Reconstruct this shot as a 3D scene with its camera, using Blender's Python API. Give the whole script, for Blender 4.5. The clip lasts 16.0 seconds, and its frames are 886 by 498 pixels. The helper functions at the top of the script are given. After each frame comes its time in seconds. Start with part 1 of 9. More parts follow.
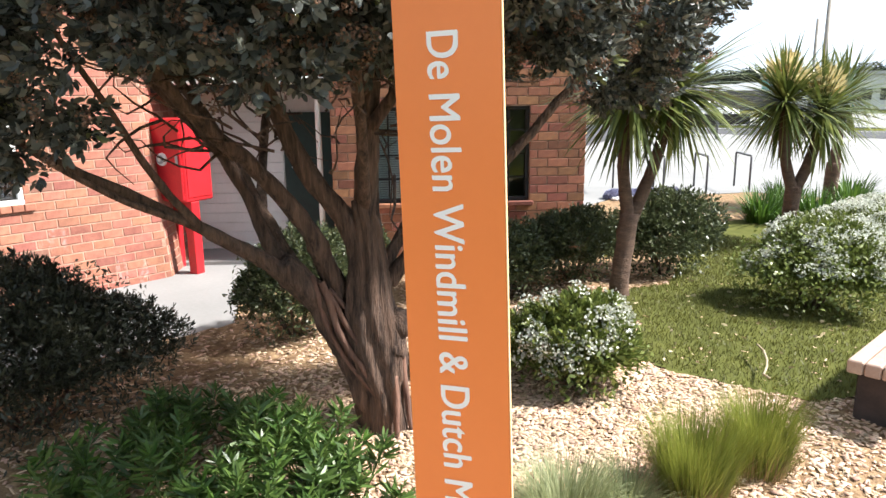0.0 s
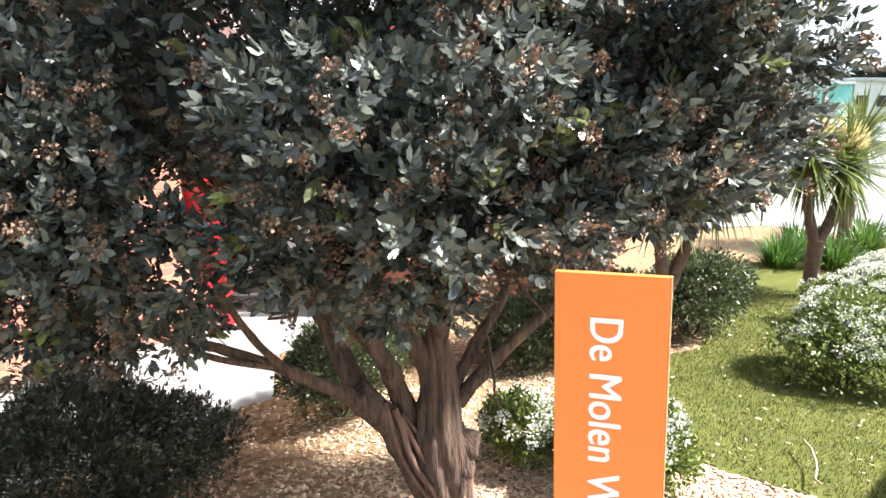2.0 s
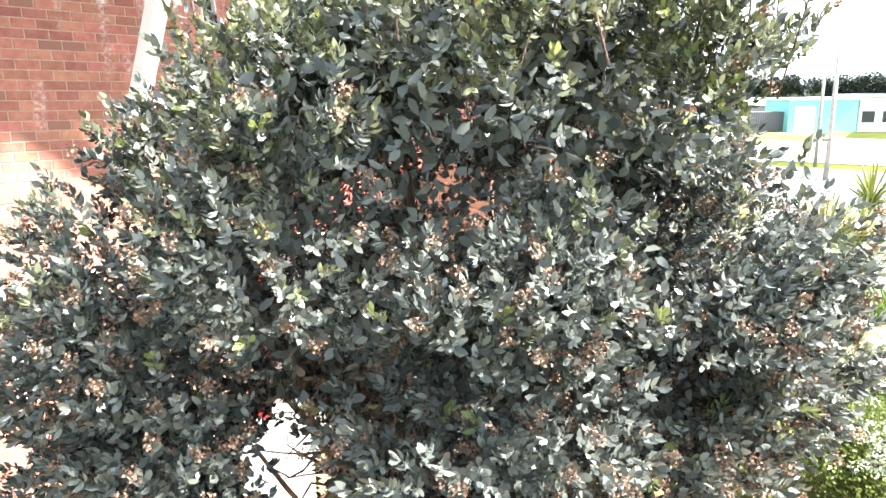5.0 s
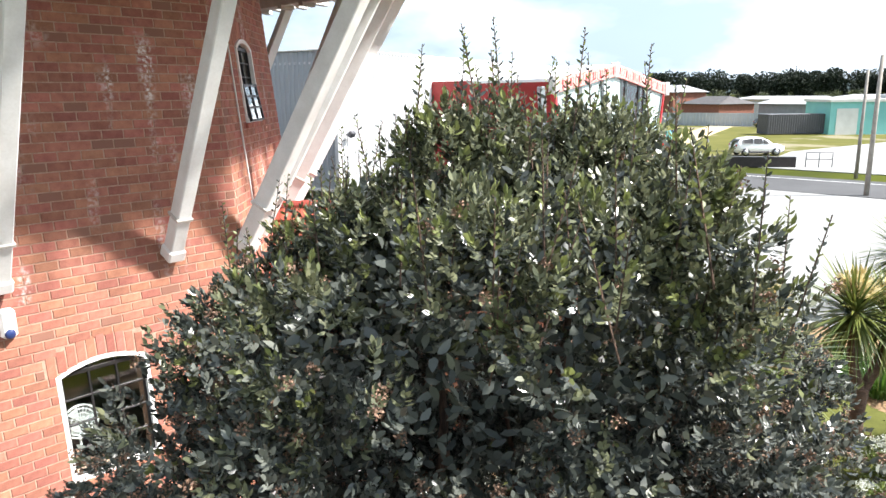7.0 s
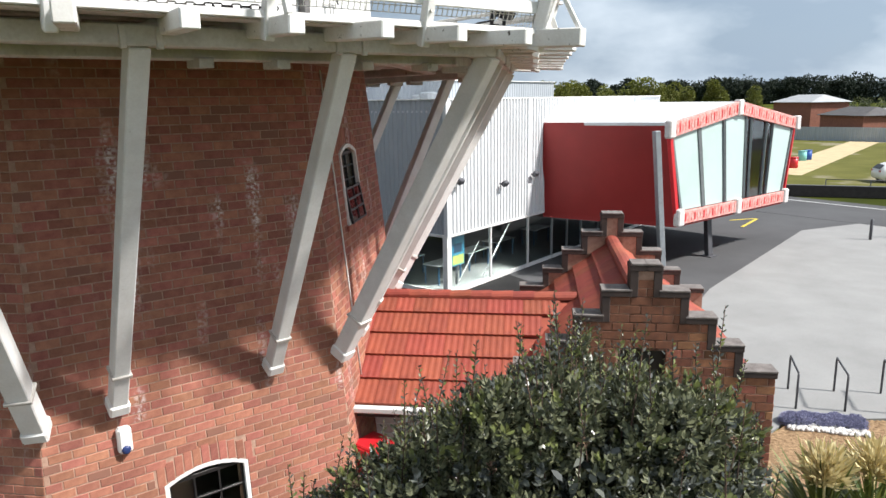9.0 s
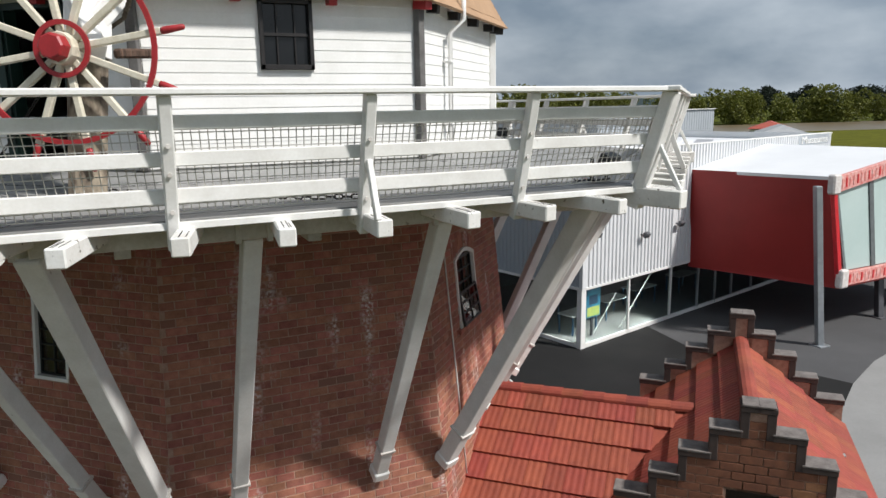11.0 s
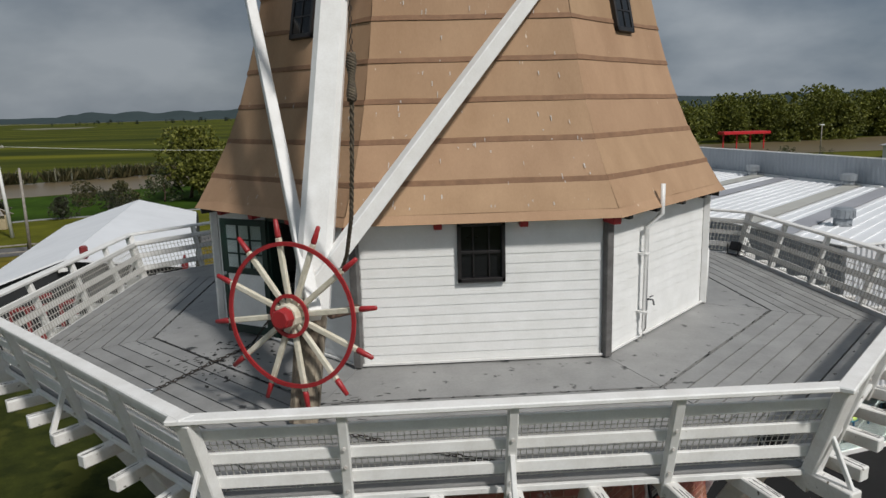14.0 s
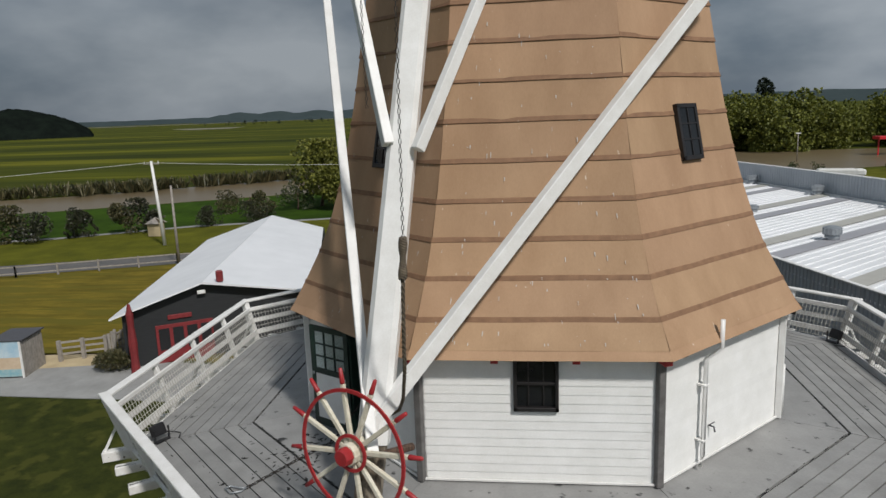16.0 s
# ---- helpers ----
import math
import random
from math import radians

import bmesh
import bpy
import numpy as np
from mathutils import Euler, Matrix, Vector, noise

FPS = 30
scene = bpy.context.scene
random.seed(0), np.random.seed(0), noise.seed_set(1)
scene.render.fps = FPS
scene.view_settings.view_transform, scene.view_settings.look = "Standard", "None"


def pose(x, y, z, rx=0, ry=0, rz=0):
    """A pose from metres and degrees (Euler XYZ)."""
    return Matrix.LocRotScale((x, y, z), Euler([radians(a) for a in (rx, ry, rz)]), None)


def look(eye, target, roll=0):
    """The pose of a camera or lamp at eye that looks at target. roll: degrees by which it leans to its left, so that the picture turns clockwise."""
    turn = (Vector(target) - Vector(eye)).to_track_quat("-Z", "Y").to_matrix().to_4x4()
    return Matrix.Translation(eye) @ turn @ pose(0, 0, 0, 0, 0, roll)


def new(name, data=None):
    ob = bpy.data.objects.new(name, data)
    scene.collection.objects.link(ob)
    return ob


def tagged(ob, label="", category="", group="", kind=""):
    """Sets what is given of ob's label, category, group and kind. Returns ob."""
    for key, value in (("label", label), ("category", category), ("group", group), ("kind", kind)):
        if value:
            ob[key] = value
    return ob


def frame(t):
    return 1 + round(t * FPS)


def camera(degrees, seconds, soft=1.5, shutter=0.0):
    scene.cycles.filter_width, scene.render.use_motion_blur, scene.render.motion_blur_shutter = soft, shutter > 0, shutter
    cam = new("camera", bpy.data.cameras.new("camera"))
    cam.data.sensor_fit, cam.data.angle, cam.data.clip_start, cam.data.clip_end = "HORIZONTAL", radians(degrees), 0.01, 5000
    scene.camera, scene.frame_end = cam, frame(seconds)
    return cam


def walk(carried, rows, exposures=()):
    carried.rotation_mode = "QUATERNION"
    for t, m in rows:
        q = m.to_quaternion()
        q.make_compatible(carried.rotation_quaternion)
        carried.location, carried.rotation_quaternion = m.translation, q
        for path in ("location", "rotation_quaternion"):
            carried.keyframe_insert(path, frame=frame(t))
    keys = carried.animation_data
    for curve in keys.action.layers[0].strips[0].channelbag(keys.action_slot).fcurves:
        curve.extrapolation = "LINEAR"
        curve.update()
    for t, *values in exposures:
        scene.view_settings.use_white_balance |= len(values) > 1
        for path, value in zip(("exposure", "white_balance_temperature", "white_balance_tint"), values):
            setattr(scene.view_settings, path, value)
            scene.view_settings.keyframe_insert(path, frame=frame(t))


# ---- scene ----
cam = camera(64.5, 16.0, soft=1.5)
PATH = [
    (0.0, (-2.528, -13.311, 2.171), (-1.0405, -12.0446, 1.7437), -0.61),
    (0.5, (-2.442, -13.259, 2.359), (-0.9536, -11.9937, 1.9299), -0.43),
    (1.0, (-2.493, -13.172, 2.560), (-1.0037, -11.9098, 2.1256), -0.26),
    (1.5, (-2.618, -13.012, 2.782), (-1.1263, -11.7543, 2.3453), -0.14),
    (2.0, (-2.745, -12.858, 2.985), (-1.2476, -11.6073, 2.5458), 0.01),
    (2.5, (-2.943, -12.629, 3.173), (-1.4527, -11.3707, 2.7339), 0.18),
    (3.0, (-3.044, -12.503, 3.337), (-1.5630, -11.2278, 2.9130), 0.05),
    (3.5, (-3.056, -12.498, 3.523), (-1.5743, -11.2200, 3.1105), -0.31),
    (4.0, (-3.067, -12.545, 3.746), (-1.5810, -11.2710, 3.3363), -0.34),
    (4.5, (-3.075, -12.624, 3.997), (-1.5851, -11.3555, 3.5839), -0.26),
    (5.0, (-3.081, -12.712, 4.267), (-1.5890, -11.4482, 3.8462), -0.18),
    (5.5, (-3.083, -12.789, 4.544), (-1.5950, -11.5238, 4.1160), -0.17),
    (6.0, (-3.083, -12.833, 4.837), (-1.6066, -11.5552, 4.4039), -0.26),
    (6.5, (-3.072, -12.826, 5.087), (-1.6170, -11.5240, 4.6535), -0.41),
    (7.0, (-3.087, -12.753, 5.375), (-1.6590, -11.4207, 4.9428), -0.62),
    (7.5, (-3.054, -12.703, 5.698), (-1.6574, -11.3364, 5.2704), -0.59),
    (8.0, (-2.966, -12.736, 6.086), (-1.6189, -11.3197, 5.6626), -0.80),
    (8.5, (-2.848, -12.759, 6.461), (-1.5750, -11.2747, 6.0415), -0.89),
    (9.0, (-2.658, -12.786, 6.853), (-1.4687, -11.2323, 6.4381), -0.95),
    (9.5, (-2.496, -12.840, 7.245), (-1.3916, -11.2234, 6.8344), -0.76),
    (10.0, (-2.352, -12.910, 7.635), (-1.3354, -11.2359, 7.2298), -0.65),
    (10.5, (-2.216, -12.997, 8.031), (-1.2934, -11.2682, 7.6327), -0.76),
    (11.0, (-2.081, -13.099, 8.443), (-1.2584, -11.3186, 8.0507), -1.04),
    (11.5, (-1.936, -13.215, 8.878), (-1.2241, -11.3867, 8.4904), -1.32),
    (12.0, (-1.773, -13.325, 9.329), (-1.1810, -11.4537, 8.9454), -1.23),
    (12.5, (-1.636, -13.475, 9.738), (-1.1707, -11.5683, 9.3539), -1.15),
    (13.0, (-1.554, -13.494, 10.241), (-1.2210, -11.5595, 9.8555), -1.24),
    (13.5, (-1.347, -13.496, 10.788), (-1.1458, -11.5441, 10.4007), -1.38),
    (14.0, (-1.081, -13.560, 11.296), (-0.9686, -11.6007, 10.9085), -1.54),
    (14.5, (-0.844, -13.601, 11.858), (-0.8177, -11.6396, 11.4661), -1.69),
    (15.0, (-0.586, -13.634, 12.313), (-0.6495, -11.6721, 11.9291), -1.95),
    (15.5, (-0.327, -13.745, 12.806), (-0.4914, -11.7893, 12.4229), -2.01),
    (16.0, (-0.086, -13.912, 13.325), (-0.3298, -11.9649, 12.9408), -2.10),
]
EXPOSURES = [(0.0, 1.60), (1.5, 2.06), (2.5, 2.66), (3.5, 3.5), (6.0, 3.0), (6.5, 2.35), (7.5, 1.42), (9.0, 0.88), (11.5, 0.0), (13.0, -0.38), (14.0, -0.47), (16.0, -0.45)]
walk(cam, [(t, look(eye, target, roll)) for t, eye, target, roll in PATH], exposures=EXPOSURES)

# ---------- world, sun ----------
SUN_EL = 47.0
sun_from = Vector((math.sin(radians(143)) * math.cos(radians(SUN_EL)), math.cos(radians(143)) * math.cos(radians(SUN_EL)), math.sin(radians(SUN_EL))))
world = bpy.data.worlds.new("world")
scene.world = world
world.use_nodes = True
wn, wl = world.node_tree.nodes, world.node_tree.links
wn.clear()
w_out = wn.new("ShaderNodeOutputWorld")
w_bg = wn.new("ShaderNodeBackground")
w_sky = wn.new("ShaderNodeTexSky")
w_sky.sky_type = "NISHITA"
w_sky.sun_disc = False
w_sky.sun_elevation = radians(SUN_EL)
w_sky.sun_rotation = radians(143)
w_sky.dust_density = 2.0
w_co = wn.new("ShaderNodeTexCoord")
w_map = wn.new("ShaderNodeMapping")
w_map.inputs["Scale"].default_value = (1.0, 1.0, 2.2)
w_noise = wn.new("ShaderNodeTexNoise")
w_noise.inputs["Scale"].default_value = 2.6
w_noise.inputs["Detail"].default_value = 7.0
w_noise.inputs["Roughness"].default_value = 0.55
w_cov = wn.new("ShaderNodeValToRGB")
w_cov.color_ramp.elements[0].position = 0.30
w_cov.color_ramp.elements[0].color = (0.86, 0.86, 0.86, 1)
w_cov.color_ramp.elements[1].position = 0.62
w_cov.color_ramp.elements[1].color = (0.97, 0.97, 0.97, 1)
w_noise2 = wn.new("ShaderNodeTexNoise")
w_noise2.inputs["Scale"].default_value = 3.0
w_noise2.inputs["Detail"].default_value = 6.0
w_tone = wn.new("ShaderNodeValToRGB")
w_tone.color_ramp.elements[0].position = 0.40
w_tone.color_ramp.elements[0].color = (1.60, 2.04, 2.58, 1)
w_tone.color_ramp.elements[1].position = 0.70
w_tone.color_ramp.elements[1].color = (4.5, 4.95, 5.40, 1)
w_mix = wn.new("ShaderNodeMix")
w_mix.data_type = "RGBA"
wl.new(w_co.outputs["Generated"], w_map.inputs["Vector"])
wl.new(w_map.outputs["Vector"], w_noise.inputs["Vector"])
wl.new(w_map.outputs["Vector"], w_noise2.inputs["Vector"])
wl.new(w_noise.outputs["Fac"], w_cov.inputs["Fac"])
wl.new(w_noise2.outputs["Fac"], w_tone.inputs["Fac"])
wl.new(w_cov.outputs["Color"], w_mix.inputs["Factor"])
wl.new(w_sky.outputs["Color"], w_mix.inputs["A"])
w_dot = wn.new("ShaderNodeVectorMath")
w_dot.operation = "DOT_PRODUCT"
w_dot.inputs[1].default_value = (math.sin(radians(143)), math.cos(radians(143)), 0.0)
w_near = wn.new("ShaderNodeMapRange")
w_near.inputs["From Min"].default_value = -0.9
w_near.inputs["From Max"].default_value = 0.25
w_near.inputs["To Min"].default_value = 0.88
w_near.inputs["To Max"].default_value = 1.40
w_lift = wn.new("ShaderNodeVectorMath")
w_lift.operation = "SCALE"
wl.new(w_co.outputs["Generated"], w_dot.inputs[0])
wl.new(w_dot.outputs["Value"], w_near.inputs["Value"])
wl.new(w_tone.outputs["Color"], w_lift.inputs[0])
wl.new(w_near.outputs["Result"], w_lift.inputs["Scale"])
wl.new(w_lift.outputs["Vector"], w_mix.inputs["B"])
wl.new(w_mix.outputs["Result"], w_bg.inputs["Color"])
w_bg.inputs["Strength"].default_value = 0.101
wl.new(w_bg.outputs["Background"], w_out.inputs["Surface"])

sun = new("sun", bpy.data.lights.new("sun", "SUN"))
sun.data.energy = 4.2
sun.data.angle = radians(4.5)
sun.data.color = (1.0, 0.965, 0.93)
sun.matrix_world = look(sun_from * 100, (0, 0, 0))


# ---------- materials ----------
def mat(name, a, b=None, rough=0.7, scale=6.0, fine=60.0, bump=0.15, metal=0.0, var=0.0, spots=None, spot_scale=8.0, spot_at=0.62, coat=0.0, island=False, odd=None, streak=None, stretch=(1, 1, 1), bdist=0.01, spec=0.5):
    """Principled surface: colour between a and b by coarse and fine noise, optional per-piece variation and spots."""
    m = bpy.data.materials.new(name)
    m.use_nodes = True
    n, l = m.node_tree.nodes, m.node_tree.links
    p = n["Principled BSDF"]
    b = b or tuple(c * 0.72 for c in a)
    co = n.new("ShaderNodeTexCoord")
    mp = n.new("ShaderNodeMapping")
    mp.inputs["Scale"].default_value = stretch
    l.new(co.outputs["Object"], mp.inputs["Vector"])
    n1 = n.new("ShaderNodeTexNoise")
    n1.inputs["Scale"].default_value = scale
    n1.inputs["Detail"].default_value = 6
    n1.inputs["Roughness"].default_value = 0.6
    n2 = n.new("ShaderNodeTexNoise")
    n2.inputs["Scale"].default_value = fine
    n2.inputs["Detail"].default_value = 4
    for q in (n1, n2):
        l.new(mp.outputs["Vector"], q.inputs["Vector"])
    ad = n.new("ShaderNodeMath")
    ad.operation = "MULTIPLY_ADD"
    ad.inputs[1].default_value = 0.35
    l.new(n2.outputs["Fac"], ad.inputs[0])
    l.new(n1.outputs["Fac"], ad.inputs[2])
    rp = n.new("ShaderNodeValToRGB")
    rp.color_ramp.elements[0].position = 0.48
    rp.color_ramp.elements[1].position = 0.92
    rp.color_ramp.elements[0].color = (*b, 1)
    rp.color_ramp.elements[1].color = (*a, 1)
    l.new(ad.outputs[0], rp.inputs["Fac"])
    col = rp.outputs["Color"]
    if var:
        if island:
            src = n.new("ShaderNodeNewGeometry").outputs["Random Per Island"]
        else:
            src = n.new("ShaderNodeObjectInfo").outputs["Random"]
        hs = n.new("ShaderNodeHueSaturation")
        mr = n.new("ShaderNodeMapRange")
        mr.inputs["To Min"].default_value = 1 - var
        mr.inputs["To Max"].default_value = 1 + var
        l.new(src, mr.inputs["Value"])
        l.new(mr.outputs["Result"], hs.inputs["Value"])
        mh = n.new("ShaderNodeMapRange")
        mh.inputs["To Min"].default_value = 0.5 + var * 0.05
        mh.inputs["To Max"].default_value = 0.5 - var * 0.05
        wn2 = n.new("ShaderNodeTexWhiteNoise")
        wn2.noise_dimensions = "1D"
        l.new(src, wn2.inputs["W"])
        l.new(wn2.outputs["Value"], mh.inputs["Value"])
        l.new(mh.outputs["Result"], hs.inputs["Hue"])
        l.new(col, hs.inputs["Color"])
        col = hs.outputs["Color"]
    if odd:
        # a few pieces of another firing
        ww = n.new("ShaderNodeTexWhiteNoise")
        ww.noise_dimensions = "1D"
        mo = n.new("ShaderNodeMath")
        mo.operation = "ADD"
        mo.inputs[1].default_value = 3.7
        l.new(src, mo.inputs[0])
        l.new(mo.outputs[0], ww.inputs["W"])
        gt = n.new("ShaderNodeMath")
        gt.operation = "GREATER_THAN"
        gt.inputs[1].default_value = 0.962
        l.new(ww.outputs["Value"], gt.inputs[0])
        mx = n.new("ShaderNodeMix")
        mx.data_type = "RGBA"
        l.new(gt.outputs[0], mx.inputs["Factor"])
        l.new(col, mx.inputs["A"])
        mx.inputs["B"].default_value = (*odd, 1)
        col = mx.outputs["Result"]
    if spots:
        n3 = n.new("ShaderNodeTexNoise")
        n3.inputs["Scale"].default_value = spot_scale
        n3.inputs["Detail"].default_value = 5
        l.new(mp.outputs["Vector"], n3.inputs["Vector"])
        r3 = n.new("ShaderNodeValToRGB")
        r3.color_ramp.elements[0].position = spot_at
        r3.color_ramp.elements[1].position = min(1, spot_at + 0.06)
        l.new(n3.outputs["Fac"], r3.inputs["Fac"])
        mx = n.new("ShaderNodeMix")
        mx.data_type = "RGBA"
        l.new(r3.outputs["Color"], mx.inputs["Factor"])
        l.new(col, mx.inputs["A"])
        mx.inputs["B"].default_value = (*spots, 1)
        col = mx.outputs["Result"]
    if streak:
        ms = n.new("ShaderNodeMapping")
        ms.inputs["Scale"].default_value = (1.0, 1.0, 0.13)
        l.new(co.outputs["Object"], ms.inputs["Vector"])
        fac = None
        for vec, sc, lo, hi in ((ms.outputs["Vector"], 3.4, 0.56, 0.70), (mp.outputs["Vector"], 1.1, 0.46, 0.60), (mp.outputs["Vector"], 22.0, 0.42, 0.62)):
            q = n.new("ShaderNodeTexNoise")
            q.inputs["Scale"].default_value = sc
            q.inputs["Detail"].default_value = 3
            l.new(vec, q.inputs["Vector"])
            mq = n.new("ShaderNodeMapRange")
            mq.inputs["From Min"].default_value = lo
            mq.inputs["From Max"].default_value = hi
            l.new(q.outputs["Fac"], mq.inputs["Value"])
            if fac is None:
                fac = mq.outputs["Result"]
            else:
                mu = n.new("ShaderNodeMath")
                mu.operation = "MULTIPLY"
                l.new(fac, mu.inputs[0])
                l.new(mq.outputs["Result"], mu.inputs[1])
                fac = mu.outputs[0]
        mx = n.new("ShaderNodeMix")
        mx.data_type = "RGBA"
        l.new(fac, mx.inputs["Factor"])
        l.new(col, mx.inputs["A"])
        mx.inputs["B"].default_value = (*streak, 1)
        col = mx.outputs["Result"]
    l.new(col, p.inputs["Base Color"])
    p.inputs["Roughness"].default_value = rough
    p.inputs["Metallic"].default_value = metal
    p.inputs["Specular IOR Level"].default_value = spec
    if coat:
        p.inputs["Coat Weight"].default_value = coat
        p.inputs["Coat Roughness"].default_value = 0.2
    if bump:
        bp = n.new("ShaderNodeBump")
        bp.inputs["Strength"].default_value = bump
        bp.inputs["Distance"].default_value = bdist
        l.new(ad.outputs[0], bp.inputs["Height"])
        l.new(bp.outputs["Normal"], p.inputs["Normal"])
    return m


def leaf_mat(name, a, b, rough=0.35, trans=0.25, var=0.35):
    """Leaves: colour per leaf between a and b, a gloss and some light let through."""
    m = bpy.data.materials.new(name)
    m.use_nodes = True
    n, l = m.node_tree.nodes, m.node_tree.links
    p = n["Principled BSDF"]
    g = n.new("ShaderNodeNewGeometry")
    rp = n.new("ShaderNodeValToRGB")
    rp.color_ramp.elements[0].color = (*a, 1)
    rp.color_ramp.elements[1].color = (*b, 1)
    rp.color_ramp.elements[0].position = 0.15
    l.new(g.outputs["Random Per Island"], rp.inputs["Fac"])
    l.new(rp.outputs["Color"], p.inputs["Base Color"])
    p.inputs["Roughness"].default_value = rough
    tr = n.new("ShaderNodeBsdfTranslucent")
    l.new(rp.outputs["Color"], tr.inputs["Color"])
    mx = n.new("ShaderNodeMixShader")
    mx.inputs["Fac"].default_value = trans
    l.new(p.outputs["BSDF"], mx.inputs[1])
    l.new(tr.outputs["BSDF"], mx.inputs[2])
    l.new(mx.outputs["Shader"], n["Material Output"].inputs["Surface"])
    return m


def glass_mat(name, tint=(0.75, 0.85, 0.85), rough=0.02):
    m = bpy.data.materials.new(name)
    m.use_nodes = True
    p = m.node_tree.nodes["Principled BSDF"]
    p.inputs["Base Color"].default_value = (*tint, 1)
    p.inputs["Transmission Weight"].default_value = 1.0
    p.inputs["Roughness"].default_value = rough
    p.inputs["IOR"].default_value = 1.45
    return m


BRICK = mat("brick", (0.385, 0.157, 0.103), (0.262, 0.096, 0.064), 0.85, 9, 70, 0.35, var=0.22, odd=(0.23, 0.105, 0.072))
BRICK_I = mat("brick_joined", (0.385, 0.157, 0.103), (0.262, 0.096, 0.064), 0.85, 9, 70, 0.35, var=0.22, island=True, odd=(0.23, 0.105, 0.072), streak=(0.74, 0.69, 0.67))
MORTAR = mat("mortar", (0.46, 0.30, 0.225), (0.29, 0.17, 0.12), 0.95, 12, 90, 0.3)
BRICK_B = mat("brown_brick", (0.34, 0.14, 0.075), (0.19, 0.075, 0.045), 0.85, 10, 70, 0.3, var=0.35)
PAINT_OLD = mat("weathered_white_paint", (0.80, 0.80, 0.78), (0.66, 0.65, 0.62), 0.6, 3, 40, 0.2, spots=(0.34, 0.31, 0.27), spot_scale=9, spot_at=0.74, stretch=(1, 1, 1))
PEEL = mat("peeling_white_timber", (0.80, 0.80, 0.78), (0.62, 0.60, 0.56), 0.65, 3, 40, 0.3, spots=(0.10, 0.085, 0.06), spot_scale=16, spot_at=0.655)
# Stained timber, with shade under the gallery partly put into its colour.
PAINT_DIM = mat("stained_dimmed_white_timber", (0.68, 0.66, 0.63), (0.42, 0.385, 0.345), 0.65, 2.2, 30, 0.25, spots=(0.22, 0.19, 0.15), spot_scale=7, spot_at=0.68)
BOARD = mat("white_board", (0.84, 0.84, 0.82), (0.74, 0.74, 0.71), 0.5, 2.5, 35, 0.06, var=0.02)
PAINT = mat("white_gloss", (0.82, 0.82, 0.80), (0.70, 0.69, 0.66), 0.4, 3, 40, 0.06)
THATCH = mat("brown_panel", (0.430, 0.277, 0.165), (0.335, 0.206, 0.117), 0.8, 1.6, 45, 0.12, var=0.06, spots=(0.64, 0.55, 0.45), spot_scale=15, spot_at=0.715, stretch=(1, 1, 0.35))
BAND = mat("brown_band", (0.27, 0.152, 0.084), (0.19, 0.104, 0.058), 0.8, 7, 60, 0.3, spots=(0.36, 0.27, 0.2), spot_scale=18, spot_at=0.70)
DECK = mat("grey_deck_paint", (0.300, 0.299, 0.290), (0.215, 0.214, 0.207), 0.5, 2.0, 30, 0.12, var=0.09, spots=(0.05, 0.05, 0.05), spot_scale=5, spot_at=0.675)
DECK_IN = mat("grey_deck_sheet", (0.310, 0.308, 0.299), (0.220, 0.219, 0.212), 0.5, 1.5, 30, 0.1, spots=(0.03, 0.03, 0.03), spot_scale=4.5, spot_at=0.635)
BLACK = mat("black_gap", (0.02, 0.02, 0.02), (0.012, 0.012, 0.012), 0.9, 8, 50, 0.1)
RED = mat("red_paint", (0.40, 0.025, 0.03), (0.28, 0.018, 0.02), 0.45, 5, 40, 0.1)
HALLRED = mat("old_red_paint", (0.23, 0.024, 0.026), (0.15, 0.016, 0.018), 0.6, 5, 40, 0.1)
REDWALL = mat("red_cladding", (0.33, 0.022, 0.02), (0.27, 0.018, 0.016), 0.5, 0.8, 30, 0.05)
REDBRIGHT = mat("bright_red_steel", (0.62, 0.02, 0.03), (0.45, 0.015, 0.02), 0.4, 4, 40, 0.05)
CREAM = mat("cream_paint", (0.74, 0.70, 0.58), (0.55, 0.50, 0.38), 0.55, 9, 60, 0.2)
GREEN_DK = mat("dark_green_paint", (0.012, 0.035, 0.026), (0.008, 0.02, 0.016), 0.4, 6, 50, 0.05)
DARK = mat("dark_sash_paint", (0.018, 0.015, 0.015), (0.010, 0.009, 0.009), 0.45, 6, 50, 0.05)
GREYPOST = mat("grey_corner_board", (0.16, 0.155, 0.15), (0.09, 0.085, 0.08), 0.7, 6, 50, 0.2)
TILE = mat("red_roof_tile", (0.33, 0.072, 0.040), (0.22, 0.045, 0.028), 0.75, 5, 80, 0.25, var=0.16)
CAPS = mat("dark_gable_block", (0.07, 0.048, 0.042), (0.04, 0.03, 0.026), 0.85, 8, 60, 0.3)
CAPTOP = mat("pale_gable_cap", (0.62, 0.60, 0.57), (0.45, 0.43, 0.40), 0.7, 8, 60, 0.2)
CONC = mat("pale_concrete", (0.285, 0.284, 0.278), (0.225, 0.224, 0.219), 0.85, 0.5, 25, 0.1, spots=(0.245, 0.243, 0.237), spot_scale=0.35, spot_at=0.6, spec=0.2)
CONC_D = mat("grey_concrete", (0.33, 0.33, 0.32), (0.24, 0.24, 0.23), 0.85, 0.9, 25, 0.15, spec=0.2)
LANE = mat("pale_lane", (0.14, 0.135, 0.13), (0.10, 0.098, 0.095), 0.9, 0.6, 40, 0.2, spec=0.2)
ASPH_W = mat("worn_asphalt", (0.095, 0.095, 0.098), (0.068, 0.068, 0.070), 0.9, 0.25, 40, 0.25, spec=0.2)
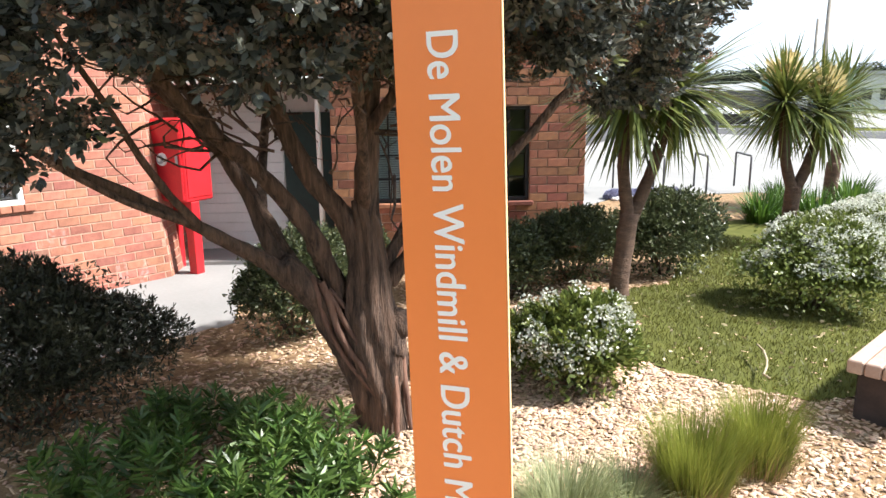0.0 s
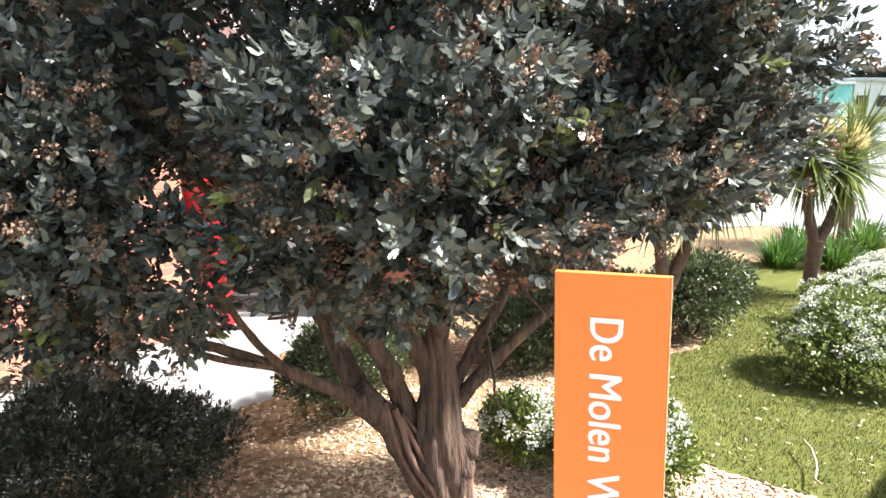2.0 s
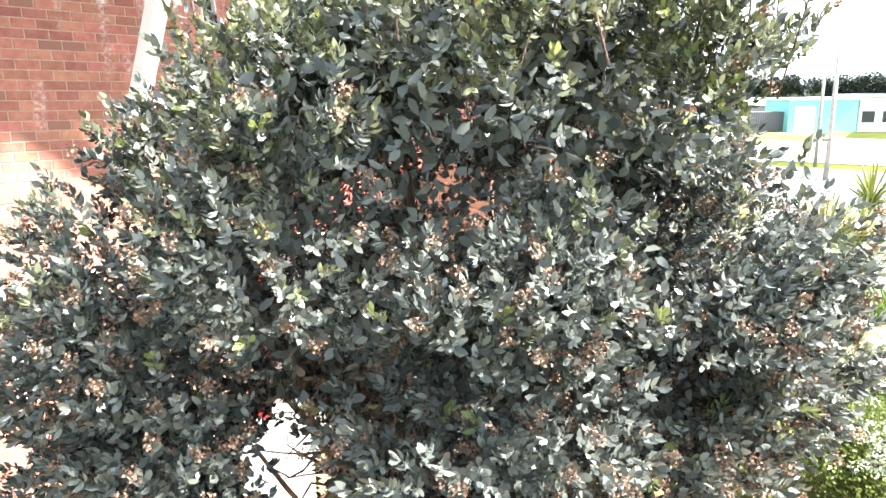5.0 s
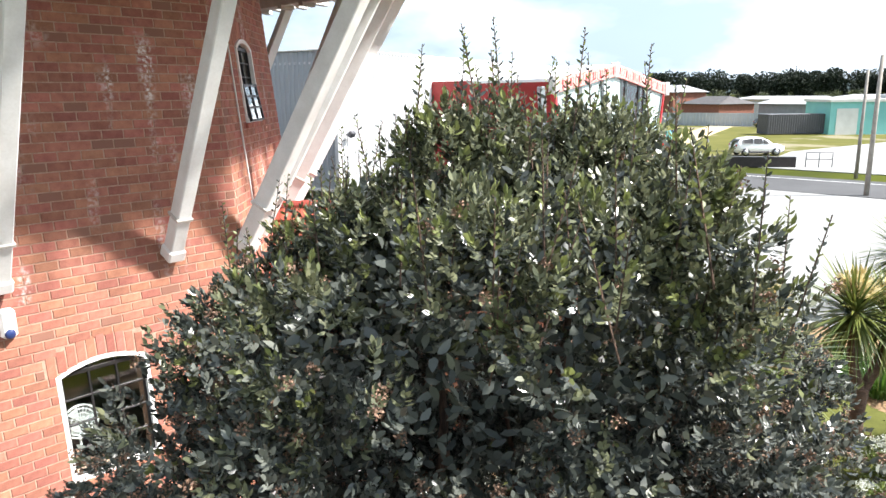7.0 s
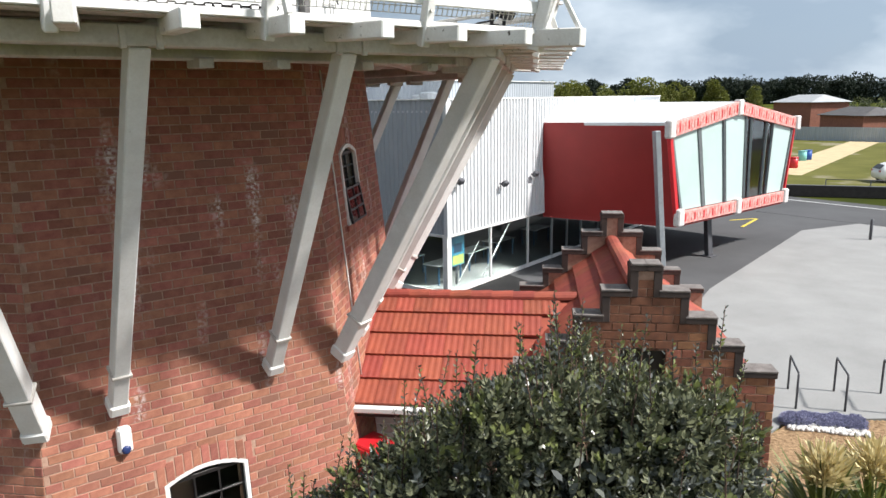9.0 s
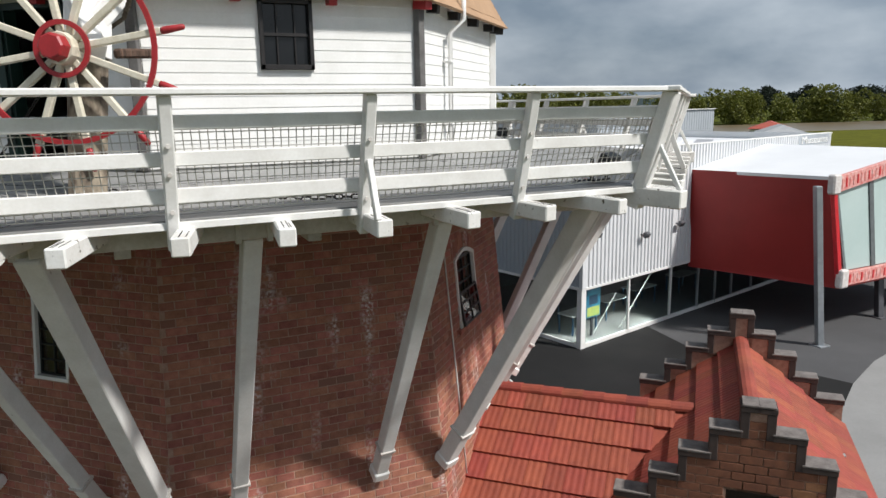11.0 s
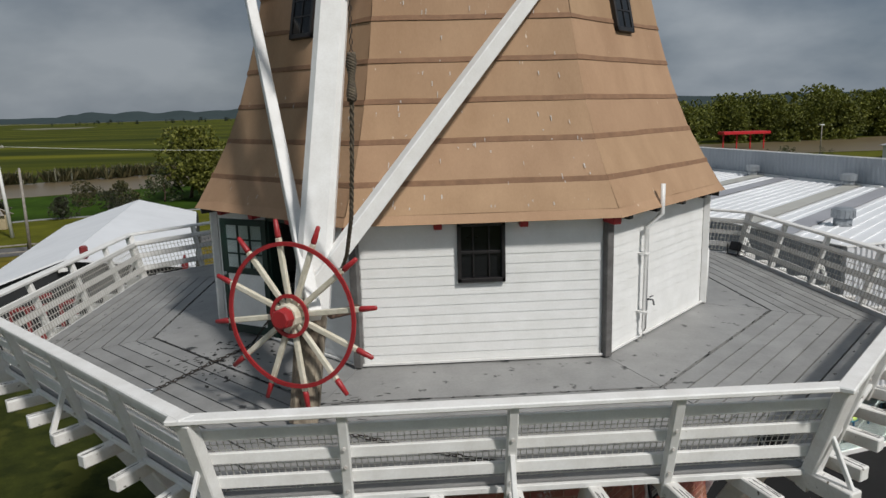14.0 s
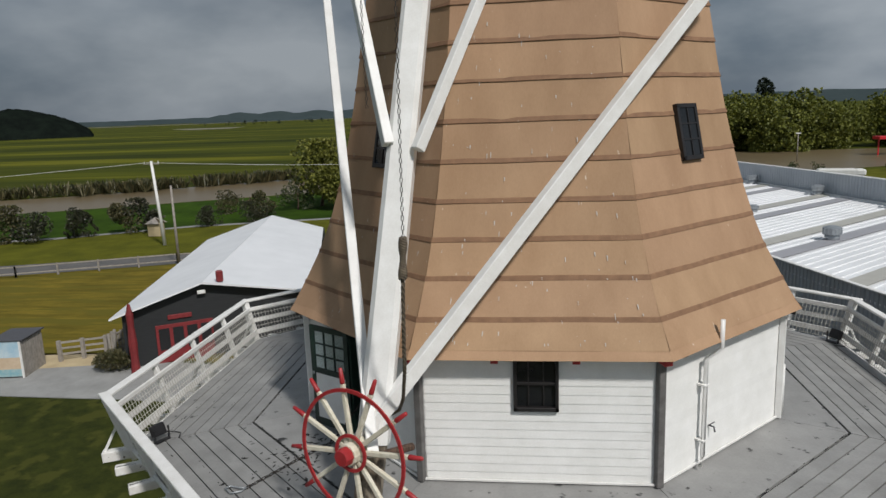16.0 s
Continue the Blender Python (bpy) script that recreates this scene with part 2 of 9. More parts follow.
ASPH = mat("asphalt", (0.020, 0.020, 0.020), (0.014, 0.014, 0.014), 0.9, 0.6, 60, 0.25, spec=0.2)
LINE = mat("road_line_white", (0.7, 0.7, 0.68), None, 0.8, 4, 40, 0.1)
LINE_Y = mat("road_line_yellow", (0.65, 0.5, 0.06), None, 0.8, 4, 40, 0.1)
MULCH = mat("bark_bed", (0.42, 0.29, 0.17), (0.12, 0.07, 0.04), 0.95, 14, 70, 0.6, bdist=0.03, spec=0.05)
CHIP = mat("bark_chip", (0.66, 0.49, 0.36), (0.42, 0.265, 0.165), 0.85, 6, 60, 0.25, var=0.42, island=True)
# Lawn green darkened to hold the shade beside the mill.
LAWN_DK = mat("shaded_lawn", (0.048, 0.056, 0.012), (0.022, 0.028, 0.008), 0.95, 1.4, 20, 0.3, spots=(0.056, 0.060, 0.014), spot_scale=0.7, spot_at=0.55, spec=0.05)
SOIL_GRASS = mat("lawn_ground", (0.12, 0.125, 0.035), (0.068, 0.076, 0.022), 0.95, 2.2, 40, 0.3, spec=0.05)
FIELD = mat("meadow", (0.092, 0.102, 0.010), (0.022, 0.030, 0.007), 0.95, 0.022, 0.22, 0.1, spots=(0.122, 0.122, 0.013), spot_scale=0.03, spot_at=0.56, stretch=(0.10, 1, 1), spec=0.05)
PADDOCK = mat("dry_paddock_grass", (0.205, 0.155, 0.024), (0.085, 0.072, 0.013), 0.95, 0.6, 5, 0.2, spots=(0.118, 0.102, 0.018), spot_scale=0.5, spot_at=0.52, stretch=(0.3, 1.5, 1), spec=0.05)
GRASS_L = mat("park_grass", (0.125, 0.125, 0.014), (0.065, 0.070, 0.010), 0.95, 0.3, 6, 0.2, spec=0.05)
VERGE = mat("worn_gravelly_grass", (0.135, 0.128, 0.040), (0.085, 0.088, 0.024), 0.95, 0.25, 6, 0.2, spots=(0.21, 0.19, 0.125), spot_scale=0.14, spot_at=0.56, spec=0.05)
MARSH = mat("river_bank_green", (0.045, 0.090, 0.008), (0.018, 0.036, 0.005), 0.95, 0.12, 1.5, 0.4, spec=0.05)
SAND = mat("sandy_gravel", (0.52, 0.43, 0.27), (0.40, 0.32, 0.20), 0.95, 1.0, 30, 0.2, spec=0.05)
WATER = mat("river_water", (0.18, 0.135, 0.075), (0.14, 0.105, 0.058), 0.30, 0.05, 0.5, 0.05)
CORR = mat("white_corrugated_steel", (0.70, 0.71, 0.72), (0.64, 0.65, 0.66), 0.35, 0.7, 30, 0.02)
# Grey sheet of fence and parapet, also white walls with shade in colour.
CORR_G = mat("grey_and_shaded_steel", (0.40, 0.43, 0.46), (0.34, 0.37, 0.40), 0.4, 0.5, 30, 0.02)
ROOFW = mat("white_steel_roof", (0.80, 0.81, 0.82), (0.70, 0.71, 0.72), 0.4, 0.4, 30, 0.03)
SKYL = mat("skylight_sheet", (0.48, 0.47, 0.42), (0.40, 0.39, 0.35), 0.4, 1, 30, 0.02)
STEEL = mat("galvanised_steel", (0.42, 0.45, 0.47), (0.32, 0.34, 0.36), 0.4, 5, 50, 0.05, metal=0.6)
STEEL_D = mat("dark_steel", (0.09, 0.09, 0.10), (0.06, 0.06, 0.065), 0.5, 5, 50, 0.05)
BLACKPL = mat("black_plastic", (0.018, 0.018, 0.02), (0.012, 0.012, 0.013), 0.4, 8, 60, 0.05)
WIRE = mat("wire_mesh_white", (0.55, 0.54, 0.50), (0.40, 0.38, 0.34), 0.5, 8, 50, 0.05)
ROPE = mat("rope", (0.16, 0.13, 0.09), (0.07, 0.055, 0.04), 0.95, 20, 120, 0.4)
CHAIN = mat("rusty_chain", (0.05, 0.04, 0.035), (0.03, 0.025, 0.02), 0.7, 20, 90, 0.2, metal=0.4)
BARK = mat("ribbed_bark", (0.195, 0.120, 0.084), (0.026, 0.016, 0.012), 0.95, 26, 110, 1.0, stretch=(1, 1, 0.12), bdist=0.04, spots=(0.20, 0.17, 0.055), spot_scale=3.2, spot_at=0.69)
BARK_R = mat("stringy_red_bark", (0.25, 0.135, 0.095), (0.10, 0.052, 0.038), 0.95, 16, 70, 0.8, stretch=(1, 1, 0.14), bdist=0.02)
PBARK = mat("palm_bark", (0.165, 0.100, 0.066), (0.075, 0.045, 0.032), 0.95, 12, 60, 0.8, bdist=0.03, stretch=(0.6, 0.6, 1.6))
ORANGE = mat("orange_sign_panel", (0.94, 0.272, 0.070), (0.91, 0.258, 0.064), 0.36, 2, 40, 0.01)
SIGN_W = mat("sign_white", (0.93, 0.93, 0.91), (0.91, 0.91, 0.89), 0.4, 2, 40, 0.01)
# Lower leaves: grey-blue sheen of the sky is put into the colour.
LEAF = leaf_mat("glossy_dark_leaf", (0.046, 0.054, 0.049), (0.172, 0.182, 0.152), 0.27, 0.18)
# Top leaves: yellower young growth, with sunlight put into the colour too.
LEAF_O = leaf_mat("sunlit_olive_leaf", (0.060, 0.069, 0.042), (0.208, 0.216, 0.122), 0.27, 0.20)
LAVENDER = leaf_mat("lavender_flower", (0.19, 0.20, 0.33), (0.38, 0.38, 0.52), 0.7, 0.2)
LEAF_Y = leaf_mat("young_leaf", (0.11, 0.13, 0.048), (0.235, 0.262, 0.085), 0.4, 0.3)
BUD = leaf_mat("bronze_flower_bud", (0.125, 0.074, 0.050), (0.275, 0.170, 0.112), 0.8, 0.1)
LEAF_H = leaf_mat("dark_hedge_leaf", (0.026, 0.029, 0.017), (0.070, 0.070, 0.036), 0.45, 0.15)
LEAF_B = leaf_mat("evergreen_shrub_leaf", (0.040, 0.055, 0.024), (0.125, 0.145, 0.058), 0.4, 0.2)
LEAF_S = leaf_mat("whorled_leaf", (0.042, 0.088, 0.018), (0.130, 0.205, 0.048), 0.4, 0.25)
LEAF_G = leaf_mat("fresh_green_leaf", (0.035, 0.085, 0.012), (0.10, 0.19, 0.03), 0.4, 0.3)
LEAF_F = leaf_mat("hebe_leaf", (0.085, 0.115, 0.022), (0.22, 0.26, 0.065), 0.45, 0.25)
FLOWER = leaf_mat("white_flower", (0.50, 0.52, 0.44), (0.74, 0.75, 0.66), 0.7, 0.3)
PALM = leaf_mat("sword_leaf", (0.07, 0.10, 0.025), (0.20, 0.22, 0.055), 0.35, 0.2)
PALM_Y = leaf_mat("pale_sword_leaf", (0.56, 0.46, 0.22), (0.80, 0.70, 0.42), 0.5, 0.25)
TUSS = leaf_mat("tussock_blade", (0.135, 0.165, 0.022), (0.29, 0.305, 0.062), 0.5, 0.35)
TUSS_P = leaf_mat("pale_tussock_blade", (0.22, 0.25, 0.11), (0.42, 0.44, 0.25), 0.5, 0.35)
BLADE = leaf_mat("lawn_blade", (0.060, 0.066, 0.011), (0.138, 0.132, 0.024), 0.5, 0.3)
DRY = leaf_mat("dry_blade", (0.20, 0.125, 0.055), (0.36, 0.25, 0.12), 0.6, 0.2)
FLAX = leaf_mat("flax_blade", (0.040, 0.048, 0.018), (0.17, 0.145, 0.068), 0.5, 0.2)
LEAF_T = leaf_mat("willow_clump", (0.090, 0.108, 0.014), (0.195, 0.205, 0.030), 0.6, 0.2)
LEAF_TL = leaf_mat("light_willow_clump", (0.095, 0.108, 0.016), (0.25, 0.25, 0.042), 0.6, 0.25)
LEAF_P = leaf_mat("pine_clump", (0.010, 0.020, 0.012), (0.028, 0.042, 0.022), 0.8, 0.05)
GLASS = glass_mat("window_glass")
PANE_D = mat("dark_window_glass", (0.012, 0.013, 0.014), (0.008, 0.009, 0.010), 0.12, 2, 20, 0.0, spec=0.35)
# Distance haze is put into the blue-grey of the far hills.
HILL = mat("hazed_far_hill", (0.050, 0.068, 0.070), (0.036, 0.050, 0.052), 1.0, 0.004, 0.05, 0, spec=0.05)


# ---------- mesh helpers ----------
def thing(name, label="", category="", group="", kind="", at=(0, 0, 0)):
    e = new(name)
    e.empty_display_size = 0.2
    e.location = at
    return tagged(e, label, category, group, kind)


def link_mesh(name, me, material, parent=None, label=""):
    ob = new(name, me)
    if material and not me.materials:
        me.materials.append(material)
    if parent:
        ob.parent = parent
        ob.matrix_parent_inverse = Matrix.Translation(-parent.location)
    if label:
        ob["label"] = label
    return ob


def part(name, bm, material, parent=None, label="", smooth=False):
    me = bpy.data.meshes.new(name)
    bmesh.ops.recalc_face_normals(bm, faces=bm.faces)
    bm.to_mesh(me)
    bm.free()
    if smooth:
        for p in me.polygons:
            p.use_smooth = True
    return link_mesh(name, me, material, parent, label)


def raw(name, verts, faces, material, parent=None, label="", smooth=False):
    me = bpy.data.meshes.new(name)
    me.from_pydata([tuple(v) for v in verts], [], [tuple(f) for f in faces])
    if smooth:
        for p in me.polygons:
            p.use_smooth = True
    return link_mesh(name, me, material, parent, label)


def np_quads(name, v, material, parent=None, label="", per=4):
    """v: (n, per, 3) corners of n polygons, each its own island."""
    n = len(v)
    me = bpy.data.meshes.new(name)
    me.vertices.add(n * per)
    me.vertices.foreach_set("co", np.ascontiguousarray(v, dtype=np.float32).ravel())
    me.loops.add(n * per)
    me.loops.foreach_set("vertex_index", np.arange(n * per, dtype=np.int32))
    me.polygons.add(n)
    me.polygons.foreach_set("loop_start", np.arange(0, n * per, per, dtype=np.int32))
    me.polygons.foreach_set("loop_total", np.full(n, per, dtype=np.int32))
    me.update(calc_edges=True)
    return link_mesh(name, me, material, parent, label)


def np_mesh(name, v, f, material, parent=None, label="", smooth=False):
    """v: (m, 3) points, f: (n, k) faces."""
    n, k = f.shape
    me = bpy.data.meshes.new(name)
    me.vertices.add(len(v))
    me.vertices.foreach_set("co", np.ascontiguousarray(v, dtype=np.float32).ravel())
    me.loops.add(n * k)
    me.loops.foreach_set("vertex_index", np.ascontiguousarray(f, dtype=np.int32).ravel())
    me.polygons.add(n)
    me.polygons.foreach_set("loop_start", np.arange(0, n * k, k, dtype=np.int32))
    me.polygons.foreach_set("loop_total", np.full(n, k, dtype=np.int32))
    if smooth:
        me.polygons.foreach_set("use_smooth", np.ones(n, dtype=bool))
    me.update(calc_edges=True)
    return link_mesh(name, me, material, parent, label)


def add_box(bm, lo, hi, m=None, bevel=0.0):
    lo, hi = Vector(lo), Vector(hi)
    r = bmesh.ops.create_cube(bm, size=1.0)["verts"]
    for v in r:
        v.co = Vector(((v.co.x + 0.5) * (hi.x - lo.x) + lo.x, (v.co.y + 0.5) * (hi.y - lo.y) + lo.y, (v.co.z + 0.5) * (hi.z - lo.z) + lo.z))
    if bevel:
        es = list({e for v in r for e in v.link_edges})
        g = bmesh.ops.bevel(bm, geom=es, offset=bevel, segments=1, affect="EDGES")
        r = list({v for f in g["faces"] for v in f.verts} | {v for v in r if v.is_valid})
    if m is not None:
        bmesh.ops.transform(bm, matrix=m, verts=r)
    return r


def box(name, lo, hi, material, parent=None, label="", bevel=0.0, m=None):
    bm = bmesh.new()
    add_box(bm, lo, hi, m, bevel)
    return part(name, bm, material, parent, label)


def frame_between(p, q, up=(0, 0, 1)):
    p, q = Vector(p), Vector(q)
    d = (q - p).normalized()
    x = d.cross(Vector(up))
    if x.length < 1e-4:
        x = d.cross(Vector((0, 1, 0)))
    x.normalize()
    z = x.cross(d)
    m = Matrix((x, d, z)).transposed().to_4x4()
    m.translation = p
    return m, (q - p).length


def beam(name, p, q, w, h, material, parent=None, label="", bevel=0.01, up=(0, 0, 1)):
    """A squared timber from p to q, w wide and h high."""
    m, n = frame_between(p, q, up)
    return box(name, (-w / 2, 0, -h / 2), (w / 2, n, h / 2), material, parent, label, bevel, m)


def add_tube(bm, pts, radii, seg=8, cap=True):
    rings = []
    pts = [Vector(p) for p in pts]
    ref = Vector((0.13, 0.31, 0.94))
    for i, p in enumerate(pts):
        d = (pts[min(i + 1, len(pts) - 1)] - pts[max(i - 1, 0)])
        d.normalize()
        a = d.cross(ref)
        if a.length < 0.05:
            a = d.cross(Vector((1, 0, 0)))
        a.normalize()
        b = d.cross(a)
        rings.append([bm.verts.new(p + (a * math.cos(2 * math.pi * k / seg) + b * math.sin(2 * math.pi * k / seg)) * radii[i]) for k in range(seg)])
    for r, s in zip(rings, rings[1:]):
        for k in range(seg):
            bm.faces.new((r[k], r[(k + 1) % seg], s[(k + 1) % seg], s[k]))
    if cap:
        bm.faces.new(rings[0][::-1])
        bm.faces.new(rings[-1])


def tube(name, pts, radius, material, parent=None, label="", seg=8):
    bm = bmesh.new()
    add_tube(bm, pts, [radius] * len(pts) if isinstance(radius, (int, float)) else radius, seg)
    return part(name, bm, material, parent, label, smooth=True)


def sheet(name, poly, z, material, parent=None, label="", thick=0.0):
    """A flat polygon at height z, with thickness downwards."""
    bm = bmesh.new()
    f = bm.faces.new([bm.verts.new((x, y, z)) for x, y in poly])
    if thick:
        r = bmesh.ops.extrude_face_region(bm, geom=[f])
        bmesh.ops.translate(bm, vec=(0, 0, -thick), verts=[v for v in r["geom"] if isinstance(v, bmesh.types.BMVert)])
    return part(name, bm, material, parent, label)


BOX_F = np.array([(0, 1, 2, 3), (4, 5, 1, 0), (5, 6, 2, 1), (6, 7, 3, 2), (7, 4, 0, 3)])


def brick_corners(s0, s1, z0, z1, out, ch=0.006):
    """Eight corners of one brick in wall space (s, out, z): a chamfered front and its back edge."""
    return [(s0 + ch, out, z0 + ch), (s1 - ch, out, z0 + ch), (s1 - ch, out, z1 - ch), (s0 + ch, out, z1 - ch),
            (s0, 0.0, z0), (s1, 0.0, z0), (s1, 0.0, z1), (s0, 0.0, z1)]


def lay_bricks(rows, half, holes, length, height, joint, rnd, broken=None):
    """Bricks (s0, s1, z0, z1) in running bond from z = rows[0] to rows[1] within +-half(z), leaving out holes(s, z)."""
    out = []
    z, k = rows[0], 0
    while z + height <= rows[1] + 1e-6:
        lo, hi = half(z + height / 2)
        s = lo - (length * (0.5 if k % 2 else 0.0)) - 0.07
        while s < hi:
            a, b = max(s, lo), min(s + length - joint, hi)
            if b - a > 0.05:
                for c0, c1 in holes(a, b, z, z + height - joint):
                    if c1 - c0 > 0.04:
                        out.append((c0, c1, z, z + height - joint))
            s += length
        z += height
        k += 1
    return out

# ---------- ground and surfaces ----------
G = -0.15          # ground level

def ground_grid():
    xs = [-3000, -1200, -500, -200, -80, -40, 0, 40, 80, 200, 500, 1200, 3000]
    ys = [-3000, -1000, -300, -80, -30, 0, 30, 60, 90, 200, 500, 1200, 2400, 4500]
    v = [(x, y, G - 0.06) for y in ys for x in xs]
    n = len(xs)
    f = [(j * n + i, j * n + i + 1, (j + 1) * n + i + 1, (j + 1) * n + i) for j in range(len(ys) - 1) for i in range(n - 1)]
    return tagged(raw("ground", v, f, FIELD), "flat green river meadows reaching to the horizon", "ground", kind="structure")


ground_grid()


def area(name, poly, z, material, label, category):
    ob = sheet(name, poly, z, material, thick=0.05)
    return tagged(ob, label, category, kind="structure")


area("pavement", [(2.0, -6.0), (9.6, -6.2), (12.0, -6.0), (14.8, -8.2), (14.8, -16), (38, -16), (38.5, 3.4), (34.3, 4.5), (20.4, 1.15), (18.0, 0.2), (9.3, -4.5)], G + 0.012, CONC, "pale smooth concrete car park slab", "pavement")
area("yard", [(18.0, 0.2), (20.4, 1.15), (34.3, 4.5), (38.5, 3.4), (38.5, 22.0), (30, 40), (18, 20), (16.0, 5.0)], G + 0.008, ASPH_W, "worn grey asphalt yard under the red box", "asphalt yard")
area("yard", [(3.0, -5.0), (9.3, -4.5), (18.0, 0.2), (16.0, 5.0), (18, 20), (30, 40), (12.3, 60.0), (3, 60.0)], G + 0.006, ASPH, "dark grey asphalt yard around the museum", "asphalt yard")
area("road", [(38.5, -60), (46.5, -60), (46.0, 4), (47.0, 30), (52, 120), (42.5, 120), (38.5, 22), (38.5, 0)], G + 0.018, ASPH_W, "grey asphalt street with white edge line", "road")
area("road_line", [(44.9, -60), (45.05, -60), (44.6, 4), (45.5, 30), (45.35, 30), (44.45, 4)], G + 0.024, LINE, "white painted edge line on the street", "road line")
area("road_mark", [(33.0, 7.0), (36.0, 7.8), (35.95, 7.95), (32.95, 7.15)], G + 0.024, LINE_Y, "yellow painted corner mark on asphalt", "road mark")
area("road_mark", [(34.4, 8.6), (36.0, 7.95), (36.05, 8.07), (34.45, 8.72)], G + 0.024, LINE_Y, "yellow painted bay line on asphalt", "road mark")
area("roadside_gravel", [(50.5, -30), (80, -34), (84, 4), (66, 8), (50.5, 6)], G + 0.01, CONC_D, "pale gravel lot beyond the street", "gravel lot")
area("verge", [(50.0, 6), (66, 8), (84, 4), (130, 10), (150, 60), (56, 60), (51, 30)], G + 0.004, VERGE, "mown grass field beyond the street", "grass field")
area("track", [(60, 17.0), (110, 30), (110, 34), (60, 21)], G + 0.010, SAND, "pale gravel track across the grass", "gravel track")
area("lawn", [(-60, -26), (-2.5, -26), (-2.3, -14.6), (-9.5, -6), (-9.5, 6), (-5.4, 6.5), (-6, 15.8), (-20.9, 16.8), (-60, 17.5)], G - 0.02, LAWN_DK, "mown lawn beside the windmill, shade put into its dark green", "lawn")
area("path", [(-9.3, -7.2), (0.6, -7.05), (1.3, -7.2), (2.1, -6.15), (5.2, -6.2), (5.2, -2.0), (-2.5, -4.5), (-9.3, -3.0)], G + 0.02, CONC, "pale concrete path along the brick base", "path")
area("path", [(-60, 18.2), (-20.9, 16.8), (-6, 15.8), (-5, 20), (-20, 22), (-24.8, 21.6), (-60, 20.0)], G + 0.01, CONC_D, "grey concrete path to the black hall", "path")
area("sand", [(-30.5, 20.3), (-24.8, 21.4), (-24.9, 23.3), (-31, 22.9)], G + 0.02, SAND, "yellow sandy gravel by the kiosk", "gravel")
area("paddock", [(-160, 17.8), (-60, 20.0), (-24.9, 23.3), (-5, 20), (8, 25), (8, 56), (-30, 51.0), (-47, 46.6), (-160, 14)], G - 0.01, PADDOCK, "dry yellow-green mown paddock", "paddock")
area("far_road", [(-160, 12), (-47, 44.4), (-33.6, 48.8), (10, 57), (10, 61.5), (-34.9, 53.4), (-47, 49.8), (-160, 18)], G + 0.0, LANE, "grey asphalt lane behind the paddock", "road")
area("park_grass", [(-160, 20), (-47, 50.1), (-35, 53.6), (10, 62), (10, 86), (-43, 71), (-57, 63), (-160, 30)], G - 0.008, GRASS_L, "yellow-green grass strip by the lane", "grass")
area("far_path", [(-160, 31), (-57, 63.6), (-43.8, 71.1), (10, 86), (10, 87.2), (-43.8, 72.3), (-57, 64.8), (-160, 32)], G + 0.0, CONC, "pale concrete riverside path", "path")
area("river_bank", [(-200, 22), (-57, 65), (-43, 72.6), (10, 88), (10, 122), (-37.8, 108), (-74.8, 89.5), (-200, 40)], G - 0.012, MARSH, "lush green river bank", "river bank")
area("water", [(-1900, 2600), (-700, 3000), (-650, 2850), (-1500, 2350)], G + 0.06, WATER, "pale gleam of the estuary far out", "water")
area("water", [(-610, 1150), (-470, 1130), (-440, 1000), (-500, 990), (-560, 1080)], G + 0.06, WATER, "pale pool out on the meadow", "water")
area("water", [(-300, 5), (-74.8, 89.7), (-37.8, 108.8), (10, 117), (40, 122), (90, 140), (160, 140), (300, 110), (300, 190), (170, 206), (130, 191), (95, 183), (69, 183), (48, 187), (10, 166), (-49, 138), (-89, 110), (-300, 30)], G + 0.0, WATER, "still brown tidal river", "water")
area("east_field", [(15, 60), (30, 112), (42, 118), (90, 137), (160, 138), (300, 108), (300, 60), (60, 50)], G + 0.003, GRASS_L, "green reserve by the river", "grass")

# ---------- garden bed ----------
def bed_height(x, y):
    d = math.hypot((x - 1.5) / 5.0, (y + 11) / 4.5)
    return G + 0.02 + 0.16 * max(0.0, 1 - d * d) + 0.02 * noise.noise((x * 1.3, y * 1.3, 0.0))


def in_poly(x, y, poly):
    c, j = False, len(poly) - 1
    for i in range(len(poly)):
        if (poly[i][1] > y) != (poly[j][1] > y) and x < (poly[j][0] - poly[i][0]) * (y - poly[i][1]) / (poly[j][1] - poly[i][1]) + poly[i][0]:
            c = not c
        j = i
    return c


GARDEN = [(-9.3, -7.25), (0.6, -7.1), (1.3, -7.25), (2.1, -6.2), (4.2, -6.2), (6.8, -8.9), (9.6, -6.3), (11.9, -6.05), (14.7, -8.3), (14.7, -15.8), (-1.5, -15.8), (-9.3, -9.5)]
TURF = [(3.2, -9.75), (4.4, -9.7), (5.4, -10.1), (8.0, -9.3), (10.3, -9.1), (11.2, -9.4), (10.0, -11.2), (8.0, -12.2), (6.5, -13.4), (4.4, -13.6), (2.75, -12.3), (2.55, -11.35), (2.75, -10.85), (3.7, -10.55)]


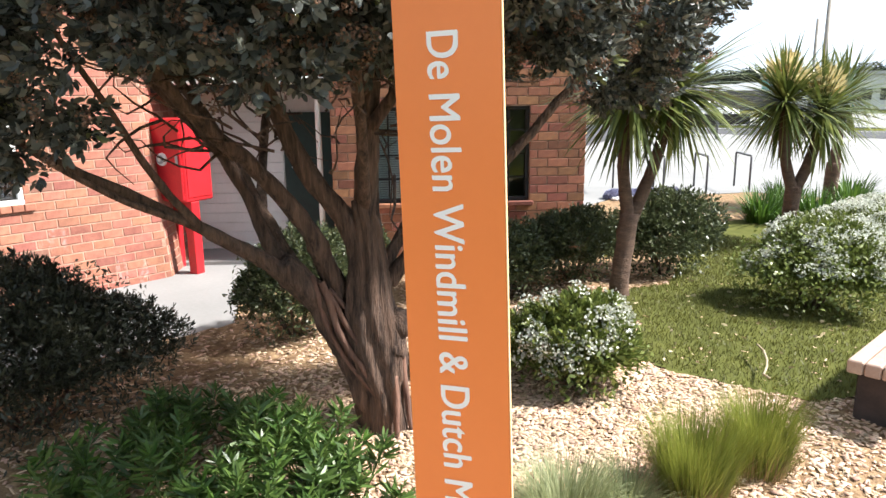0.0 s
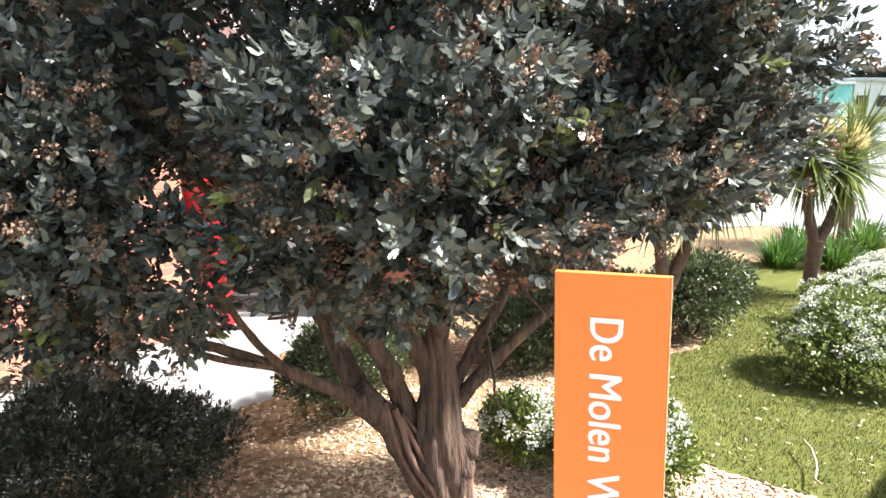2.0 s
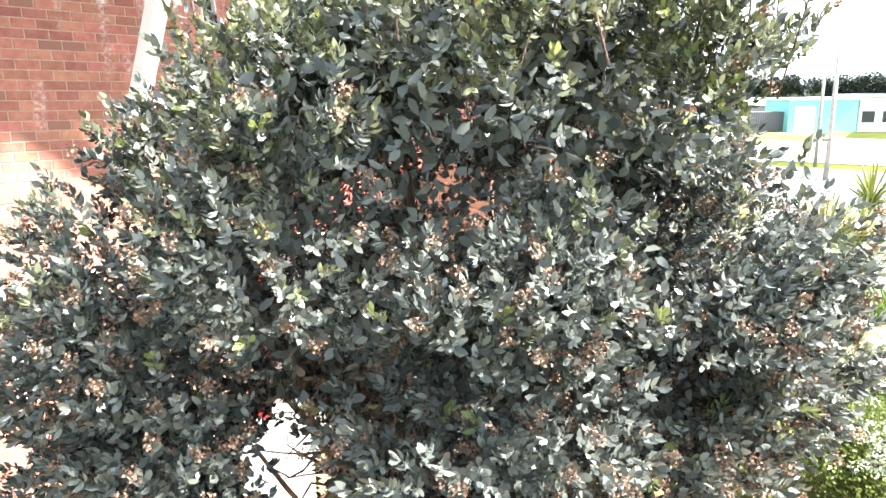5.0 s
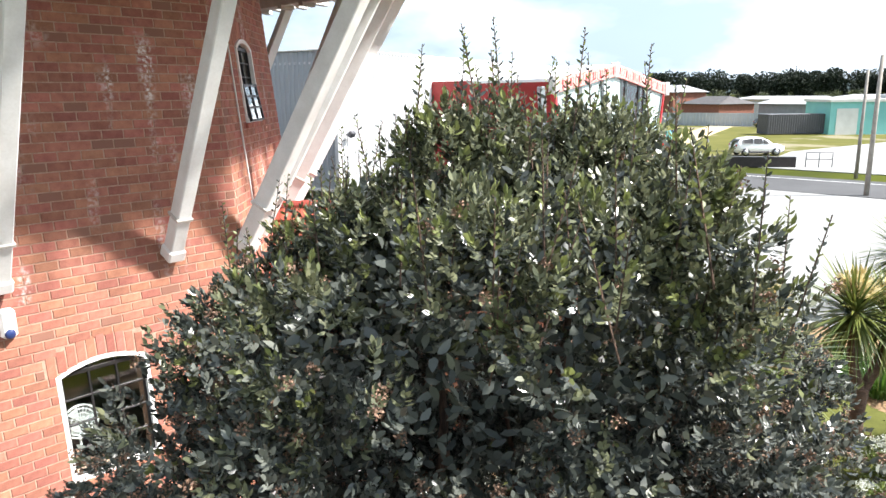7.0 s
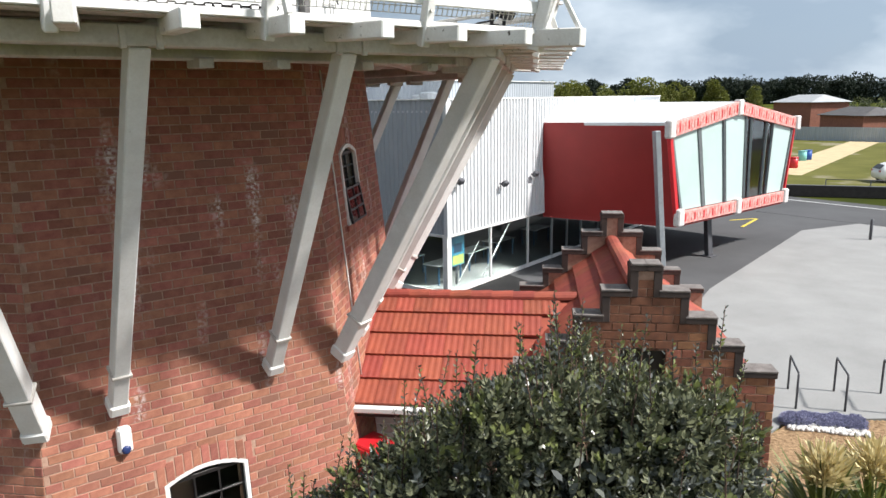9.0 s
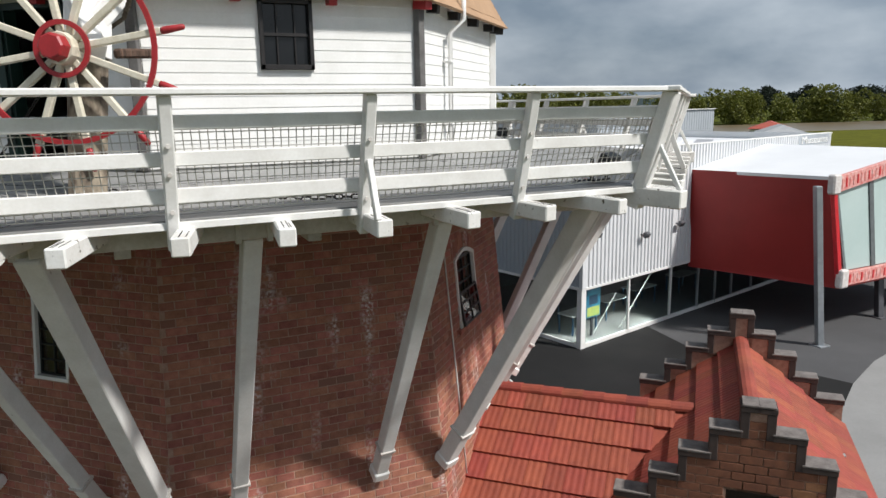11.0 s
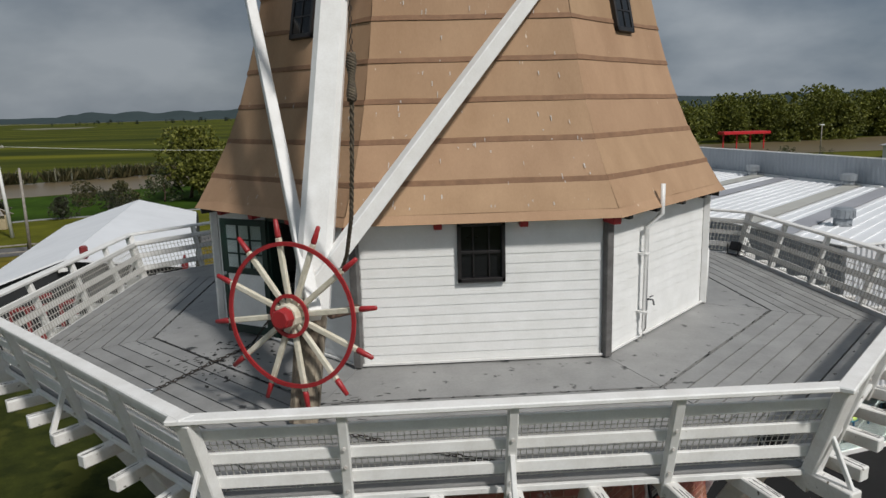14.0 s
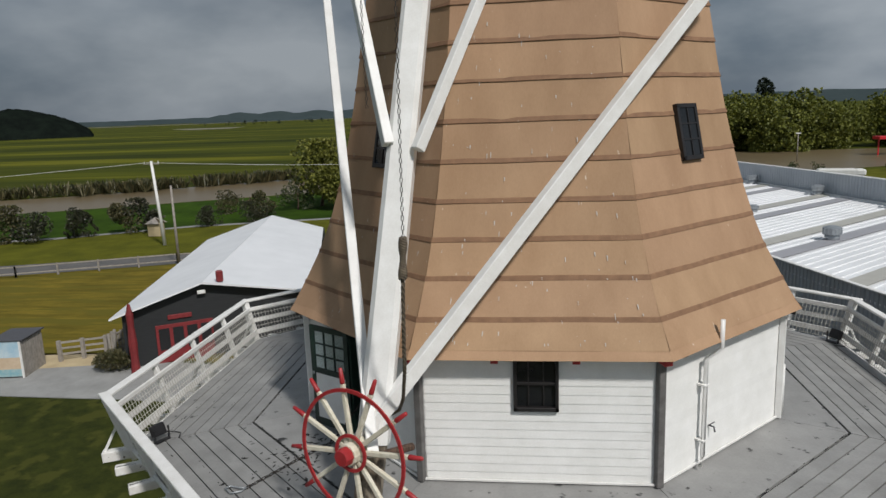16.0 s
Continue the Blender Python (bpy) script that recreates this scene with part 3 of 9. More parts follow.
def bed(name, poly, lift, material, label, category, step=0.25):
    xs = [p[0] for p in poly]
    ys = [p[1] for p in poly]
    x0, y0 = min(xs), min(ys)
    nx, ny = int((max(xs) - x0) / step) + 2, int((max(ys) - y0) / step) + 2
    v, f = [], []
    for j in range(ny):
        for i in range(nx):
            x, y = x0 + i * step, y0 + j * step
            v.append((x, y, bed_height(x, y) + lift))
    for j in range(ny - 1):
        for i in range(nx - 1):
            x, y = x0 + (i + 0.5) * step, y0 + (j + 0.5) * step
            if in_poly(x, y, poly):
                f.append((j * nx + i, j * nx + i + 1, (j + 1) * nx + i + 1, (j + 1) * nx + i))
    used = sorted({k for q in f for k in q})
    new_i = {k: n for n, k in enumerate(used)}
    return tagged(raw(name, [v[k] for k in used], [[new_i[k] for k in q] for q in f], material, smooth=True), label, category, kind="structure")


bed("garden_bed", GARDEN, 0.0, MULCH, "brown bark-mulched garden bed", "garden bed", 0.08)
bed("turf", TURF, 0.012, SOIL_GRASS, "green mown turf in the garden", "lawn", 0.06)

# ---------- windmill: brick tower ----------
CX, CY = 0.0, 0.1
T8 = math.tan(math.pi / 8)


def brick_ap(z):
    return 4.84 - 0.0905 * (z + 0.1)


def face_m(k):
    """Face k of an octagon round the mill's axis; face 0 looks to -y, k counts towards +x."""
    return Matrix.Translation((CX, CY, 0)) @ Matrix.Rotation(k * math.pi / 4, 4, "Z")


def ring_pt(ap, k, z, side=1.0):
    """Corner between face k and face k+1 (side 1) of an octagon of that apothem."""
    return face_m(k) @ Vector((side * ap * T8, -ap, z))


BL, BH, JT = 0.25, 0.1075, 0.011
rnd = random.Random(5)
tower = thing("windmill_tower", "tapering octagonal red brick windmill base", "windmill", at=(CX, CY, G))

# openings per face: (s0, s1, z0, z1, arch rise)
OPEN = {0: (-0.66, 0.40, 1.02, 2.30, 0.13), 1: (-0.60, 0.36, 4.98, 6.08, 0.13), 7: (-0.33, 0.27, 5.02, 6.10, 0.10)}


def arch_top(o, s):
    s0, s1, z0, z1, r = o
    c = (s0 + s1) / 2
    return z1 + r * (1 - ((s - c) / ((s1 - s0) / 2)) ** 2)


def wall_backing(k, top=7.42):
    """The wall itself, 0.35 thick, with the opening through it."""
    o = OPEN.get(k)
    bm = bmesh.new()
    M = face_m(k)

    def P(s, z, d):
        return M @ Vector((s, -(brick_ap(z) - d), z))

    def slab(pts):
        fr = [bm.verts.new(P(s, z, 0.004)) for s, z in pts]
        bk = [bm.verts.new(P(s * 0.925, z, 0.36)) for s, z in pts]
        bm.faces.new(fr)
        bm.faces.new(bk[::-1])
        n = len(pts)
        for i in range(n):
            bm.faces.new((fr[i], bk[i], bk[(i + 1) % n], fr[(i + 1) % n]))

    def hw(z):
        return brick_ap(z) * T8

    if not o:
        slab([(-hw(G), G), (hw(G), G), (hw(top), top), (-hw(top), top)])
    else:
        s0, s1, z0, z1, r = o
        slab([(-hw(G), G), (hw(G), G), (hw(z0), z0), (-hw(z0), z0)])
        zt = z1 + r
        slab([(-hw(z0), z0), (s0, z0), (s0, zt), (-hw(zt), zt)])
        slab([(s1, z0), (hw(z0), z0), (hw(zt), zt), (s1, zt)])
        slab([(-hw(zt), zt), (hw(zt), zt), (hw(top), top), (-hw(top), top)])
        n = 8
        pts = [(s0 + (s1 - s0) * i / n) for i in range(n + 1)]
        for a, b in zip(pts, pts[1:]):
            if arch_top(o, (a + b) / 2) < zt - 0.004:
                slab([(a, arch_top(o, a)), (b, arch_top(o, b)), (b, zt), (a, zt)])
    return part("wall", bm, MORTAR, tower)


def face_bricks(k, detailed, z_from=G, z_to=7.40):
    o = OPEN.get(k)

    def half(z):
        w = brick_ap(z) * T8 - 0.004
        return -w, w

    def holes(a, b, z0, z1):
        if not o:
            return [(a, b)]
        s0, s1, h0, h1, r = o
        ring = 0.25
        zc = (z0 + z1) / 2
        if zc < h0 or zc > h1 + r + ring:
            return [(a, b)]
        e = 0.0 if zc < h1 - 0.02 else 0.10
        if zc > h1 - 0.02 and zc > arch_top(o, (max(a, s0) + min(b, s1)) / 2) + ring:
            return [(a, b)]
        res = []
        if a < s0 - e:
            res.append((a, min(b, s0 - e)))
        if b > s1 + e:
            res.append((max(a, s1 + e), b))
        return res

    lst = lay_bricks((z_from, z_to), half, holes, BL, BH, JT, rnd)
    if o:
        s0, s1, h0, h1, r = o
        n = max(5, round((s1 - s0) / 0.095))
        for i in range(n):
            a, b = s0 - 0.08 + (s1 - s0 + 0.16) * i / n, s0 - 0.08 + (s1 - s0 + 0.16) * (i + 1) / n
            t0 = arch_top(o, min(max((a + b) / 2, s0), s1))
            lst.append((a + 0.004, b - 0.004, t0 + 0.004, t0 + 0.25))
    M = face_m(k)
    wall = wall_backing(k)
    near = []
    if detailed:
        order = sorted(lst, key=lambda q: (q[2] - 1.9) ** 2 + ((q[0] + q[1]) / 2) ** 2 * 0.3)
        near = order[:300]
        ns = set(near)
        lst = [q for q in lst if q not in ns]
    vs, fs = [], []
    for q in lst:
        out = 0.006 + rnd.random() * 0.004
        base = len(vs)
        for s, d, z in brick_corners(*q, out):
            vs.append(M @ Vector((s, -(brick_ap(z) + d - 0.006), z)))
        fs += (BOX_F + base).tolist()
    tagged(raw("bricks", vs, fs, BRICK_I, wall), kind="stuff")
    shared = {}
    for q in near:
        key = (round(q[1] - q[0], 2), round(q[3] - q[2], 3))
        if key not in shared:
            me = bpy.data.meshes.new("brick")
            tilt = 0.0905
            me.from_pydata([(s, -d + 0.006 + tilt * z, z) for s, d, z in brick_corners(0, key[0], 0, key[1], 0.009)], [], BOX_F.tolist())
            me.materials.append(BRICK)
            shared[key] = me
        ob = new("brick", shared[key])
        ob.parent = wall
        ob.matrix_basis = M @ Matrix.Translation((q[0], -brick_ap(q[2]) + rnd.uniform(-0.002, 0.002), q[2]))
    return wall


def arched_window(parent, M, o, d, cols, rows, frame_mat, sash_mat, frame_w=0.055, open_tilt=0.0):
    """An arched sash window set into the wall; d: depth of its face behind the wall's face, by height."""
    s0, s1, z0, z1, r = o
    w = thing_part("window", parent)

    def P(s, z, e):
        return M @ Vector((s, -(brick_ap(z) - d - e), z))

    def bar(name, p, q, wd, th, material, e=0.0):
        a, b = Vector(P(p[0], p[1], e)), Vector(P(q[0], q[1], e))
        m, n = frame_between(a, b, M.to_3x3() @ Vector((0, -1, 0)))
        return box(name, (-wd / 2, 0, -th / 2), (wd / 2, n, th / 2), material, w, "", 0.004, m)

    f = frame_w / 2
    bar("frame", (s0 + f, z0), (s0 + f, z1), frame_w, 0.09, frame_mat)
    bar("frame", (s1 - f, z0), (s1 - f, z1), frame_w, 0.09, frame_mat)
    bar("frame", (s0, z0 + f), (s1, z0 + f), frame_w, 0.11, frame_mat)
    n = 6
    for i in range(n):
        a, b = s0 + (s1 - s0) * i / n, s0 + (s1 - s0) * (i + 1) / n
        bar("frame", (a, arch_top(o, a) - f), (b, arch_top(o, b) - f), frame_w, 0.09, frame_mat)
    i0, i1, j0 = s0 + frame_w, s1 - frame_w, z0 + frame_w
    for i in range(cols + 1):
        s = i0 + (i1 - i0) * i / cols
        edge = i in (0, cols)
        bar("sash_bar", (s, j0), (s, arch_top(o, s) - frame_w * (1 if edge else 1.0)), 0.05 if edge else 0.022, 0.04, sash_mat, 0.03)
    for j in range(rows + 1):
        z = j0 + (z1 - 0.02 - j0) * j / rows
        bar("sash_bar", (i0, z), (i1, z), 0.05 if j in (0, rows) else 0.022, 0.04, sash_mat, 0.03)
    bm = bmesh.new()
    pts = [(i0, j0), (i1, j0)] + [(i1 + (i0 - i1) * i / n, arch_top(o, i1 + (i0 - i1) * i / n) - frame_w) for i in range(n + 1)]
    fr = [bm.verts.new(P(s, z, 0.040)) for s, z in pts]
    bk = [bm.verts.new(P(s, z, 0.046)) for s, z in pts]
    bm.faces.new(fr)
    bm.faces.new(bk[::-1])
    for i in range(len(pts)):
        bm.faces.new((fr[i], bk[i], bk[(i + 1) % len(pts)], fr[(i + 1) % len(pts)]))
    pane = part("pane", bm, GLASS, w)
    pane.visible_shadow = False
    return w


def thing_part(name, parent, at=(0, 0, 0)):
    """An Empty that holds the pieces of one part of a thing."""
    e = new(name)
    e.empty_display_size = 0.1
    e.parent = parent
    e.matrix_parent_inverse = Matrix.Translation(-parent.location)
    e.location = at
    return e


for k in range(8):
    if k in (0, 1, 7):
        face_bricks(k, k == 0)
    else:
        face_bricks(k, False)
arched_window(tower, face_m(0), OPEN[0], 0.05, 3, 4, PAINT, DARK)
arched_window(tower, face_m(1), OPEN[1], 0.02, 2, 5, PAINT_OLD, DARK, 0.06)
arched_window(tower, face_m(7), OPEN[7], 0.04, 2, 5, PAINT, DARK, 0.05)


def tilted_sash(k):
    """The lower sash of a face's small window, hung from its top and pushed out."""
    o = OPEN[k]
    M = face_m(k)
    s0, s1, z0 = o[0] + 0.05, o[1] - 0.05, o[2] + 0.05
    zt = z0 + 0.52
    top = Vector((0, -(brick_ap(zt) + 0.01), zt))
    bm = bmesh.new()
    L = Matrix.Translation(top) @ Matrix.Rotation(radians(-11), 4, "X")
    for a in (s0, (s0 + s1) / 2 - 0.012, s1 - 0.04):
        add_box(bm, (a, -0.02, -0.56), (a + (0.024 if a not in (s0, s1 - 0.04) else 0.04), 0.02, 0), M @ L)
    for z in (-0.04, -0.2, -0.37, -0.56):
        add_box(bm, (s0, -0.018, z), (s1, 0.018, z + 0.03), M @ L)
    box("pane", (s0 + 0.03, -0.004, -0.55), (s1 - 0.03, 0.004, -0.03), GLASS, tower, "", 0, M @ L).visible_shadow = False
    return part("sash", bm, DARK, tower, "dark awning sash pushed open")


tilted_sash(1)
# sills, inner floor and ceiling that close the tower
def sill_bricks(k):
    o, M = OPEN[k], face_m(k)
    n = round((o[1] - o[0] + 0.2) / 0.12)
    for i in range(n):
        a = o[0] - 0.1 + (o[1] - o[0] + 0.2) * i / n
        box("sill_brick", (a + 0.005, -brick_ap(o[2]) - 0.05, o[2] - 0.075), (a + (o[1] - o[0] + 0.2) / n - 0.005, -brick_ap(o[2]) + 0.12, o[2] + 0.004), BRICK, tower, "", 0.006, M)


sill_bricks(0)
sill_bricks(1)
sheet("inner_floor", [tuple(ring_pt(4.3, k, 0)[:2]) for k in range(8)], 0.02, CONC_D, tower)
sheet("inner_ceiling", [tuple(ring_pt(4.0, k, 0)[:2]) for k in range(8)], 4.3, CONC_D, tower, thick=0.15)
tube("cable", [face_m(1) @ Vector((-1.02, -brick_ap(z) - 0.015, z)) for z in (2.6, 4.0, 5.5, 7.3)], 0.012, PAINT_OLD, tower)


def sprinkler_box():
    t = thing("alarm_box", "small white plastic alarm siren on the brick wall", "alarm")
    M = face_m(0)
    bm = bmesh.new()
    add_box(bm, (-1.12, -brick_ap(3.05) - 0.10, 2.88), (-0.96, -brick_ap(3.05) + 0.02, 3.20), M, 0.03)
    part("case", bm, PAINT, t)
    bm = bmesh.new()
    bmesh.ops.create_uvsphere(bm, u_segments=12, v_segments=8, radius=0.055, matrix=M @ Matrix.Translation((-1.04, -brick_ap(2.92) - 0.085, 2.93)) @ Matrix.Diagonal((1, 0.6, 1, 1)))
    part("lens", bm, mat("blue_lens", (0.03, 0.05, 0.16), None, 0.2, 4, 40, 0), t, "dark blue lens", True)


sprinkler_box()


def pedestal_fan():
    t = thing("pedestal_fan", "pale pedestal fan standing inside the window", "fan")
    c = Vector((-0.33, -4.10, 1.52))
    bm = bmesh.new()
    for r in (0.21, 0.17, 0.12, 0.07):
        pts = [c + Vector((r * math.cos(a), -0.05 * (1 - (r / 0.21) ** 2), r * math.sin(a))) for a in np.linspace(0, 2 * math.pi, 25)]
        add_tube(bm, pts, [0.006 if r < 0.2 else 0.012] * 25, 5, False)
    for i in range(24):
        a = 2 * math.pi * i / 24
        add_tube(bm, [c + Vector((0.02 * math.cos(a), -0.06, 0.02 * math.sin(a))), c + Vector((0.21 * math.cos(a), 0, 0.21 * math.sin(a)))], [0.004, 0.004], 4, False)
    part("grille", bm, PAINT, t)
    bm = bmesh.new()
    for i in range(3):
        a = 2 * math.pi * i / 3
        vs = [bm.verts.new(c + Vector((rr * math.cos(a + da), 0.02 + dy, rr * math.sin(a + da)))) for rr, da, dy in ((0.03, -0.4, 0), (0.18, -0.5, 0.03), (0.19, 0.35, -0.02), (0.03, 0.4, 0))]
        bm.faces.new(vs)
    bmesh.ops.solidify(bm, geom=bm.faces[:], thickness=0.004)
    part("blade", bm, PAINT, t)
    tube("pole", [c + Vector((0, 0.08, 0)), (c.x, c.y + 0.1, 0.05)], 0.018, PAINT, t)
    tube("base", [(c.x, c.y + 0.1, 0.02), (c.x, c.y + 0.1, 0.06)], 0.2, PAINT, t, seg=20)


pedestal_fan()

# ---------- windmill: gallery ----------
gallery = thing("windmill_gallery", "weathered white timber gallery round the windmill", "gallery", at=(CX, CY, 7.4))
Z_WALL, Z_EDGE = 7.775, 7.60
AP_WALL, AP_EDGE = 4.225, 7.235


def deck_z(ap):
    return Z_WALL + (Z_EDGE - Z_WALL) * (ap - AP_WALL) / (AP_EDGE - AP_WALL)


def deck_strip(k, a0, a1, material, name, gap=0.006):
    bm = bmesh.new()
    M = face_m(k)
    top, low = [], []
    for s, a in ((-1, a0), (1, a0), (1, a1), (-1, a1)):
        x = s * (a * T8 - gap)
        top.append(bm.verts.new(M @ Vector((x, -a, deck_z(a)))))
        low.append(bm.verts.new(M @ Vector((x, -a, deck_z(a) - 0.045))))
    bm.faces.new(top)
    bm.faces.new(low[::-1])
    for i in range(4):
        bm.faces.new((top[i], low[i], low[(i + 1) % 4], top[(i + 1) % 4]))
    return part(name, bm, material, gallery)


for k in range(8):
    deck_strip(k, 4.05, 5.265, DECK_IN, "deck_panel", 0.004)
    n = 8
    for i in range(n):
        a0, a1 = 5.30 + (AP_EDGE - 5.30) * i / n, 5.30 + (AP_EDGE - 5.30) * (i + 1) / n
        deck_strip(k, a0 + 0.011, a1 - 0.011, DECK, "deck_plank", 0.009)


def dark_gap_sheet(k):
    """Added black sheet that puts the shade between the planks into their gaps."""
    M = face_m(k)
    bm = bmesh.new()
    top, low = [], []
    for sgn, a in ((-1, 4.05), (1, 4.05), (1, AP_EDGE - 0.02), (-1, AP_EDGE - 0.02)):
        top.append(bm.verts.new(M @ Vector((sgn * a * T8, -a, deck_z(a) - 0.047))))
        low.append(bm.verts.new(M @ Vector((sgn * a * T8, -a, deck_z(a) - 0.053))))
    bm.faces.new(top)
    bm.faces.new(low[::-1])
    for i in range(4):
        bm.faces.new((top[i], low[i], low[(i + 1) % 4], top[(i + 1) % 4]))
    part("black_gap_sheet", bm, BLACK, gallery, "added black sheet that darkens the plank gaps")


def peeled_paint():
    """Flaked spots of the deck paint: thin dark scabs, thickest by the door and along the seams."""
    pr = random.Random(77)
    vs, fs = [], []

    def scab(x, y, rx, ry, turn):
        q = Matrix.Rotation(-math.atan2(x - CX, -(y - CY)), 2)
        a = math.atan2(x - CX, -(y - CY))
        k = round(a / (math.pi / 4))
        ap = math.hypot(x - CX, y - CY) * math.cos(a - k * math.pi / 4)
        n, base = 9, len(vs)
        for i in range(n):
            t = 2 * math.pi * i / n
            r = pr.uniform(0.45, 1.1)
            u, v = rx * r * math.cos(t), ry * r * math.sin(t)
            dx, dy = u * math.cos(turn) - v * math.sin(turn), u * math.sin(turn) + v * math.cos(turn)
            out = dx * math.sin(k * math.pi / 4) - dy * math.cos(k * math.pi / 4)
            vs.append((x + dx, y + dy, deck_z(ap + out) + 0.0022))
        fs.append(tuple(range(base, base + n)))

    for i in range(120):
        x, y = pr.gauss(-3.9, 0.42), pr.gauss(-3.35, 0.42)
        r = pr.uniform(0.008, 0.05)
        scab(x, y, r * 1.6, r * 0.7, pr.uniform(0, 3.1))
    for i in range(34):
        scab(pr.gauss(-1.75, 0.35), pr.gauss(-5.3, 0.25), pr.uniform(0.02, 0.09), pr.uniform(0.006, 0.016), pr.uniform(-0.4, 0.4))
    for k in (7, 0, 1, 2, 6):
        M = face_m(k)
        for ap, count, big in ((5.285, 26 if k != 7 else 70, 1.0), (5.555, 6, 0.6), (6.065, 5, 0.6), (6.575, 7, 0.7), (6.83, 9, 0.8)):
            for i in range(count):
                p = M @ Vector((pr.uniform(-1, 1) * ap * T8, -ap + pr.gauss(0, 0.012), 0))
                scab(p.x, p.y, pr.uniform(0.02, 0.11) * big, pr.uniform(0.006, 0.02) * big, k * math.pi / 4)
    tagged(raw("peeled_paint", vs, fs, BLACK, gallery, "dark flakes where the deck paint has peeled"), kind="stuff")


for k in range(8):
    dark_gap_sheet(k)
peeled_paint()


def local_beam(name, k, p, q, w, h, material, parent, bevel=0.012, label=""):
    M = face_m(k)
    return beam(name, M @ Vector(p), M @ Vector(q), w, h, material, parent, label, bevel)


JOIST = (-2.53, -1.70, -0.89, -0.06, 0.79, 1.61, 2.46)        # where the outer ends stand; the joists fan out from the axis
POST_S = (-1.71, -0.11, 1.485)
RAIL_AP0, RAIL_AP1 = 7.25, 7.56        # foot and top of the posts
Z_RAIL = 8.60


def on_post(z):
    return RAIL_AP0 + (RAIL_AP1 - RAIL_AP0) * (z - 7.5) / (Z_RAIL - 7.5)


for k in range(8):
    M = face_m(k)
    dz = 0.004 * (k % 2)          # joints step by a few millimetres from face to face
    for s in JOIST:
        j = local_beam("joist", k, (s * 0.56, -4.3, 7.57), (s, -7.67, 7.452), 0.145, 0.155, PEEL, gallery)
        # weather cracks along the outer end
        for i in range(3 if k in (0, 1, 6, 7) else 0):
            o = rnd.uniform(-0.05, 0.05)
            e, f = rnd.uniform(0.995, 1.0), rnd.uniform(0.955, 0.98)
            local_beam("crack", k, (s * f + o, -7.67 * f, 7.5305 + (1 - f) * 0.24), (s * e + o, -7.67 * e, 7.5305), 0.007, 0.004, BLACK, j, 0)
    # corner joist between this face and the next
    a, b = ring_pt(4.3, k, 7.575), ring_pt(7.72, k, 7.475)
    beam("joist", a, b, 0.17, 0.19, PEEL, gallery, "", 0.012)
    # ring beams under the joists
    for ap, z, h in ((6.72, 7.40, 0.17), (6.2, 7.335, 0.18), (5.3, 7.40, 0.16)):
        local_beam("ring_beam", k, (-ap * T8, -ap, z + dz), (ap * T8, -ap, z + dz), 0.2, h, PAINT_DIM, gallery)
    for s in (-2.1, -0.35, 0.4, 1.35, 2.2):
        local_beam("block", k, (s, -6.08, 7.225), (s, -6.42, 7.215), 0.14, 0.09, PAINT_DIM, gallery, 0.008)
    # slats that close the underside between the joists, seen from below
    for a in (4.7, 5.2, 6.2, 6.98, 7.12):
        local_beam("slat", k, (-a * T8 + 0.1, -a, deck_z(a) - 0.075), (a * T8 - 0.1, -a, deck_z(a) - 0.075), 0.16, 0.03, PAINT_DIM, gallery, 0.004)
    # struts from the brick wall to the ring beam
    for s, head_s in ((-1.07, -1.01), (0.84, 0.92)):
        zf = 3.50
        foot = (s, -brick_ap(zf) - 0.11, zf)
        local_beam("strut", k, foot, (head_s, -6.70, 7.34), 0.175, 0.19, PAINT_OLD, gallery)
        f0 = Vector(foot)
        d = (Vector((head_s, -6.70, 7.34)) - f0).normalized()
        local_beam("strut_shoe", k, f0 - d * 0.09, f0 + d * 0.07, 0.225, 0.235, PAINT, gallery, 0.02)
        local_beam("strut_collar", k, f0 + d * 0.52, f0 + d * 0.56, 0.215, 0.23, PAINT_DIM, gallery, 0.006)
        local_beam("cleat", k, (head_s - 0.14, -6.83, 7.47), (head_s - 0.14, -6.83, 7.29), 0.05, 0.06, PAINT_DIM, gallery, 0.006)
        local_beam("cleat", k, (head_s + 0.14, -6.83, 7.47), (head_s + 0.14, -6.83, 7.29), 0.05, 0.06, PAINT_DIM, gallery, 0.006)
    zf = 3.43
    foot, head = ring_pt(brick_ap(zf) + 0.06, k, zf), ring_pt(6.70, k, 7.34)
    d = (head - foot).normalized()
    beam("strut", foot, head, 0.22, 0.22, PAINT_OLD, gallery, "", 0.012)
    beam("strut_shoe", foot - d * 0.09, foot + d * 0.07, 0.26, 0.26, PAINT, gallery, "", 0.02)
    beam("strut_collar", foot + d * 0.6, foot + d * 0.64, 0.265, 0.265, PAINT_DIM, gallery, "", 0.006)
    # posts and rails
    for s in POST_S:
        local_beam("post", k, (s, -on_post(7.36), 7.36), (s, -on_post(8.58), 8.58), 0.10, 0.10, PAINT_OLD, gallery)
        for z in (7.68, 7.98, 8.2):
            bm = bmesh.new()
            bmesh.ops.create_cone(bm, cap_ends=True, segments=8, radius1=0.018, radius2=0.018, depth=0.02, matrix=M @ Matrix.Translation((s, -on_post(z) - 0.058, z)) @ Matrix.Rotation(math.pi / 2, 4, "X"))
            part("bolt", bm, PAINT_DIM, gallery)
    # outer braces at the middle post
    local_beam("brace", k, (POST_S[1], -7.64, 7.52), (POST_S[1], -on_post(8.02) - 0.05, 8.02), 0.05, 0.07, PAINT_OLD, gallery, 0.006)
    p0, p1 = ring_pt(on_post(7.36) + 0.0, k, 7.36), ring_pt(on_post(8.58), k, 8.58)
    beam("corner_post", p0, p1, 0.16, 0.14, PAINT_OLD, gallery, "", 0.012)
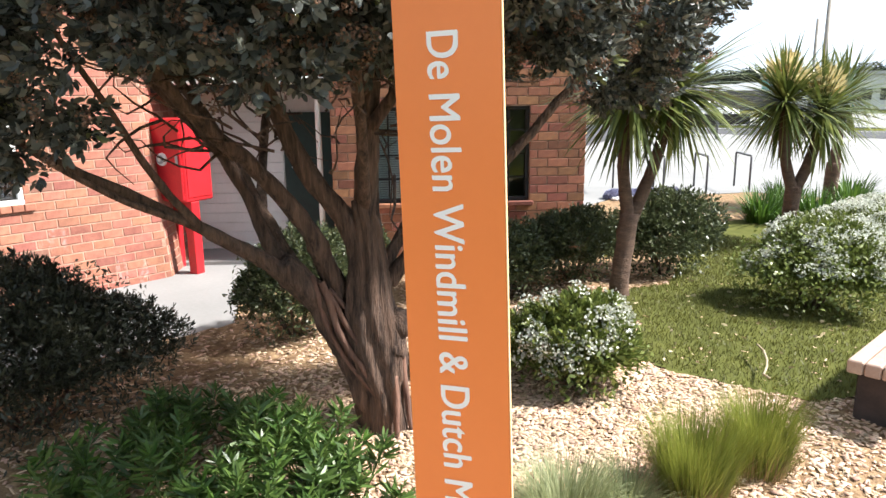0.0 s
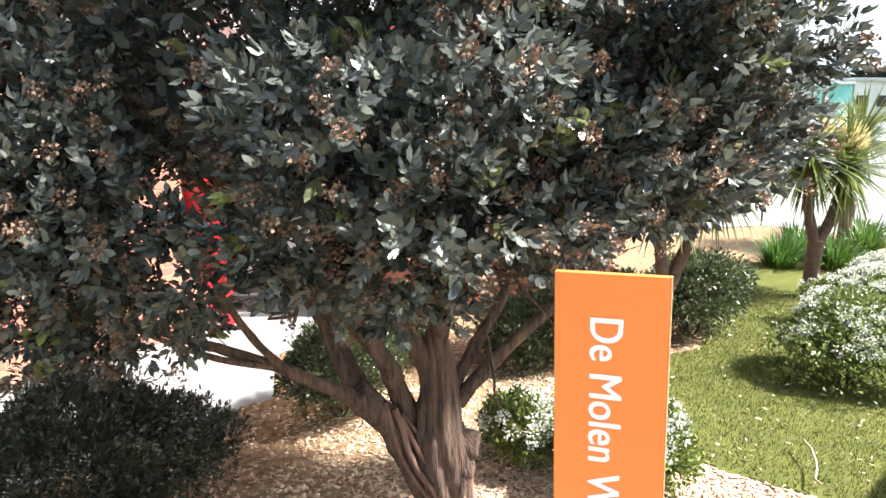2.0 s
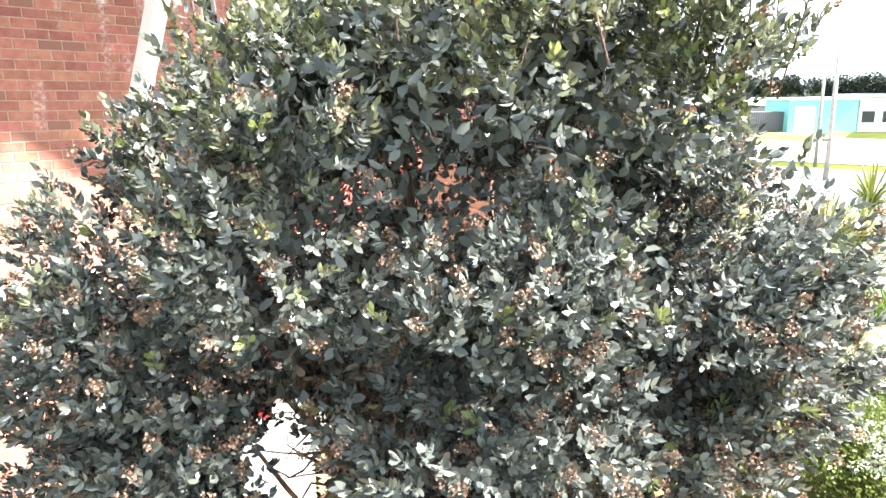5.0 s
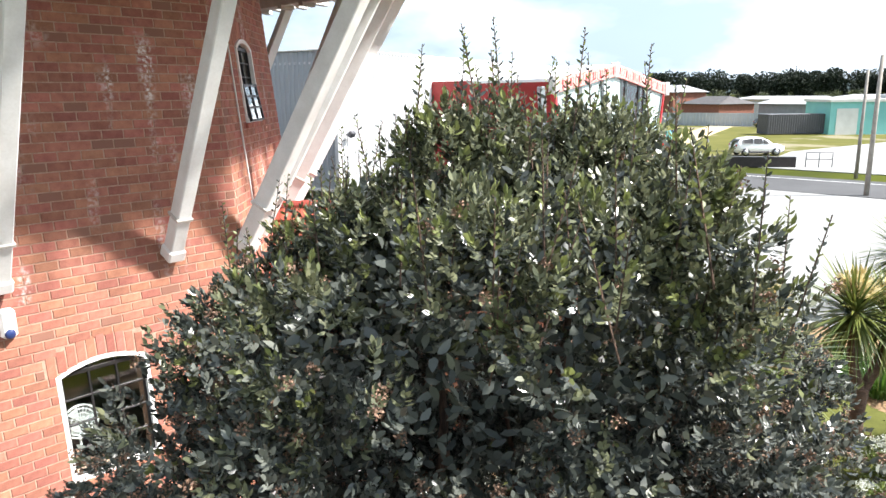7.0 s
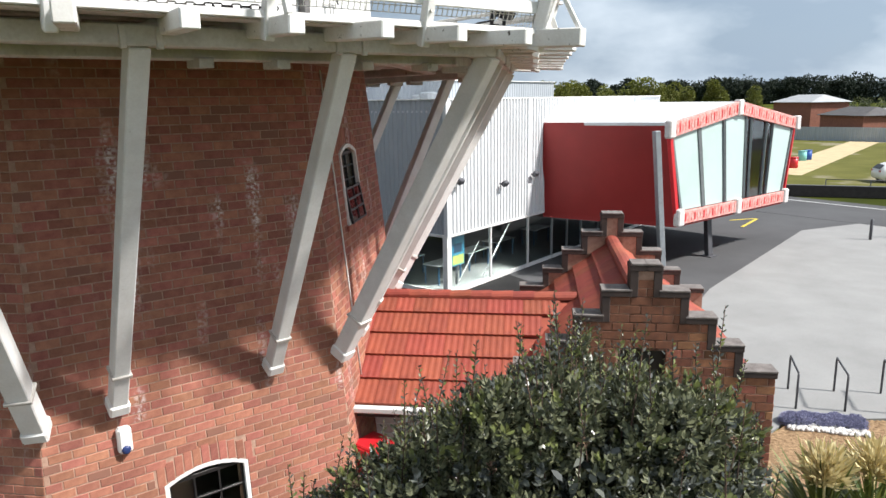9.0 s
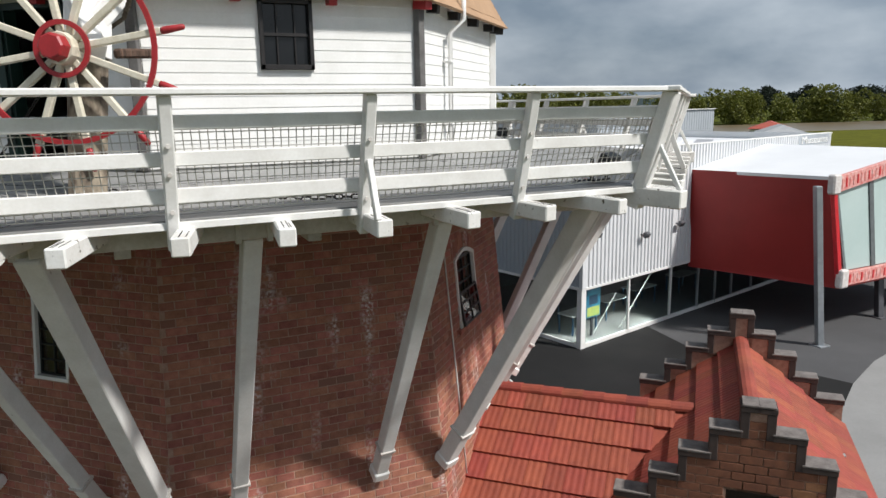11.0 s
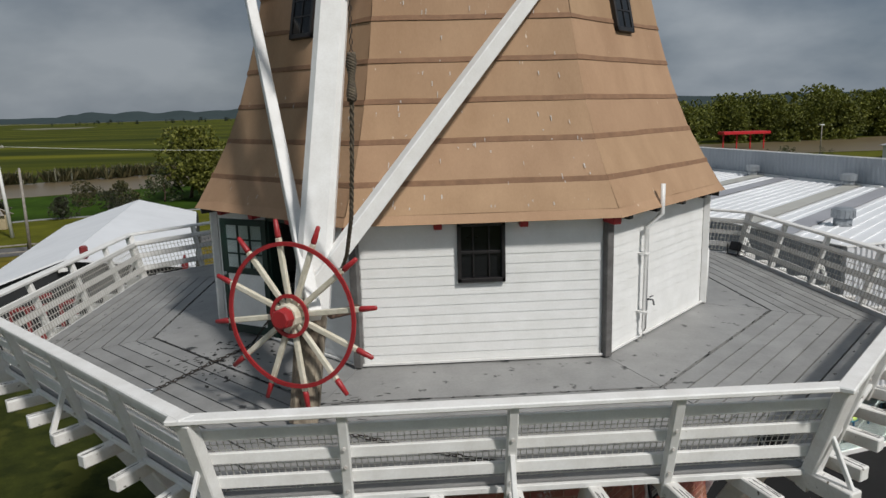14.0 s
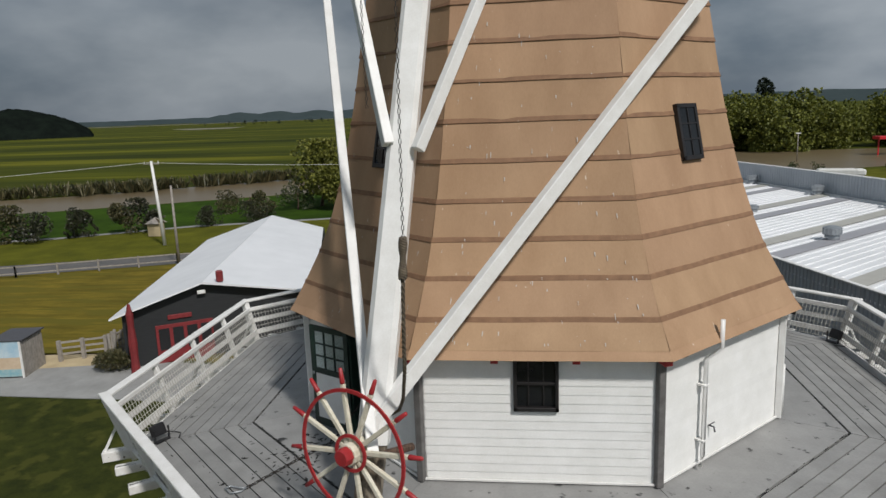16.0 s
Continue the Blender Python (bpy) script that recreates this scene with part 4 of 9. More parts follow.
    tip = ring_pt(7.68, k, 7.56)
    beam("brace", tip, p0.lerp(p1, 0.55) + (tip - p0) * Vector((0.1, 0.1, 0)), 0.04, 0.05, PAINT_OLD, gallery, "", 0.006)
    ap = on_post(Z_RAIL)
    local_beam("top_rail", k, (-ap * T8 - 0.16, -ap, Z_RAIL + dz), (ap * T8 + 0.05, -ap, Z_RAIL + dz), 0.17, 0.055, PAINT_OLD, gallery)
    for z, h, t in ((8.375, 0.115, 0.045), (8.095, 0.115, 0.045), (7.80, 0.125, 0.05)):
        a = on_post(z) - 0.07
        local_beam("rail", k, (-a * T8, -a, z + dz), (a * T8, -a, z + dz), t, h, PAINT_OLD, gallery, 0.008)
    local_beam("edge_board", k, (-7.262 * T8, -7.262, 7.558 + dz), (7.262 * T8, -7.262, 7.558 + dz), 0.05, 0.062, PAINT_OLD, gallery, 0.006)


def netting(k):
    """Wire netting between the rails."""
    M = face_m(k)
    vs, fs = [], []

    def strip(p, q, w):
        m, n = frame_between(M @ Vector(p), M @ Vector(q), M.to_3x3() @ Vector((0, -1, 0.2)))
        base = len(vs)
        for x, z in ((-w, -w), (w, -w), (w, w), (-w, w)):
            vs.append(m @ Vector((x, 0, z)))
            vs.append(m @ Vector((x, n, z)))
        for i in range(4):
            j = (i + 1) % 4
            fs.append((base + 2 * i, base + 2 * i + 1, base + 2 * j + 1, base + 2 * j))

    z0, z1 = 7.66, 8.36
    near = k in (0, 7, 1)
    cell = 0.062 if near else 0.09
    w = 0.0036 if near else 0.0045
    n = int((z1 - z0) / cell)
    for i in range(n + 1):
        z = z0 + (z1 - z0) * i / n
        a = on_post(z) - 0.11
        strip((-a * T8, -a, z), (a * T8, -a, z), w)
    a0, a1 = on_post(z0) - 0.11, on_post(z1) - 0.11
    m = int(2 * a0 * T8 / cell)
    for i in range(m + 1):
        s = -1 + 2 * i / m
        strip((s * a0 * T8, -a0, z0), (s * a1 * T8, -a1, z1), w)
    ob = raw("netting", vs, fs, WIRE, gallery, "galvanised wire netting")
    return ob


for k in range(8):
    netting(k)

# ---------- windmill: boarded room and smock ----------
smock = thing("windmill_smock", "white weatherboard room below a brown tapering smock", "windmill", at=(CX, CY, 7.8))
WIN0 = (-0.345, 0.315, 8.95, 9.785)


def board_wall(k):
    M = face_m(k)
    hw = AP_WALL * T8
    holes = []
    if k == 0:
        holes = [WIN0]
    if k == 7:
        holes = [(-0.22, 0.72, 7.7, 9.72)]
    bm = bmesh.new()

    def slab(s0, s1, z0, z1):
        add_box(bm, (s0, -AP_WALL + 0.02, z0), (s1, -AP_WALL + 0.14, z1), M)

    if not holes:
        slab(-hw, hw, 7.7, 9.95)
    else:
        a, b, z0, z1 = holes[0]
        slab(-hw, a, 7.7, 9.95)
        slab(b, hw, 7.7, 9.95)
        slab(a, b, z1, 9.95)
        if z0 > 7.75:
            slab(a, b, 7.7, z0)
    wall = part("wall", bm, BOARD, smock)
    h = 0.139
    z = 7.80
    while z < 9.9:
        segs = [(-hw + 0.07, hw - 0.07)]
        for a, b, z0, z1 in holes:
            if z + h > z0 and z < z1 - 0.02:
                segs = [(-hw + 0.07, a), (b, hw - 0.07)]
        for s0, s1 in segs:
            bm = bmesh.new()
            pts = [(0.004, z), (0.017, z + 0.002), (0.009, z + h + 0.004), (0.0, z + h + 0.004)]
            ra = [bm.verts.new(M @ Vector((s0, -AP_WALL - d + 0.02, zz))) for d, zz in pts]
            rb = [bm.verts.new(M @ Vector((s1, -AP_WALL - d + 0.02, zz))) for d, zz in pts]
            for i in range(4):
                bm.faces.new((ra[i], rb[i], rb[(i + 1) % 4], ra[(i + 1) % 4]))
            bm.faces.new(ra[::-1])
            bm.faces.new(rb)
            part("weatherboard", bm, BOARD, wall)
        z += h
    c = ring_pt(AP_WALL + 0.025, k, 7.79)
    c2 = ring_pt(AP_WALL + 0.025, k, 9.9)
    beam("corner_board", c, c2, 0.11, 0.11, GREYPOST if k in (0, 7) else PAINT, smock, "", 0.008, up=c - Vector((CX, CY, c.z)))
    local_beam("skirting", k, (-hw, -AP_WALL - 0.025, 7.815), (hw, -AP_WALL - 0.025, 7.815), 0.03, 0.035, PAINT_OLD, smock, 0.004)
    for s in (-1.35, -0.47, 0.47, 1.35) if k != 0 else (-0.61, 0.56):
        local_beam("bracket", k, (s, -AP_WALL + 0.05, 9.80), (s, -AP_WALL - 0.16, 9.78), 0.11, 0.12, RED if k in (0, 7) else DARK, smock, 0.006)
    c = ring_pt(AP_WALL - 0.02, k, 9.80)
    c2 = ring_pt(AP_WALL + 0.2, k, 9.78)
    beam("bracket", c, c2, 0.13, 0.13, RED if k in (0, 7) else DARK, smock, "", 0.006)
    return wall


for k in range(8):
    board_wall(k)
sheet("inner_floor", [tuple(ring_pt(4.04, k, 0)[:2]) for k in range(8)], 7.80, DECK_IN, smock, thick=0.1)
sheet("inner_ceiling", [tuple(ring_pt(4.0, k, 0)[:2]) for k in range(8)], 9.95, DARK, smock, thick=0.1)


def shutter_window():
    w = thing_part("window", smock)
    M = face_m(0)
    s0, s1, z0, z1 = WIN0
    y = -AP_WALL + 0.0
    for a, b, c, d in ((s0, s0 + 0.05, z0, z1), (s1 - 0.05, s1, z0, z1), (s0, s1, z0, z0 + 0.06), (s0, s1, z1 - 0.05, z1)):
        box("frame", (a, y - 0.06, c), (b, y + 0.06, d), DARK, w, "", 0.005, M)
    box("sash_bar", (s0, y - 0.02, (z0 + z1) / 2 - 0.02), (s1, y + 0.02, (z0 + z1) / 2 + 0.02), DARK, w, "", 0.004, M)
    for i in (1, 2):
        s = s0 + (s1 - s0) * i / 3
        box("sash_bar", (s - 0.01, y - 0.01, z0), (s + 0.01, y + 0.02, z1), DARK, w, "", 0.003, M)
    box("pane", (s0 + 0.04, y + 0.022, z0 + 0.04), (s1 - 0.04, y + 0.028, z1 - 0.04), PANE_D, w, "dark glass", 0, M)


shutter_window()


def stable_door():
    """The dark green door leaf, swung wide open from the left jamb."""
    t = thing("door", "open dark green half-glazed door with white lower panel", "door", at=(-3.1, -2.9, 7.8))
    hinge = face_m(7) @ Vector((-0.22, -AP_WALL - 0.05, 7.85))
    free = face_m(7) @ Vector((-1.10, -AP_WALL - 0.29, 7.85))
    d = (free - hinge)
    d.z = 0
    d.normalize()
    m = Matrix((d, Vector((0, 0, 1)).cross(d), Vector((0, 0, 1)))).transposed().to_4x4()
    m.translation = hinge
    W, Hh = 0.92, 1.86
    for lo, hi in (((0, -0.02, 0), (0.1, 0.02, Hh)), ((W - 0.1, -0.02, 0), (W, 0.02, Hh)), ((0.1, -0.02, 0), (W - 0.1, 0.02, 0.14)), ((0.1, -0.02, Hh - 0.1), (W - 0.1, 0.02, Hh)), ((0.1, -0.02, 0.98), (W - 0.1, 0.02, 1.08))):
        box("rail", lo, hi, GREEN_DK, t, "", 0.004, m)
    box("panel", (0.1, -0.012, 0.14), (W - 0.1, 0.012, 0.98), PAINT, t, "white lower panel", 0, m)
    for i in (1, 2):
        s = 0.1 + (W - 0.2) * i / 3
        box("glazing_bar", (s - 0.012, -0.016, 1.08), (s + 0.012, 0.016, Hh - 0.1), GREEN_DK, t, "", 0, m)
    for i in (1, 2):
        z = 1.08 + (Hh - 1.18) * i / 3
        box("glazing_bar", (0.1, -0.016, z - 0.012), (W - 0.1, 0.016, z + 0.012), GREEN_DK, t, "", 0, m)
    box("pane", (0.1, -0.003, 1.08), (W - 0.1, 0.003, Hh - 0.1), GLASS, t, "", 0, m).visible_shadow = False
    # jambs of the opening
    M = face_m(7)
    for a in (-0.26, 0.68):
        box("jamb", (a, -AP_WALL - 0.03, 7.8), (a + 0.08, -AP_WALL + 0.15, 9.76), GREEN_DK, t, "", 0.005, M)
    box("jamb", (-0.26, -AP_WALL - 0.03, 9.70), (0.76, -AP_WALL + 0.15, 9.78), GREEN_DK, t, "", 0.005, M)
    box("latch", (W - 0.07, -0.05, 0.95), (W - 0.03, 0.05, 1.0), STEEL, t, "steel latch", 0.004, m)


stable_door()

# brown smock: courses of sheet with a dark band along each lap
PROFILE = [(9.82, 4.50), (9.94, 4.42), (10.337, 4.205), (10.888, 3.927), (11.433, 3.714), (11.993, 3.543), (12.578, 3.39), (13.173, 3.26), (13.772, 3.145), (14.347, 3.05), (14.93, 2.955), (15.52, 2.86), (16.11, 2.77), (16.70, 2.68), (17.2, 2.6)]


def smock_panels():
    for k in range(8):
        M = face_m(k)
        wob = random.Random(k)
        for i, ((z0, a0), (z1, a1)) in enumerate(zip(PROFILE, PROFILE[1:])):
            bm = bmesh.new()
            n = 6
            lo, hi, li, hj = [], [], [], []
            for j in range(n + 1):
                s = -1 + 2 * j / n
                e = wob.uniform(-0.006, 0.006)
                lo.append(bm.verts.new(M @ Vector((s * a0 * T8, -a0 - e - 0.012, z0 - (0.02 if i > 1 else 0) + e))))
                hi.append(bm.verts.new(M @ Vector((s * a1 * T8, -a1, z1 + 0.01))))
                li.append(bm.verts.new(M @ Vector((s * (a0 - 0.08) * T8, -a0 + 0.08, z0 - (0.02 if i > 1 else 0)))))
                hj.append(bm.verts.new(M @ Vector((s * (a1 - 0.08) * T8, -a1 + 0.08, z1 + 0.01))))
            for j in range(n):
                bm.faces.new((lo[j], lo[j + 1], hi[j + 1], hi[j]))
                bm.faces.new((li[j], li[j + 1], lo[j + 1], lo[j]))
                bm.faces.new((hj[j], hj[j + 1], li[j + 1], li[j]))
            panel = part("roof_panel", bm, THATCH, smock, smooth=False)
            if i >= 1 and i < len(PROFILE) - 2:
                bm = bmesh.new()
                pr = [(0.002, -0.038), (0.010, -0.034), (0.010, 0.030), (0.002, 0.038)]
                ra, rb = [], []
                for d, dz in pr:
                    a = a1 - dz * 0.35 + d + 0.004
                    ra.append([bm.verts.new(M @ Vector(((-1 + 2 * j / n) * a * T8, -a - wob.uniform(0, 0.004), z1 + dz + 0.004 * math.sin(j * 2.1 + k)))) for j in range(n + 1)])
                for r, q in zip(ra, ra[1:]):
                    for j in range(n):
                        bm.faces.new((r[j], r[j + 1], q[j + 1], q[j]))
                part("lap_band", bm, BAND, smock, "dark brown lap band")


smock_panels()


def droppings(k, n, seed):
    """Thin white bird streaks down one side of the smock."""
    r = random.Random(seed)
    M = face_m(k)
    v, f = [], []
    for i in range(n):
        z, u = 10.0 + 6.0 * r.random() ** 1.6, r.uniform(-0.95, 0.95)
        h, w = r.uniform(0.015, 0.08), r.uniform(0.002, 0.006)
        for zz, ww in ((z, w), (z + h, w * 1.3)):
            j = max(q for q in range(len(PROFILE) - 1) if PROFILE[q][0] <= zz)
            (za, aa), (zb, ab) = PROFILE[j], PROFILE[j + 1]
            g = (zz - za) / (zb - za)
            a = aa + 0.012 * (1 - g) + (ab - aa) * g + 0.014
            v += [M @ Vector((u * a * T8 - ww, -a, zz)), M @ Vector((u * a * T8 + ww, -a, zz))]
        b = 4 * i
        f.append((b, b + 1, b + 3, b + 2))
    raw("streaks", v, f, CAPTOP, smock, "white bird droppings")["kind"] = "stuff"


droppings(0, 110, 5)
droppings(7, 35, 6)
sheet("top_closing", [tuple(ring_pt(2.6, k, 0)[:2]) for k in range(8)], 17.2, BAND, smock, thick=0.1)


def smock_window(k, s_mid=0.10, z0=12.43):
    w = thing_part("window", smock)
    M = face_m(k)
    tilt = math.atan2(0.21, 1.0)
    L = M @ Matrix.Translation((s_mid, -3.475, z0)) @ Matrix.Rotation(-tilt, 4, "X")
    for a, b, c, d in ((-0.27, -0.21, 0, 0.9), (0.21, 0.27, 0, 0.9), (-0.27, 0.27, 0, 0.07), (-0.27, 0.27, 0.83, 0.9)):
        box("frame", (a, -0.03, c), (b, 0.3, d), DARK, w, "", 0.006, L)
    box("sash_bar", (-0.012, -0.026, 0.07), (0.012, -0.014, 0.83), DARK, w, "", 0, L)
    for z in (0.33, 0.58):
        box("sash_bar", (-0.21, -0.024, z - 0.012), (0.21, -0.014, z + 0.012), DARK, w, "", 0, L)
    box("backing", (-0.21, -0.004, 0.07), (0.21, 0.05, 0.83), BLACK, w, "", 0, L)
    box("pane", (-0.21, -0.012, 0.07), (0.21, -0.007, 0.83), PANE_D, w, "dark glass", 0, L)


smock_window(1)
smock_window(7, -0.10)


def downpipe():
    t = thing("drain_pipe", "white plastic drain pipe on the boarded wall", "pipe")
    M = face_m(1)
    tube("pipe", [M @ Vector((-0.62, -AP_WALL - 0.28, 10.16)), M @ Vector((-0.62, -AP_WALL - 0.28, 9.72)), M @ Vector((-0.73, -AP_WALL - 0.10, 9.52)), M @ Vector((-0.74, -AP_WALL - 0.10, 7.95)), M @ Vector((-0.9, -AP_WALL - 0.16, 7.86))], 0.035, PAINT, t, seg=10)
    for z in (8.2, 9.1):
        box("clip", (-0.80, -AP_WALL - 0.14, z), (-0.68, -AP_WALL, z + 0.03), PAINT, t, "", 0.003, M)
    M = face_m(2)
    t = thing("drain_pipe", "short white drain pipe at the wall corner", "pipe")
    tube("pipe", [M @ Vector((-1.70, -AP_WALL - 0.09, 8.75)), M @ Vector((-1.70, -AP_WALL - 0.09, 7.82))], 0.04, PAINT, t, seg=10)
    t = thing("tap", "small dark garden tap on the boarded wall", "tap")
    M = face_m(1)
    tube("spout", [M @ Vector((-0.43, -AP_WALL, 8.33)), M @ Vector((-0.43, -AP_WALL - 0.09, 8.33)), M @ Vector((-0.43, -AP_WALL - 0.11, 8.25))], 0.014, STEEL_D, t)
    tube("knob", [M @ Vector((-0.48, -AP_WALL - 0.06, 8.38)), M @ Vector((-0.37, -AP_WALL - 0.06, 8.38))], 0.01, STEEL_D, t)


downpipe()

# ---------- tail pole, braces and winding wheel ----------
tail = thing("tail_pole", "white painted timber tail pole with long braces", "tail pole", at=(-2.2, -6.4, 7.7))
POLE_A, POLE_B = Vector((-2.21, -5.21, 9.05)), Vector((-1.722, -3.668, 14.14))
pd = (POLE_B - POLE_A) / 5.09


def on_pole(z):
    return POLE_A + pd * (z - POLE_A.z)


def tapered(name, p, q, w0, w1, h0, h1, material, parent, label=""):
    m, n = frame_between(p, q, (0, -1, 0))
    bm = bmesh.new()
    c = 0.18
    rings = []
    for y, w, h in ((0, w0, h0), (n, w1, h1)):
        ring = [(-w / 2 + c * w, -h / 2), (w / 2 - c * w, -h / 2), (w / 2, -h / 2 + c * h), (w / 2, h / 2 - c * h), (w / 2 - c * w, h / 2), (-w / 2 + c * w, h / 2), (-w / 2, h / 2 - c * h), (-w / 2, -h / 2 + c * h)]
        rings.append([bm.verts.new(m @ Vector((x, y, z))) for x, z in ring])
    for i in range(8):
        bm.faces.new((rings[0][i], rings[0][(i + 1) % 8], rings[1][(i + 1) % 8], rings[1][i]))
    bm.faces.new(rings[0][::-1])
    bm.faces.new(rings[1])
    return part(name, bm, material, parent, label)


tapered("pole", on_pole(8.95), on_pole(17.6), 0.42, 0.36, 0.4, 0.34, PAINT, tail)
foot = tapered("foot", on_pole(7.68), on_pole(9.0), 0.33, 0.36, 0.33, 0.36, mat("flaking_paint_timber", (0.42, 0.36, 0.27), (0.05, 0.033, 0.022), 0.9, 7, 30, 0.5, stretch=(1, 1, 0.25)), tail, "bare rotting timber foot with flaking paint")
# long braces to both sides of the cap, carried on past the smock
for low, high, far, w, h in ((Vector((-2.40, -5.45, 9.0)), Vector((1.88, -2.84, 14.1)), 1.3, 0.16, 0.2), (Vector((-2.122, -5.706, 9.0)), Vector((-3.651, -0.771, 14.1)), 1.45, 0.15, 0.18)):
    beam("brace", low, low.lerp(high, far), w, h, PAINT, tail)
beam("short_brace", (-1.59, -4.302, 12.82), (-0.567, -3.30, 15.3), 0.14, 0.16, PAINT, tail)
beam("short_brace", (-2.013, -4.245, 12.9), (-2.603, -3.29, 15.3), 0.14, 0.16, PAINT, tail)
beam("knob_peg", (-1.98, -5.66, 9.0), (-1.62, -5.46, 9.02), 0.09, 0.09, BARK, tail, "short dark timber peg", 0.02)

wheel = thing("winding_wheel", "white and red spoked winding wheel with red rim", "wheel", at=(-2.47, -5.95, 9.08))
WC = Vector((-2.39, -5.68, 9.03))
WAX = Vector((-0.44, -0.90, 0.05)).normalized()
wx = Vector((0, 0, 1)).cross(WAX).normalized()
wz = WAX.cross(wx)


def wp(r, a, o=0.0):
    return WC + wx * (r * math.cos(a)) + wz * (r * math.sin(a)) + WAX * o


def ring(name, r, w, material, off):
    bm = bmesh.new()
    n = 48
    R = []
    for i in range(n):
        a = 2 * math.pi * i / n
        R.append([bm.verts.new(wp(r + dr, a, off + do)) for dr, do in ((-w, -0.012), (w, -0.012), (w, 0.012), (-w, 0.012))])
    for i in range(n):
        p, q = R[i], R[(i + 1) % n]
        for j in range(4):
            bm.faces.new((p[j], q[j], q[(j + 1) % 4], p[(j + 1) % 4]))
    return part(name, bm, material, wheel)


ring("rim", 0.835, 0.024, RED, 0.035)
ring("inner_ring", 0.235, 0.022, RED, 0.05)
for i in range(12):
    a = 2 * math.pi * i / 12 + 0.16
    m, n = frame_between(wp(0.1, a), wp(0.905, a), WAX)
    sp = box("spoke", (-0.031, 0, -0.028), (0.031, n, 0.028), CREAM, wheel, "", 0.008, m)
    bm = bmesh.new()
    add_tube(bm, [wp(0.905, a), wp(0.935, a), wp(1.11, a), wp(1.12, a)], [0.031, 0.036, 0.026, 0.012], 8)
    part("handle", bm, RED, sp, "red painted grip", True)
bm = bmesh.new()
add_tube(bm, [WC - WAX * 0.2, WC + WAX * 0.10, WC + WAX * 0.13], [0.15, 0.15, 0.14], 12)
hub = part("hub", bm, CREAM, wheel)
bm = bmesh.new()
add_tube(bm, [WC + WAX * 0.13, WC + WAX * 0.235, WC + WAX * 0.25], [0.125, 0.118, 0.10], 8)
part("hub_cap", bm, RED, hub, "red octagonal hub cap")
tube("axle", [WC - WAX * 0.2, WC - WAX * 0.5], 0.07, CREAM, wheel)


def twisted_rope():
    t = thing("rope", "thick twisted rope with a knot hanging beside the tail pole", "rope")
    way = [Vector(p) for p in ((-1.545, -5.98, 11.90), (-1.56, -6.03, 11.42), (-1.60, -5.92, 10.75), (-1.65, -5.72, 10.15), (-1.75, -5.40, 9.65), (-1.86, -5.15, 9.38), (-2.0, -5.10, 9.28))]

    def along(f):
        k = min(int(f * (len(way) - 1)), len(way) - 2)
        return way[k].lerp(way[k + 1], f * (len(way) - 1) - k)

    bm = bmesh.new()
    for ph in (0, 2.09, 4.19):
        pts = [along(i / 109) + Vector((math.cos(i * 0.95 + ph), math.sin(i * 0.95 + ph), 0)) * 0.014 for i in range(110)]
        add_tube(bm, pts, [0.014] * 110, 5)
    part("strand", bm, ROPE, t, smooth=True)
    bm = bmesh.new()
    for ph in (0, 1.57, 3.14, 4.71):
        pts = []
        for i in range(40):
            f = i / 39
            p = way[0].lerp(way[1], f)
            pts.append(p + Vector((math.cos(f * 26 + ph), math.sin(f * 26 + ph), 0)) * (0.030 + 0.01 * math.sin(f * 9)))
        add_tube(bm, pts, [0.02] * 40, 5)
    part("knot", bm, ROPE, t, smooth=True)
    for label, top, low in (("thin steel chain hanging beside the tail pole", (-1.46, -5.95, 17.4), (-1.545, -5.98, 11.88)), ("thin steel chain hanging from the cap behind the pole", (-2.33, -4.05, 17.4), (-2.30, -4.15, 13.4))):
        t2 = thing("chain", label, "chain")
        top, low = Vector(top), Vector(low)
        n = int((top - low).length / 0.055)
        vs = [top.lerp(low, i / n) for i in range(n + 1)]
        bm = bmesh.new()
        for i, (a, b) in enumerate(zip(vs, vs[1:])):
            o = Vector((0.012, 0, 0)) if i % 2 else Vector((0, 0.012, 0))
            add_tube(bm, [a - o, (a + b) / 2 - o * 1.2, b - o], [0.006] * 3, 4, False)
            add_tube(bm, [a + o, (a + b) / 2 + o * 1.2, b + o], [0.006] * 3, 4, False)
        tagged(part("link", bm, CHAIN, t2), kind="stuff")


twisted_rope()


def deck_chain(pts, label):
    t = thing("chain", label, "chain")
    bm = bmesh.new()
    pts = [Vector(p) for p in pts]
    for p, q in zip(pts, pts[1:]):
        n = max(2, int((q - p).length / 0.07))
        for i in range(n):
            c, d = p.lerp(q, (i + 0.5) / n), (q - p).normalized() * 0.045
            side = d.cross(Vector((0, 0, 1))).normalized() * 0.02 if i % 2 else Vector((0, 0, 0.02))
            loop = [c - d, c - d * 0.6 + side, c + d * 0.6 + side, c + d, c + d * 0.6 - side, c - d * 0.6 - side, c - d]
            add_tube(bm, loop, [0.008] * 7, 4, False)
    return tagged(part("link", bm, CHAIN, t), kind="stuff")


deck_chain([(-4.51, -4.34, 7.68), (-3.98, -3.56, 7.735), (-3.50, -2.93, 7.785), (-3.15, -2.78, 8.25), (-2.75, -3.2, 8.8)], "dark rusty chain from the wheel lying across the deck")
deck_chain([(-2.15, -5.85, 7.74), (-1.6, -6.15, 7.70), (-1.0, -6.45, 7.68), (-0.4, -6.72, 7.66), (0.1, -6.9, 7.65)], "dark rusty chain lying on the deck")
shackle = thing("shackle", "steel shackle at the end of the deck chain", "shackle", at=(-4.55, -4.4, 7.67))
